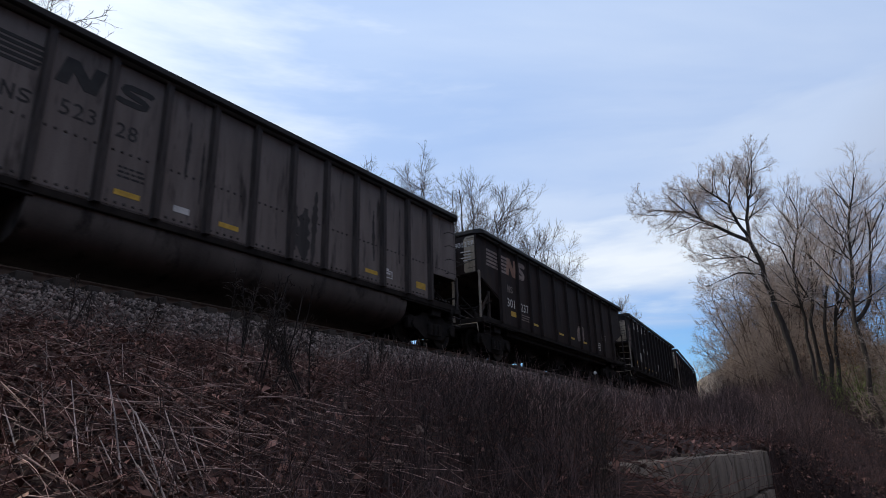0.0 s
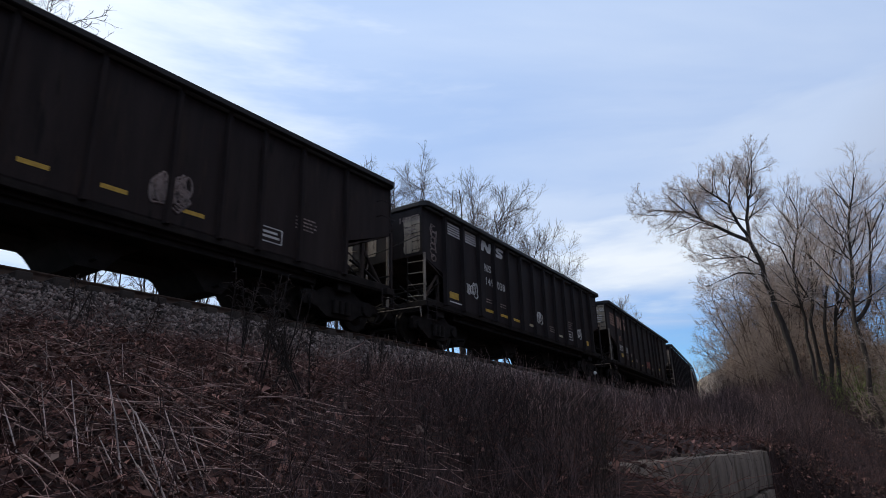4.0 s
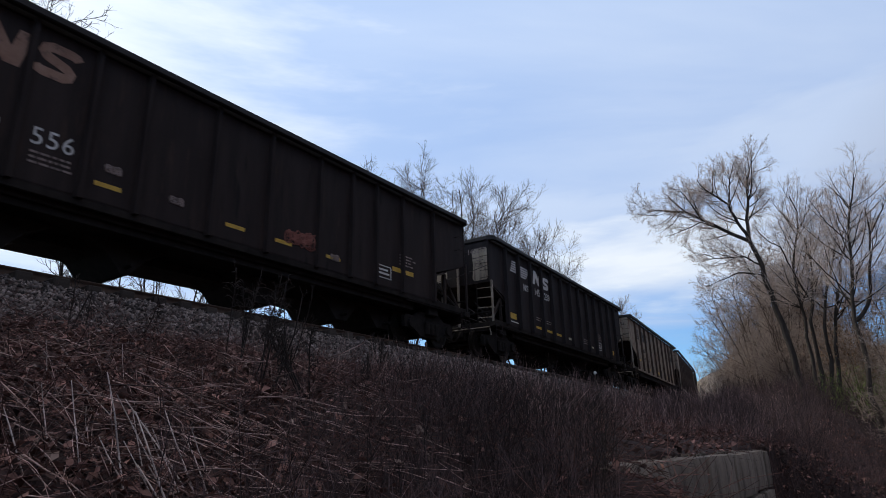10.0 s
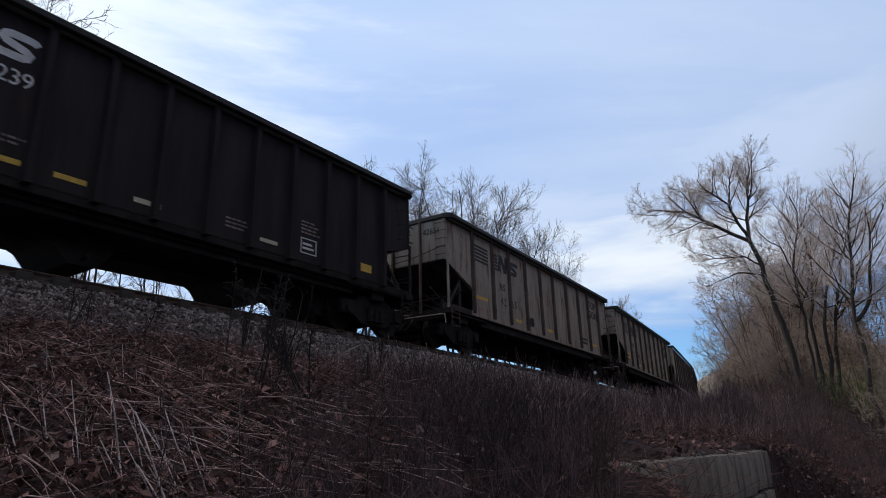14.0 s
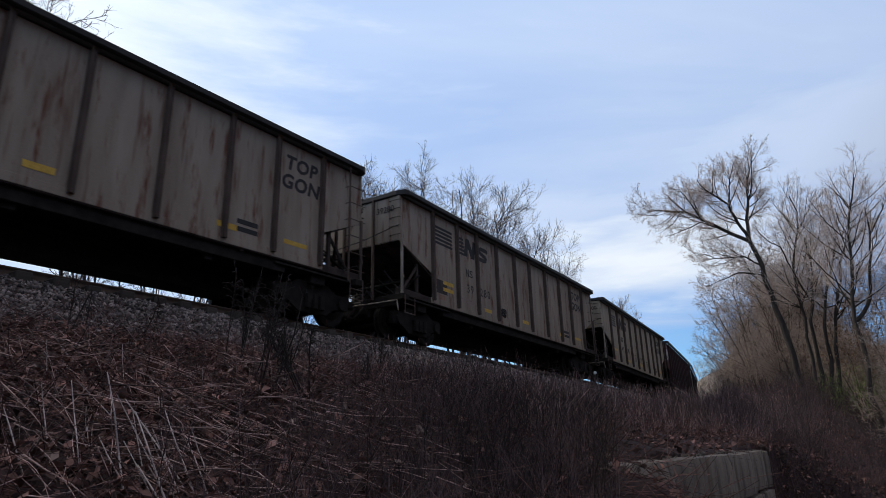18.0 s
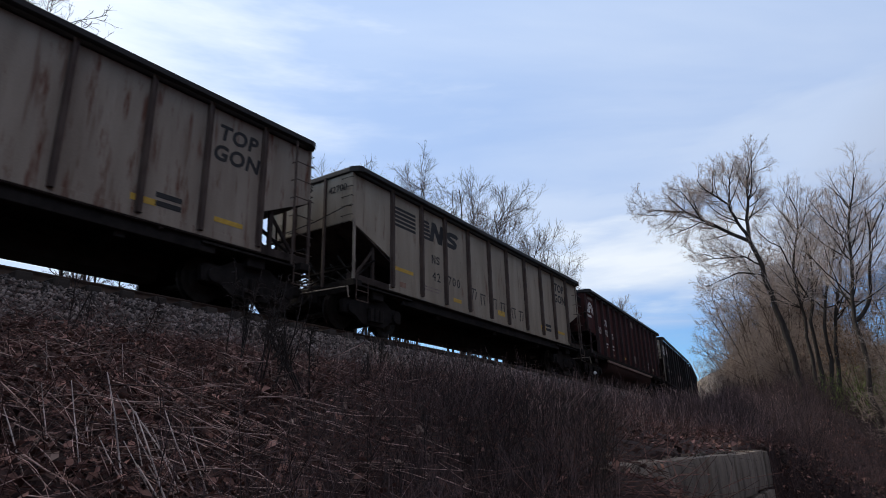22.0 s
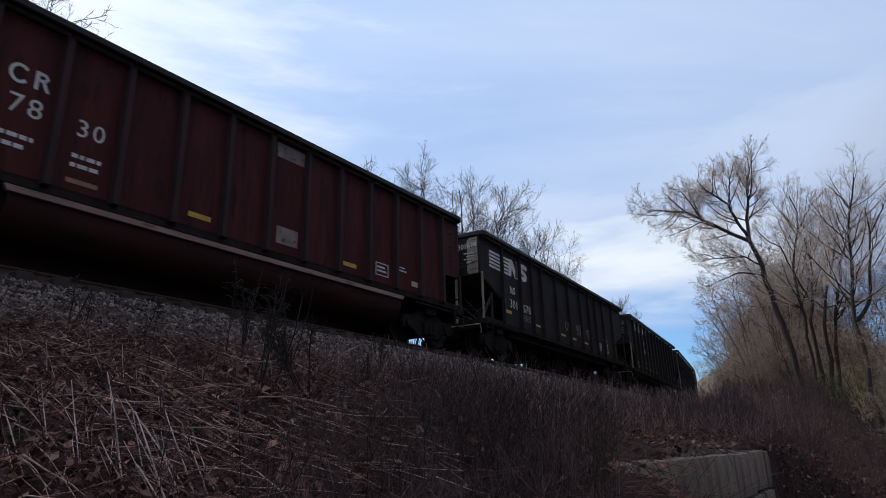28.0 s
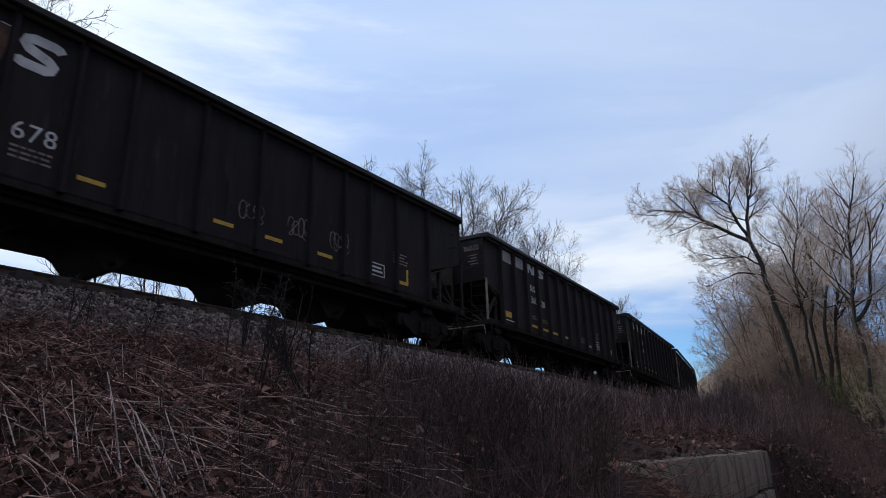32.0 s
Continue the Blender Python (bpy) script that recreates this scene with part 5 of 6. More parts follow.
def travelled(t):
    return 4.9758 * t - 0.00707 * t * t - 0.000151 * t ** 3


def wagon_pose(s):
    ax, ay = on_track(s - 6.2)
    bx, by = on_track(s + 6.2)
    return pose((ax + bx) / 2, (ay + by) / 2, RAIL_Z, 0, 0, math.degrees(math.atan2(by - ay, bx - ax)))

# ---- plants ----


def resample(pts, k):
    P = np.array(pts, float)
    L = np.concatenate([[0], np.cumsum(np.linalg.norm(np.diff(P, axis=0), axis=1))])
    t = np.linspace(0, L[-1], k + 1)
    return np.stack([np.interp(t, L, P[:, i]) for i in range(3)], -1)


def sprout(rng, P, R, kids, ratio, angle, k, rise, wander, span=(0.25, 1.0), thin=0.55, rmin=0.004, even=0.0):
    """Children along each branch. P: (n, m+1, 3) branch lines, R: (n, m+1) radii. Returns the same for the children."""
    n, m = P.shape[0], P.shape[1] - 1
    length = np.linalg.norm(np.diff(P, axis=1), axis=2).sum(1)
    idx = np.repeat(np.arange(n), np.maximum(1, np.round(kids * length / length.mean())).astype(int))
    q = len(idx)
    t = rng.uniform(*span, q) ** 0.9 * m
    i = np.minimum(t.astype(int), m - 1)
    f = (t - i)[:, None]
    base = P[idx, i] * (1 - f) + P[idx, i + 1] * f
    rad = R[idx, i] * (1 - f[:, 0]) + R[idx, i + 1] * f[:, 0]
    tan = P[idx, i + 1] - P[idx, i]
    tan /= np.maximum(np.linalg.norm(tan, axis=1, keepdims=True), 1e-9)
    side = np.cross(tan, rng.normal(size=(q, 3)))
    side /= np.maximum(np.linalg.norm(side, axis=1, keepdims=True), 1e-9)
    a = np.radians(rng.normal(angle, 12, q))[:, None]
    d = tan * np.cos(a) + side * np.sin(a)
    plen = length[idx] * (1 - even) + length.mean() * even
    ln = ratio * plen * (1.15 - 0.6 * t / m) * rng.uniform(0.6, 1.25, q)
    C = np.empty((q, k + 1, 3))
    C[:, 0] = base
    for j in range(k):
        d = d + rng.normal(0, wander, (q, 3)) + np.array([0, 0, rise * (0.5 + j / k)])
        d /= np.linalg.norm(d, axis=1, keepdims=True)
        C[:, j + 1] = C[:, j] + d * (ln / k)[:, None]
    r0 = np.clip(rad * thin, rmin, None)
    rr = r0[:, None] * np.linspace(1, 0.35, k + 1)[None]
    return C, np.maximum(rr, rmin * 0.6)


def as_tubes(name, sets, sides):
    A, B, RA, RB = [], [], [], []
    for P, R in sets:
        A.append(P[:, :-1].reshape(-1, 3)); B.append(P[:, 1:].reshape(-1, 3))
        RA.append(R[:, :-1].ravel()); RB.append(R[:, 1:].ravel())
    return tubes(name, np.concatenate(A), np.concatenate(B), np.concatenate(RA), np.concatenate(RB), sides)


def make_tree(name, stems, seed, label, twig=None, bark=None, kids=(9, 8, 7), ratio=(0.5, 0.5, 0.5), angle=45, rise=0.10, rmin=0.006, wander=0.16, category="tree", buds=0, span0=(0.35, 1.0), even=0.0, segments=(6, 4, 2)):
    """A bare tree. stems: lines of points in metres, each with the radius at its foot."""
    rng = np.random.default_rng(seed)
    k0 = 12
    bare = np.array([len(q) > 2 for q in stems])
    stems = [q[:2] for q in stems]
    P = np.stack([resample(s, k0) for s, r in stems])
    P[:, 1:-1] += rng.normal(0, 0.02, P[:, 1:-1].shape) * np.linalg.norm(P[:, -1] - P[:, 0], axis=1)[:, None, None] * 0.25
    R = np.stack([r * np.linspace(1, 0.62 if b else 0.22, k0 + 1) for (s, r), b in zip(stems, bare)])
    l1 = sprout(rng, P[~bare], R[~bare], kids[0], ratio[0], angle, segments[0], rise, wander, span0, 0.46, rmin * 2.4, even)
    l2 = sprout(rng, *l1, kids[1], ratio[1], angle * 0.9, segments[1], rise * 1.2, wander, (0.12, 1.0), 0.52, rmin * 1.5, even)
    l3 = sprout(rng, *l2, kids[2], ratio[2], angle * 0.85, segments[2], rise * 1.1, wander, (0.10, 1.0), 0.62, rmin, even)
    tree = tagged(new(name), label, category)
    if category == "tree":
        smooth(link("trunk", sweep("trunk", P, R, 9), bark or M_BARK, tree), 60)
    else:
        for i in range(len(P)):
            link("stem", sweep("stem", P[i:i + 1], R[i:i + 1], 5), bark or M_BARK, tree)
    tagged(link("branchwork", sweep("branchwork", *l1, 5), bark or M_BARK, tree), kind="stuff")
    tagged(link("crown", as_tubes("crown", [l2, l3], 3), twig or M_TWIG, tree), kind="stuff")
    if buds:
        Q = l3[0][:, 1:].reshape(-1, 3)
        Q = Q[rng.integers(0, len(Q), buds)] + rng.normal(0, 0.02, (buds, 3))
        tagged(link("budwork", leaves("budwork", Q, rng, 0.018, 0.040, 1.0), M_SUNBUD, tree), kind="stuff")
    return tree


def leader(x, y, h, lean=(0, 0), seed=0, spread=0.06):
    """A nearly upright stem line from the ground."""
    rnd = random.Random(seed)
    z = float(ground_z(x, y)[0]) - 0.15
    pts = [(x, y, z)]
    for k in range(1, 6):
        f = k / 5
        pts.append((x + lean[0] * f * f + rnd.uniform(-spread, spread) * h * f, y + lean[1] * f * f + rnd.uniform(-spread, spread) * h * f, z + h * f))
    return pts


def make_trees():
    # leaning willow beyond the wall
    trunk = [(11.64, 20.9, 2.2), (11.50, 20.95, 4.6), (11.36, 21.0, 5.68), (11.19, 21.1, 6.76), (11.06, 21.2, 7.88), (10.94, 21.3, 8.47)]
    upright = [(10.94, 21.3, 8.42), (10.99, 21.26, 9.23), (11.14, 21.22, 9.95), (11.11, 21.18, 10.47), (11.36, 21.14, 11.1), (11.5, 21.1, 11.5)]
    reach = [(10.96, 21.29, 8.40), (10.23, 21.56, 8.94), (9.62, 21.82, 9.46), (9.17, 22.08, 9.89), (8.25, 22.34, 10.06), (7.9, 22.5, 10.1)]
    arch = [(10.95, 21.3, 8.5), (10.55, 21.24, 9.34), (10.36, 21.18, 9.8), (9.85, 21.12, 10.16), (9.48, 21.06, 10.46), (9.3, 21.0, 10.7)]
    lower = [(11.13, 21.22, 7.5), (10.61, 21.09, 7.77), (9.48, 20.93, 7.7), (8.97, 20.76, 7.85), (8.7, 20.65, 7.7)]
    lowest = [(11.16, 21.15, 7.1), (10.49, 21.43, 7.31), (9.88, 21.67, 7.09), (9.4, 21.85, 6.9)]
    make_tree("willow_tree", [(trunk, 0.115, "bare"), (upright, 0.072), (reach, 0.072), (arch, 0.062), (lower, 0.034), (lowest, 0.028),
                              ([(10.41, 21.2, 9.75), (10.43, 20.9, 10.6), (10.57, 20.6, 11.2)], 0.036),
                              ([(9.84, 21.12, 10.15), (10.05, 21.35, 10.9), (10.3, 21.55, 11.4)], 0.032),
                              ([(9.61, 21.82, 9.45), (9.11, 21.55, 10.14), (8.75, 21.35, 10.5)], 0.032),
                              ([(9.14, 22.08, 9.88), (8.82, 22.3, 10.45), (8.65, 22.5, 10.8)], 0.030),
                              ([(11.13, 21.22, 9.93), (11.6, 21.46, 10.4), (11.9, 21.6, 10.8)], 0.030)],
              21, "leaning bare willow with a forked trunk and pale budding twigs", M_SUNBUD, kids=(15, 10, 8), ratio=(0.46, 0.56, 0.60), rmin=0.0026, angle=50, rise=0.10, wander=0.09, span0=(0.12, 1.0), even=0.35, buds=16000)
    stool = [([(12.45, 21.4, 2.3), (12.38, 21.4, 5.55), (12.34, 21.33, 6.69), (12.4, 21.27, 7.66), (12.65, 21.2, 8.65), (12.70, 21.1, 9.1), (12.56, 21.07, 10.0)], 0.072),
             ([(12.75, 21.2, 8.8), (13.37, 21.4, 9.6), (13.8, 21.55, 10.3)], 0.036),
             ([(12.55, 21.45, 2.3), (12.66, 21.4, 5.54), (12.92, 21.52, 6.72), (13.22, 21.64, 7.75), (13.18, 21.76, 8.83), (12.64, 21.88, 9.7)], 0.080),
             ([(12.78, 21.42, 6.2), (12.19, 21.2, 7.25), (11.86, 21.0, 8.09), (11.32, 20.8, 8.24), (11.0, 20.65, 8.5)], 0.034),
             ([(12.85, 21.4, 2.3), (13.02, 21.3, 5.51), (13.31, 21.36, 6.28), (13.61, 21.42, 7.07), (14.12, 21.48, 8.39), (14.40, 21.54, 9.3)], 0.080)]
    stool.append(([(12.95, 21.35, 2.3), (13.39, 21.3, 5.5), (13.54, 21.2, 6.24), (13.74, 21.1, 6.98), (14.05, 21.0, 8.03), (14.58, 20.9, 9.0)], 0.085))
    stool.append(([(14.07, 21.45, 8.3), (14.05, 21.7, 9.2), (14.24, 22.0, 10.1)], 0.036))
    make_tree("willow_tree", stool, 22, "clump of bare willow stems rising from one stool", M_SUNBUD, kids=(15, 10, 7), ratio=(0.32, 0.56, 0.60), rmin=0.0027, angle=46, rise=0.09, wander=0.09, span0=(0.42, 1.0), even=0.3, segments=(6, 4, 1))
    make_tree("tree", [([(12.17, 18.33, 1.6), (12.14, 18.3, 4.2), (12.10, 18.28, 5.3), (12.12, 18.27, 5.67), (12.28, 18.23, 6.24), (12.38, 18.2, 7.17), (12.69, 18.17, 8.48), (12.95, 18.13, 9.4)], 0.085),
                       ([(12.66, 18.18, 8.3), (12.55, 18.4, 8.9), (12.48, 18.6, 9.3)], 0.03),
                       ([(12.14, 18.3, 4.9), (12.57, 18.2, 5.47), (12.83, 18.1, 6.7), (12.95, 18.0, 7.7), (12.9, 17.9, 8.28)], 0.062),
                       ([(12.94, 18.0, 7.5), (13.3, 17.8, 8.14), (13.5, 17.65, 8.6)], 0.03)],
              23, "crooked dark-barked bare tree with upswept twigs", M_SUNBUD, kids=(15, 9, 6), ratio=(0.32, 0.56, 0.58), rmin=0.0030, angle=46, rise=0.11, wander=0.09, span0=(0.42, 1.0), even=0.3)
    # trees on the far side of the track
    spots = [(-4.3, 29.7, 12.4, 31), (-2.2, 30.2, 13.2, 32), (0.75, 31.5, 13.7, 33), (2.6, 33.2, 12.6, 34), (5.0, 40.0, 12.8, 35), (7.6, 46.0, 14.6, 36), (11.2, 59.5, 14.0, 37)]
    for i, (x, y, h, sd) in enumerate(spots):
        wide, h = 1.35 if i == 2 else 1.05, 0.96 * h
        stems = [(leader(x, y, 0.93 * h, (0.6 * math.sin(sd * 2.1), 0), sd, 0.03), 0.11)]
        for q in range(6):
            a = sd + q * 2.4
            stems.append((leader(x + 0.3 * math.cos(a), y + 0.3 * math.sin(a), h * (0.97 - 0.04 * q), (wide * (1.2 + 0.4 * q) * math.cos(a), (1.2 + 0.3 * q) * math.sin(a)), sd + q + 5, 0.03), 0.08))
        make_tree("tree", stems, sd, "bare grey-brown tree with fine upright twigs behind the track", M_DARKTWIG, kids=(17, 9, 7) if i < 4 else (15, 8, 4), ratio=(0.27, 0.52, 0.54), rmin=0.0056, angle=50, rise=0.08, wander=0.10, span0=(0.40, 1.0), segments=(6, 3, 2))
    x, y = -13.6, 15.2
    close = [(leader(x, y, 12.0, (1.2, -1.0), 4, 0.02), 0.12)]
    for q, (h, lx, ly) in enumerate(((10.6, 2.2, -0.4), (8.6, 2.0, 0.6), (10.5, -1.5, 1.0), (11.4, 1.7, 0.4), (10.0, 1.5, -1.2), (11.2, 0.3, 0.8), (9.4, 2.5, 0.2))):
        close.append((leader(x + 0.3 * math.cos(q), y + 0.3 * math.sin(q), h, (lx, ly), 5 + q, 0.02), 0.07))
    make_tree("tree", close, 41, "bare tree with drooping fine twigs close behind the track", M_SHADETWIG, kids=(16, 9, 6), ratio=(0.27, 0.52, 0.56), rmin=0.0066, angle=50, rise=0.05, wander=0.13, span0=(0.35, 1.0))
    x, y = 19.9, 73.0
    make_tree("tree", [(leader(x, y, 14.5, (0.4, 0), 8, 0.02), 0.18), (leader(x + 0.4, y, 13.0, (2.5, 0), 9, 0.02), 0.12), (leader(x - 0.4, y, 13.0, (-2.2, 0), 10, 0.02), 0.12)], 42,
              "small round-topped bare tree far along the track", M_TWIG, kids=(22, 9, 7), ratio=(0.22, 0.5, 0.52), rmin=0.009, angle=46, rise=0.16, wander=0.09, span0=(0.55, 1.0))
    # thin saplings below the far side of the bank
    rnd = random.Random(61)
    first = []
    for i in range(20):
        if i < 2:
            stems = []
            for q in range(4):
                a, r = rnd.uniform(0, 6.28), rnd.uniform(0.2, 0.9)
                stems.append(([(r * math.cos(a), r * math.sin(a), -0.3), (1.2 * r * math.cos(a), 1.2 * r * math.sin(a), 2.2), (1.5 * r * math.cos(a) + rnd.uniform(-0.3, 0.3), 1.5 * r * math.sin(a), 4.6), (1.9 * r * math.cos(a), 1.9 * r * math.sin(a), rnd.uniform(5.6, 7.0))], 0.045))
            first.append(make_tree("sapling", stems, 130 + i, "thin bare saplings in a clump behind the track", M_DARKTWIG, kids=(10, 5, 4), ratio=(0.22, 0.5, 0.55), rmin=0.005, angle=44, rise=0.1, span0=(0.3, 1.0)))
        x, y = sv(-7 + 1.9 * i + rnd.uniform(-0.6, 0.6), -rnd.uniform(5.5, 13))
        m = pose(x, y, float(ground_z(x, y)[0]), 0, 0, rnd.uniform(0, 360))
        ob = first[i] if i < 2 else copy_thing(first[i % 2], m)
        ob.matrix_basis = m
    # thickets between the track and the willows
    rnd = random.Random(77)
    proto = []
    for k in range(4):
        stems = []
        for q in range(9):
            a, h = rnd.uniform(0, 6.28), rnd.uniform(3.4, 5.6)
            r = rnd.uniform(0.1, 0.7)
            pts = [(r * math.cos(a), r * math.sin(a), -0.3), (r * 1.6 * math.cos(a), r * 1.6 * math.sin(a), h * 0.4), (r * 2.4 * math.cos(a) + rnd.uniform(-0.4, 0.4), r * 2.4 * math.sin(a), h * 0.75), (r * 3.2 * math.cos(a), r * 3.2 * math.sin(a), h)]
            stems.append((pts, 0.035))
        b = make_tree("bush", stems, 90 + k, "dense brown leafless bush of thin arching shoots", M_BUSHTWIG if k % 2 else M_TWIG, M_DARKTWIG, kids=(10, 8, 6), ratio=(0.34, 0.54, 0.58), rmin=0.0046, angle=54, rise=0.06, wander=0.12, category="bush", span0=(0.10, 1.0), segments=(5, 2, 1))
        proto.append(b)
    places = []
    for s, v, k in ((24, 8.8, 1.3), (27, 7.8, 1.2), (29, 9.4, 1.5), (33, 7.8, 1.3), (36, 9.4, 1.6), (22, 10.6, 0.9), (19.5, 11.6, 0.85), (41, 8.0, 1.2), (52, 8.6, 1.5), (60, 9.0, 1.6), (25, 12.4, 0.85), (14.5, 12.2, 0.6), (16, 13.2, 1.0), (20, 14.0, 1.2), (26, 10.3, 1.0), (31, 8.6, 1.6), (34.5, 8.4, 1.6), (40, 6.4, 1.4), (46, 6.2, 1.6), (52, 6.3, 1.8), (59, 6.6, 2.0), (23, 9.6, 1.0), (28.5, 11.2, 0.95), (43, 11, 1.2), (50, 10.5, 1.7)):
        places.append((s, v, k))
    for i, (s, v, k) in enumerate(places):
        x, y = sv(s, v)
        m = pose(x, y, float(ground_z(x, y)[0]), 0, 0, rnd.uniform(0, 360))
        src = proto[i % 4]
        ob = src if i < 4 else copy_thing(src, m)
        ob.matrix_basis = m
        ob.scale = (k, k, k * rnd.uniform(0.9, 1.1))
    # bush that kept its dry leaves
    rng = np.random.default_rng(6)
    x, y = sv(18.5, 11.2)
    z = float(ground_z(x, y)[0])
    d = tagged(new("leafy_bush"), "bush still holding tan dry leaves under the trees", "bush")
    P = np.zeros((22, 5, 3))
    for i in range(22):
        a, r = rng.uniform(0, 6.28), rng.uniform(0.3, 1.1)
        for j in range(5):
            P[i, j] = (x + r * (0.2 + 0.3 * j) * math.cos(a), y + r * (0.2 + 0.3 * j) * math.sin(a), z - 0.1 + 0.85 * j * rng.uniform(0.8, 1.1))
    R = np.tile(np.linspace(0.018, 0.006, 5), (22, 1))
    l1 = sprout(rng, P, R, 9, 0.34, 45, 3, 0.05, 0.2, (0.3, 1), 0.6, 0.004)
    for i in range(len(P)):
        link("stem", sweep("stem", P[i:i + 1], R[i:i + 1], 4), M_TWIG, d)
    tagged(link("branchwork", as_tubes("branchwork", [l1], 3), M_TWIG, d), kind="stuff")
    q = l1[0][:, 1:].reshape(-1, 3)
    q = np.repeat(q, 4, axis=0) + rng.normal(0, 0.12, (len(q) * 4, 3))
    link("foliage", leaves("foliage", q, rng, 0.05, 0.10, 1.0), M_DRYLEAF, d)
    # low green bush by the willows
    rng = np.random.default_rng(5)
    x, y = sv(16.6, 11.4)
    z = float(ground_z(x, y)[0])
    g = tagged(new("evergreen_bush"), "low green leafy bush under the bare trees", "bush")
    P = np.zeros((26, 4, 3))
    for i in range(26):
        a, r = rng.uniform(0, 6.28), rng.uniform(0.2, 1.0)
        for j in range(4):
            P[i, j] = (x + r * (0.3 + 0.35 * j) * math.cos(a), y + r * (0.3 + 0.35 * j) * math.sin(a), z - 0.1 + (0.56 * j) * rng.uniform(0.7, 1.1))
    R = np.tile(np.linspace(0.014, 0.005, 4), (26, 1))
    l1 = sprout(rng, P, R, 9, 0.4, 45, 3, 0.05, 0.2, (0.2, 1), 0.6, 0.004)
    for i in range(len(P)):
        link("stem", sweep("stem", P[i:i + 1], R[i:i + 1], 4), M_DARKTWIG, g)
    tagged(link("branchwork", as_tubes("branchwork", [l1], 3), M_DARKTWIG, g), kind="stuff")
    q = l1[0][:, 1:].reshape(-1, 3)
    q = np.repeat(q, 5, axis=0) + rng.normal(0, 0.10, (len(q) * 5, 3))
    link("foliage", leaves("foliage", q, rng, 0.035, 0.07, 1.0), M_GREEN, g)


def leaves(name, P, rng, lo, hi, tilt=0.5):
    """Small folded leaves lying about at the given points."""
    n = len(P)
    a = rng.uniform(0, 6.28, n)
    u = np.stack([np.cos(a), np.sin(a), rng.normal(0, tilt, n)], -1)
    u /= np.linalg.norm(u, axis=1, keepdims=True)
    w = np.cross(u, np.stack([rng.normal(0, tilt, n), rng.normal(0, tilt, n), np.ones(n)], -1))
    w /= np.linalg.norm(w, axis=1, keepdims=True)
    nrm = np.cross(w, u)
    L = rng.uniform(lo, hi, n)[:, None]
    W = L * rng.uniform(0.4, 0.7, (n, 1))
    f = rng.uniform(0.1, 0.45, (n, 1)) * W
    V = np.stack([P - u * L * 0.5, P + w * W * 0.5 + nrm * f, P + u * L * 0.5, P - w * W * 0.5 + nrm * f], 1)
    b = (np.arange(n) * 4)[:, None]
    F = np.concatenate([b + [[0, 1, 2]], b + [[0, 2, 3]]], 0)
    return raw(name, V.reshape(-1, 3), F)


make_trees()


def stalks(rng, s, v, ln, heading_deg, rise_deg, k=4, bend=0.10, r=0.003, droop=-0.06, lift=0.0):
    """Lines of stalks that start on the ground. heading_deg: from the track's direction towards the camera's side."""
    x, y = sv(s, v)
    z = height(s, v, x, y)
    h = heading(s)
    a = np.radians(heading_deg)
    e = np.radians(rise_deg)
    fx, fy = np.sin(h), np.cos(h)
    rx, ry = np.cos(h), -np.sin(h)
    d = np.stack([(fx * np.cos(a) + rx * np.sin(a)) * np.cos(e), (fy * np.cos(a) + ry * np.sin(a)) * np.cos(e), np.sin(e)], -1)
    n = len(s)
    P = np.empty((n, k + 1, 3))
    P[:, 0] = np.stack([x, y, z - 0.01 + lift], -1)
    for j in range(k):
        d = d + rng.normal(0, bend, (n, 3)) + np.array([0, 0, droop])
        d /= np.linalg.norm(d, axis=1, keepdims=True)
        P[:, j + 1] = P[:, j] + d * (ln / k)[:, None]
    gz = ground_z(P[:, 1:, 0].ravel(), P[:, 1:, 1].ravel()).reshape(n, k)
    P[:, 1:, 2] = np.maximum(P[:, 1:, 2], gz + 0.012)
    R = np.asarray(r)[..., None] * np.linspace(1, 0.55, k + 1)[None] * np.ones((n, 1))
    return P, R


def leftward(rng, s, v, limit):
    """Which places lie on the slope short of the brush."""
    x, y = sv(s, v)
    return x / np.maximum(y, 0.5) < limit + rng.normal(0, 0.13, len(s))


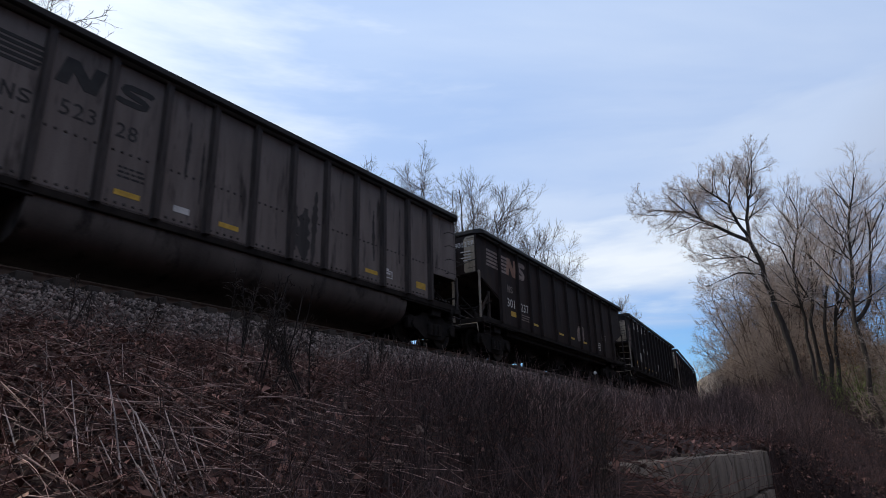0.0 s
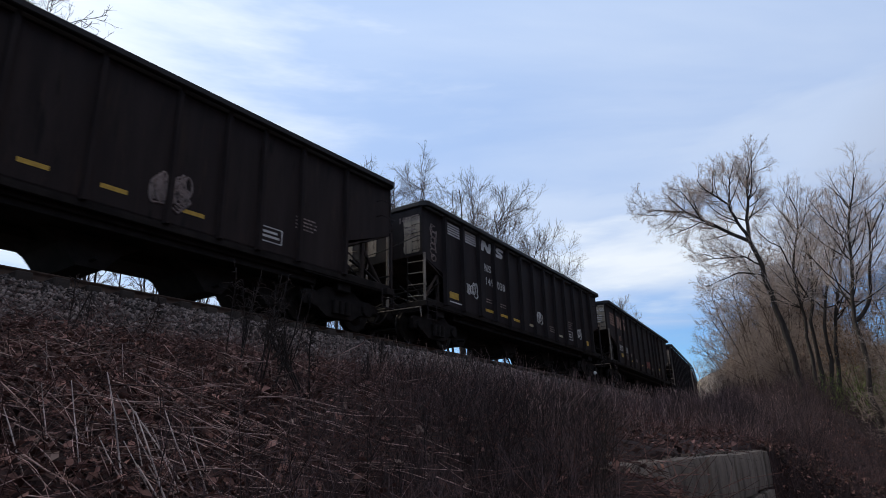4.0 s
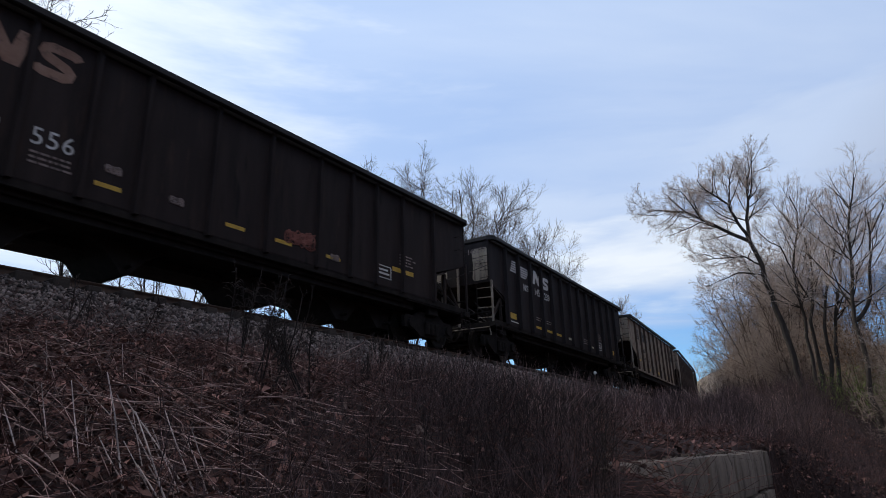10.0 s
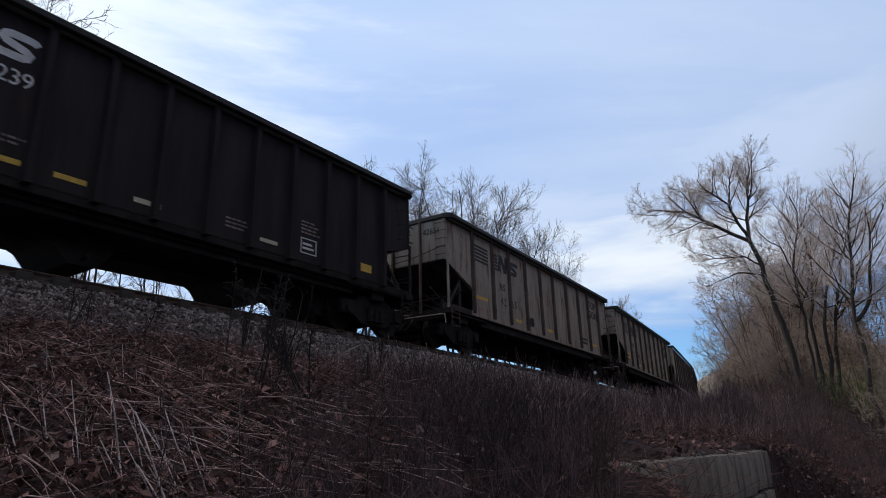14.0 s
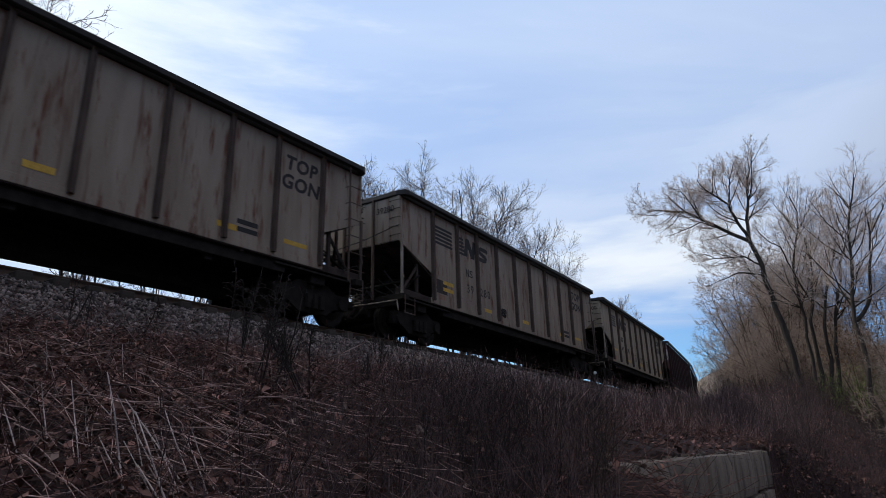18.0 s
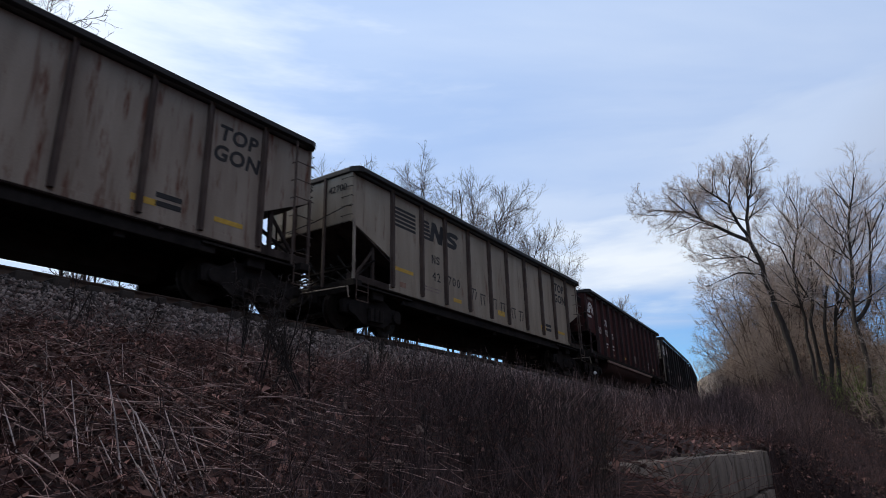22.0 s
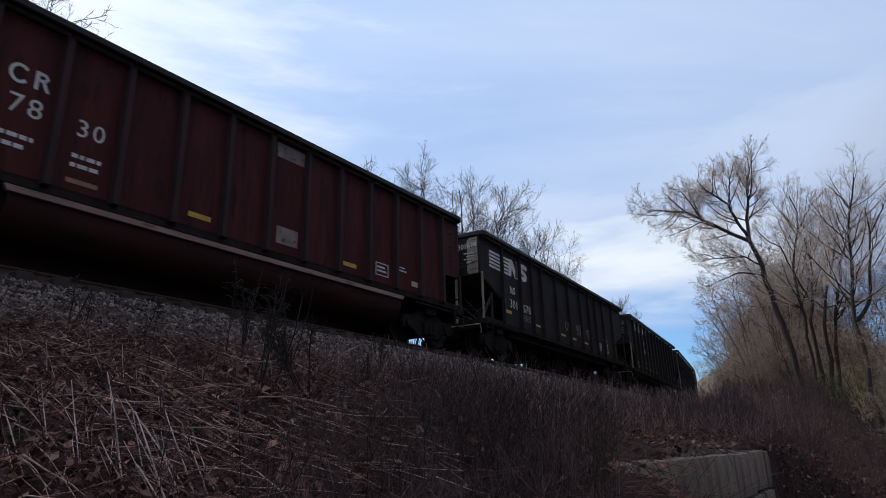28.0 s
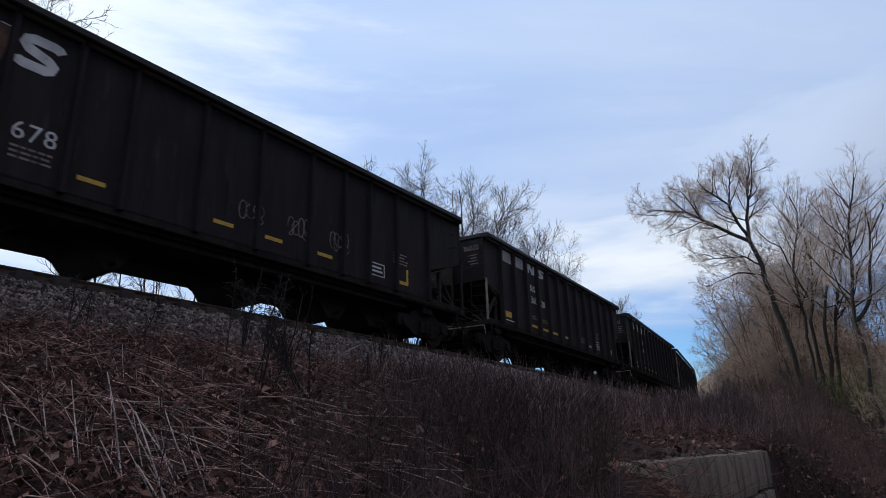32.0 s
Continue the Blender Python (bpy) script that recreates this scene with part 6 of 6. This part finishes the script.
def make_undergrowth():
    rng = np.random.default_rng(17)
    # flattened stalks on the slope before the camera, combed down the bank
    sets = []
    n = 620
    s, v = rng.uniform(-9, 2.5, n), 3.7 + 7.0 * rng.random(n)
    ok = leftward(rng, s, v, -0.18)
    s, v = s[ok], v[ok]
    n = len(s)
    sets.append(stalks(rng, s, v, rng.uniform(0.35, 1.2, n), rng.normal(86, 26, n), rng.normal(-17, 9, n), 4, 0.08, rng.uniform(0.0022, 0.0046, n), -0.03, rng.uniform(0.03, 0.22, n)))
    for c in range(42):
        q = 13
        s0, v0, a0 = rng.uniform(-7.5, 0.5), rng.uniform(4.8, 10.4), rng.normal(86, 20)
        if not leftward(rng, np.array([s0]), np.array([v0]), -0.18)[0]:
            continue
        s, v = s0 + rng.normal(0, 0.22, q), v0 + rng.normal(0, 0.16, q)
        sets.append(stalks(rng, s, v, rng.uniform(0.6, 1.4, q), rng.normal(a0, 8, q), rng.normal(-19, 5, q), 4, 0.05, rng.uniform(0.0024, 0.005, q), -0.03, rng.uniform(0.06, 0.26, q)))
    # thick stems laid over in swathes
    for s0, v0, a0, q in ((-5.2, 6.4, 74, 12), (-4.6, 7.2, 62, 12), (-4.2, 8.0, 56, 14), (-3.8, 7.4, 52, 12), (-3.6, 8.6, 50, 12), (-3.4, 8.2, 60, 10), (-3.0, 7.6, 48, 10), (-5.6, 5.4, 76, 10), (-4.9, 5.2, 70, 10), (-4.4, 6.2, 60, 10), (-3.4, 6.8, 56, 8), (-4.0, 8.8, 60, 12)):
        s, v = s0 + rng.normal(0, 0.40, q), v0 + rng.normal(0, 0.28, q)
        sets.append(stalks(rng, s, v, rng.uniform(0.5, 1.15, q), rng.normal(a0, 16, q), rng.normal(-9, 8, q), 4, 0.09, rng.uniform(0.0036, 0.0066, q), -0.035, rng.uniform(0.05, 0.22, q)))
    # some arch out of the brush lower down
    n = 45
    s, v = rng.uniform(-5.4, -2.9, n), rng.uniform(7.2, 9.4, n)
    ok = leftward(rng, s, v, -0.3)
    s, v = s[ok], v[ok]
    n = len(s)
    sets.append(stalks(rng, s, v, rng.uniform(0.5, 1.2, n), rng.normal(84, 16, n), rng.normal(-8, 10, n), 4, 0.05, rng.uniform(0.002, 0.0034, n), -0.12, rng.uniform(0.10, 0.30, n)))
    # short broken pieces, many of them leaning back up the bank
    n = 3000
    s, v = rng.uniform(-9, 4, n), 3.7 + 7.0 * rng.random(n)
    ok = leftward(rng, s, v, -0.16)
    s, v = s[ok], v[ok]
    n = len(s)
    sets.append(stalks(rng, s, v, rng.uniform(0.15, 0.5, n), rng.uniform(0, 360, n), rng.normal(14, 20, n), 3, 0.12, rng.uniform(0.0016, 0.0036, n), -0.04, rng.uniform(0.0, 0.14, n)))
    n = 620
    s, v = rng.uniform(-9, -2.5, n), 4.2 + 6.4 * rng.random(n)
    ok = leftward(rng, s, v, -0.30)
    s, v = s[ok], v[ok]
    n = len(s)
    sets.append(stalks(rng, s, v, rng.uniform(0.25, 0.6, n), rng.normal(238, 34, n), rng.normal(46, 14, n), 3, 0.08, rng.uniform(0.0022, 0.0040, n)))
    x, y = rng.uniform(-2.35, -1.35, 17), rng.uniform(3.45, 4.15, 17)
    s, v = to_sv(x, y)
    pale = stalks(rng, s, v, rng.uniform(0.34, 0.72, 17), rng.normal(236, 9, 17), rng.normal(64, 6, 17), 3, 0.04, rng.uniform(0.0044, 0.0066, 17), 0.0)
    x, y = rng.uniform(-3.4, -1.6, 22), rng.uniform(3.7, 5.6, 22)
    s, v = to_sv(x, y)
    pale2 = stalks(rng, s, v, rng.uniform(0.3, 0.6, 22), rng.normal(232, 50, 22), rng.normal(48, 14, 22), 3, 0.08, rng.uniform(0.0032, 0.0046, 22), 0.0)
    ob = link("pale_stalks", as_tubes("pale_stalks", [pale, pale2], 5), M_PALE)
    tagged(ob, "pale broken upright weed stalks", "dead grass", kind="stuff")
    ob = link("dead_grass", as_tubes("dead_grass", [q for q in sets if q[0].shape[1] == 5], 3), M_STALK)
    tagged(ob, "flattened pale dead weed stalks on the embankment slope", "dead grass", kind="stuff")
    ob = link("dry_stubble", as_tubes("dry_stubble", [q for q in sets if q[0].shape[1] == 4], 3), M_STALK)
    tagged(ob, "short broken stalks and stubble on the slope", "dead grass", kind="stuff")
    # fallen leaves
    n = 36000
    s, v = np.where(rng.random(n) < 0.6, rng.uniform(-8.5, -1, n), rng.uniform(-2, 10, n)), 3.9 + 6.7 * rng.random(n)
    x, y = sv(s, v)
    ok = (x / np.maximum(y, 0.5) < -0.16 + rng.normal(0, 0.06, n)) | ((s > 0.2) & ((v < 7.6) | (rng.random(n) < 0.35))) | (rng.random(n) < 0.10)
    s, v = s[ok], v[ok]
    s = np.concatenate([s, rng.uniform(5.3, 8.5, 2600), rng.uniform(6, 14, 2600)])
    v = np.concatenate([v, rng.uniform(9.3, 13, 2600), rng.uniform(9.2, 14, 2600)])
    n = len(s)
    x, y = sv(s, v)
    P = np.stack([x, y, height(s, v, x, y) + rng.uniform(0.005, 0.14, n)], -1)
    ob = link("leaf_litter", leaves("leaf_litter", P, rng, 0.035, 0.115, 0.7), M_LEAF)
    tagged(ob, "curled brown fallen leaves among the stalks", "leaves", kind="stuff")
    n = 420
    s, v = rng.uniform(-7, -1, n), 4.2 + 6.0 * rng.random(n)
    x, y = sv(s, v)
    P = np.stack([x, y, height(s, v, x, y) + rng.uniform(0.04, 0.16, n)], -1)
    ob = link("pale_leaves", leaves("pale_leaves", P, rng, 0.06, 0.13, 0.5), M_PALELEAF)
    tagged(ob, "large pale dry leaves caught among the stalks", "leaves", kind="stuff")
    # dark tangle close to the soil
    n = 7000
    s, v = rng.uniform(-9, 6, n), 3.8 + 6.6 * rng.random(n)
    s = np.concatenate([s, rng.uniform(-9, -1, 7000), rng.uniform(4.6, 14, 3500)])
    v = np.concatenate([v, 3.8 + 7.0 * rng.random(7000), rng.uniform(9.2, 14, 3500)])
    n = len(s)
    ob = link("tangle", as_tubes("tangle", [stalks(rng, s, v, rng.uniform(0.2, 0.7, n), rng.uniform(0, 360, n), rng.normal(16, 18, n), 2, 0.20, rng.uniform(0.0016, 0.0036, n), -0.06, rng.uniform(0, 0.16, n))], 3), M_TANGLE)
    tagged(ob, "dark matted tangle of dead stems on the soil", "dead stems", kind="stuff")
    # thin standing brush along the embankment
    sets = []
    for s0, s1, n, h0, h1, r in ((-9, -1, 500, 0.2, 0.5, 0.0022), (-7, 6, 7500, 0.25, 0.85, 0.0026), (-6.5, -1, 5000, 0.2, 0.55, 0.0022), (5, 16, 5500, 0.4, 1.05, 0.0036), (14, 34, 4200, 0.5, 1.25, 0.0055), (32, 75, 1900, 0.7, 1.6, 0.011)):
        s = rng.uniform(s0, s1, n)
        v = 3.6 + 6.6 * rng.random(n)
        x, y = sv(s, v)
        keep = (rng.random(n) < mixr(v, 5.4, 8.2)) & ~((v > 8.4) & (s > -1.5) & (s < 6.0)) & ~leftward(rng, s, v, -0.2) & ~((x > 0.245 * y) & (y < 9.0))
        s, v = s[keep], v[keep]
        n = len(s)
        x, y = sv(s, v)
        lush = 0.5 + 0.75 * np.clip(0.5 + 0.6 * wave(x, y, 0.7, 4.0), 0, 1)
        lush = lush * (0.38 + 0.62 * mixr(v, 4.8, 7.6))
        sets.append(stalks(rng, s, v, rng.uniform(h0, h1, n) * lush, rng.uniform(0, 360, n), rng.normal(72, 13, n), 3, 0.07, np.full(n, r) * rng.uniform(0.7, 1.3, n), 0.0))
    kids = [sprout(rng, P, R, 3 if i < 4 else 2, 0.42, 36, 1, 0.08, 0.12, (0.3, 1.0), 0.6, 0.0014) for i, (P, R) in enumerate(sets)]
    ob = link("dry_brush", as_tubes("dry_brush", sets + kids, 3), M_BRUSH)
    tagged(ob, "dense dark leafless weed brush along the embankment", "brush", kind="stuff")
    # dark stems added within a wedge of bearings to darken the shaded low bank
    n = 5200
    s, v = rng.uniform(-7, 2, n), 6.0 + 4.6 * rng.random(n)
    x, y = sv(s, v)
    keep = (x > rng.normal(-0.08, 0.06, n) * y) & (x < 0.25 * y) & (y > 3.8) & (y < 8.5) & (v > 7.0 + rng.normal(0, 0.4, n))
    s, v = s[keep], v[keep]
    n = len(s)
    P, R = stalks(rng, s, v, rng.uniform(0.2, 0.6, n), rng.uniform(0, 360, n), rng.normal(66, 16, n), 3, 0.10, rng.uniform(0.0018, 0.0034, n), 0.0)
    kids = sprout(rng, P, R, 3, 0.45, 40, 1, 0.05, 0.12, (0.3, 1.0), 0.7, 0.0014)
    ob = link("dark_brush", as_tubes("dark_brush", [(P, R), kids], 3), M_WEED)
    tagged(ob, "dark dead brush that deepens the shade low on the bank", "brush", kind="stuff")
    # paler stems among them
    n = 3600
    s, v = rng.uniform(-5.5, 24, n), 4.6 + 4.8 * rng.random(n)
    keep = ~leftward(rng, s, v, -0.2) & ~((v > 8.4) & (s > -1.5) & (s < 6.0)) & ~((v > 7.4) & (s < -1.0))
    s, v = s[keep], v[keep]
    n = len(s)
    ob = link("pale_brush", as_tubes("pale_brush", [stalks(rng, s, v, rng.uniform(0.25, 0.75, n), rng.uniform(0, 360, n), rng.normal(74, 12, n), 3, 0.08, 0.0018 + 0.00014 * np.maximum(s, 0), 0.0)], 3), M_STALK)
    tagged(ob, "thin pale dead stems standing among the brush", "dead grass", kind="stuff")
    # beyond the wall and on the bank towards the trees
    sets = []
    for s0, s1, v0, v1, n, h0, h1, r in ((5.6, 11, 9.3, 13, 2400, 0.12, 0.5, 0.0026), (6.2, 16, 9.2, 13.5, 2400, 0.25, 0.9, 0.003), (15, 34, 9.0, 15, 2400, 0.5, 1.4, 0.0048), (30, 80, 9, 18, 1600, 0.7, 1.8, 0.009)):
        s, v = rng.uniform(s0, s1, n), rng.uniform(v0, v1, n)
        sets.append(stalks(rng, s, v, rng.uniform(h0, h1, n), rng.uniform(0, 360, n), rng.normal(66, 16, n), 3, 0.1, np.full(n, r) * rng.uniform(0.7, 1.3, n), 0.0))
    kids = [sprout(rng, P, R, 2, 0.42, 40, 1, 0.05, 0.14, (0.2, 1.0), 0.6, 0.0014) for P, R in sets]
    ob = link("bank_brush", as_tubes("bank_brush", sets + kids, 3), M_BRUSH)
    tagged(ob, "tangled brown brush on the bank below the trees", "brush", kind="stuff")
    # tawny grass tufts
    sets = []
    for c in range(46):
        s0, v0 = rng.uniform(3, 34), rng.uniform(4.2, 9.2)
        q = 20
        a = rng.uniform(0, 360, q)
        sets.append(stalks(rng, np.full(q, s0) + rng.normal(0, 0.09, q), np.full(q, v0) + rng.normal(0, 0.09, q), rng.uniform(0.22, 0.6, q), a, rng.normal(70, 14, q), 4, 0.05, np.full(q, 0.0026 + 0.00012 * s0), -0.07))
    for s0, v0, ln in ((-1.2, 8.7, 0.55), (-0.9, 8.5, 0.6), (-0.6, 8.3, 0.5), (0.4, 8.2, 0.45), (1.6, 8.5, 0.4), (2.6, 8.3, 0.5), (3.4, 8.0, 0.45), (5.0, 8.4, 0.5), (6.2, 8.0, 0.5), (7.4, 9.0, 0.45), (9.5, 9.5, 0.6), (11.5, 10.0, 0.6)):
        q = 34
        sets.append(stalks(rng, s0 + rng.normal(0, 0.13, q), v0 + rng.normal(0, 0.13, q), ln * rng.uniform(0.5, 1.1, q), rng.uniform(0, 360, q), rng.normal(70, 15, q), 4, 0.06, np.full(q, 0.0022 + 0.00010 * max(s0, 0)), -0.06))
    ob = link("grass_tufts", as_tubes("grass_tufts", sets, 3), M_STALK)
    tagged(ob, "tawny tufts of dead grass among the brush", "dead grass", kind="stuff")


make_undergrowth()


def make_weeds():
    """Single tall dried weeds that stand out before the ballast, some hung with dark seed heads."""
    spots = ((-3.5, 4.2, 0.95, 1, 4, 1), (-3.45, 4.3, 0.7, 2, 10, 0), (-2.5, 4.0, 0.66, 2, 6, 1), (-2.3, 5.5, 1.25, 4, 5, 1), (-2.7, 6.4, 1.25, 4, 5, 1), (-2.65, 6.6, 1.15, 3, 8, 0), (-2.4, 6.7, 0.72, 4, -22, 1), (-2.6, 7.1, 0.80, 4, -26, 1),
             (-1.6, 6.9, 0.45, 4, 8, 0), (-0.5, 6.8, 0.45, 4, 6, 0), (0.2, 5.4, 0.7, 4, 6, 0), (1.2, 4.6, 0.75, 4, 5, 0), (4.4, 4.4, 0.7, 4, 0, 0), (7.5, 4.6, 0.8, 4, 0, 0), (11.0, 4.4, 0.9, 4, 0, 0))
    for i, (s, v, h, n, lean, heads) in enumerate(spots):
        rng = np.random.default_rng(200 + i)
        P, R = stalks(rng, s + rng.normal(0, 0.07, n), v + rng.normal(0, 0.07, n), h * rng.uniform(0.75, 1.05, n), rng.normal(180 if lean < 0 else 0, 45, n), rng.normal(84 - abs(lean), 5, n), 5, 0.05, rng.uniform(0.006, 0.010, n), 0.0)
        w = tagged(new("dried_weed"), "tall dark dried weed with hanging seed heads" if heads else "tall dark dried weed with thin upright twigs", "weed", group="dried weeds on the embankment")
        for q in range(n):
            one = P[q:q + 1], R[q:q + 1]
            st = link("stem", sweep("stem", *one, 5), M_WEED, w)
            k1 = sprout(rng, *one, 9, 0.26, 32, 3, 0.12, 0.10, (0.25, 1.0), 0.5, 0.0034)
            k2 = sprout(rng, *k1, 4, 0.42, 38, 2, 0.08, 0.12, (0.3, 1.0), 0.7, 0.0026)
            tagged(link("twigwork", as_tubes("twigwork", [k1, k2], 3), M_WEED, st), kind="stuff")
            if heads:
                # drooping heads: short thick sprays bent over
                k3 = sprout(rng, *one, 12, 0.20, 40, 4, -0.45, 0.10, (0.45, 1.0), 0.9, 0.0060)
                Q = k3[0][:, 1:].reshape(-1, 3)
                Q = Q + rng.normal(0, 0.008, Q.shape)
                tagged(link("seed_head", as_tubes("seed_head", [k3], 4), M_WEED, st), kind="stuff")
                tagged(link("husk_rest", leaves("husk_rest", Q, rng, 0.012, 0.03, 1.0), M_WEED, st), kind="stuff")


make_weeds()


def make_far_woods():
    """Wooded hillside beyond the curve: many bare trees as one."""
    rng = np.random.default_rng(50)
    n = 125
    az = np.radians(rng.uniform(14, 40, n))
    D = rng.uniform(105, 210, n)
    x, y = np.sin(az) * D, np.cos(az) * D
    s, v = to_sv(x, y)
    keep = (v > 7) | (v < -8)
    x, y = x[keep], y[keep]
    n = len(x)
    h = rng.uniform(9, 14, n)
    z = ground_z(x, y)
    P = np.empty((n, 7, 3))
    for j in range(7):
        f = j / 6
        P[:, j] = np.stack([x + rng.normal(0, 0.25, n) * f, y + rng.normal(0, 0.25, n) * f, z - 0.3 + h * f], -1)
    R = 0.16 * np.linspace(1, 0.25, 7)[None] * np.ones((n, 1))
    l1 = sprout(rng, P, R, 14, 0.34, 42, 3, 0.12, 0.12, (0.2, 1), 0.5, 0.04)
    l2 = sprout(rng, *l1, 7, 0.5, 40, 2, 0.08, 0.14, (0.2, 1), 0.6, 0.022)
    # the woods' sunlit look comes from the pale willow twig colour
    ob = link("far_woods", as_tubes("far_woods", [(P, R), l1, l2], 3), M_SUNBUD)
    tagged(ob, "sunlit bare woods on the hillside beyond the curve", "woods", kind="stuff")


make_far_woods()


def make_hill():
    """A wooded hillside beyond the curve."""
    az = np.radians(np.arange(6, 66, 0.5))
    rad = np.linspace(115, 420, 40)
    A, R = np.meshgrid(az, rad)
    x, y = (np.sin(A) * R).ravel(), (np.cos(A) * R).ravel()
    lift = mixr(np.degrees(A), 13, 26).ravel() * (1 - 0.5 * mixr(np.degrees(A), 45, 66).ravel())
    r = R.ravel()
    z = ground_z(x, y) - 1.0 + lift * (30 * mixr(r, 115, 300) + 1.2 * wave(x, y, 0.09) + 0.9 * wave(x, y, 0.31, 2.0) * mixr(r, 115, 150))
    n, k = len(az), len(rad)
    i = np.arange(k - 1)[:, None] * n + np.arange(n - 1)[None]
    F = np.stack([i, i + n, i + n + 1, i + 1], -1).reshape(-1, 4)
    ob = link("backdrop_hill", raw("backdrop_hill", np.stack([x, y, z], -1), F), M_HILL)
    ob.data.polygons.foreach_set("use_smooth", [True] * len(ob.data.polygons))
    tagged(ob, "distant sunlit brown wooded hillside", "hill", kind="structure")


make_hill()


def make_marker():
    x, y = sv(17.5, 2.3)
    z = float(ground_z(x, y)[0])
    m = tagged(new("trackside_marker"), "small white-topped stake beside the track", "marker")
    m.location = (x, y, z)
    part("stake", boxed(-0.025, 0.025, -0.02, 0.02, -0.2, 0.62, 0.004), M_TIE, m)
    bm = bmesh.new()
    bmesh.ops.create_uvsphere(bm, u_segments=10, v_segments=6, radius=0.075, matrix=Matrix.Translation((0, 0, 0.66)) @ Matrix.Diagonal((1, 1, 0.9, 1)))
    part("head", bm, M_WHITE, m)


make_marker()


def motions():
    """The train rolls along the track; the wheels turn with it."""
    for car, s0 in TRAIN:
        walk(car, [(t, wagon_pose(s0 - travelled(t))) for t in np.linspace(0, 32, 65)])
    for w, u in SPINNERS:
        rows = []
        for k in range(321):
            t = k * 0.1
            rows.append((t, pose(u, 0, 0.457) @ Matrix.Rotation(-travelled(t) / 0.457, 4, "Y")))
        walk(w, rows)


motions()
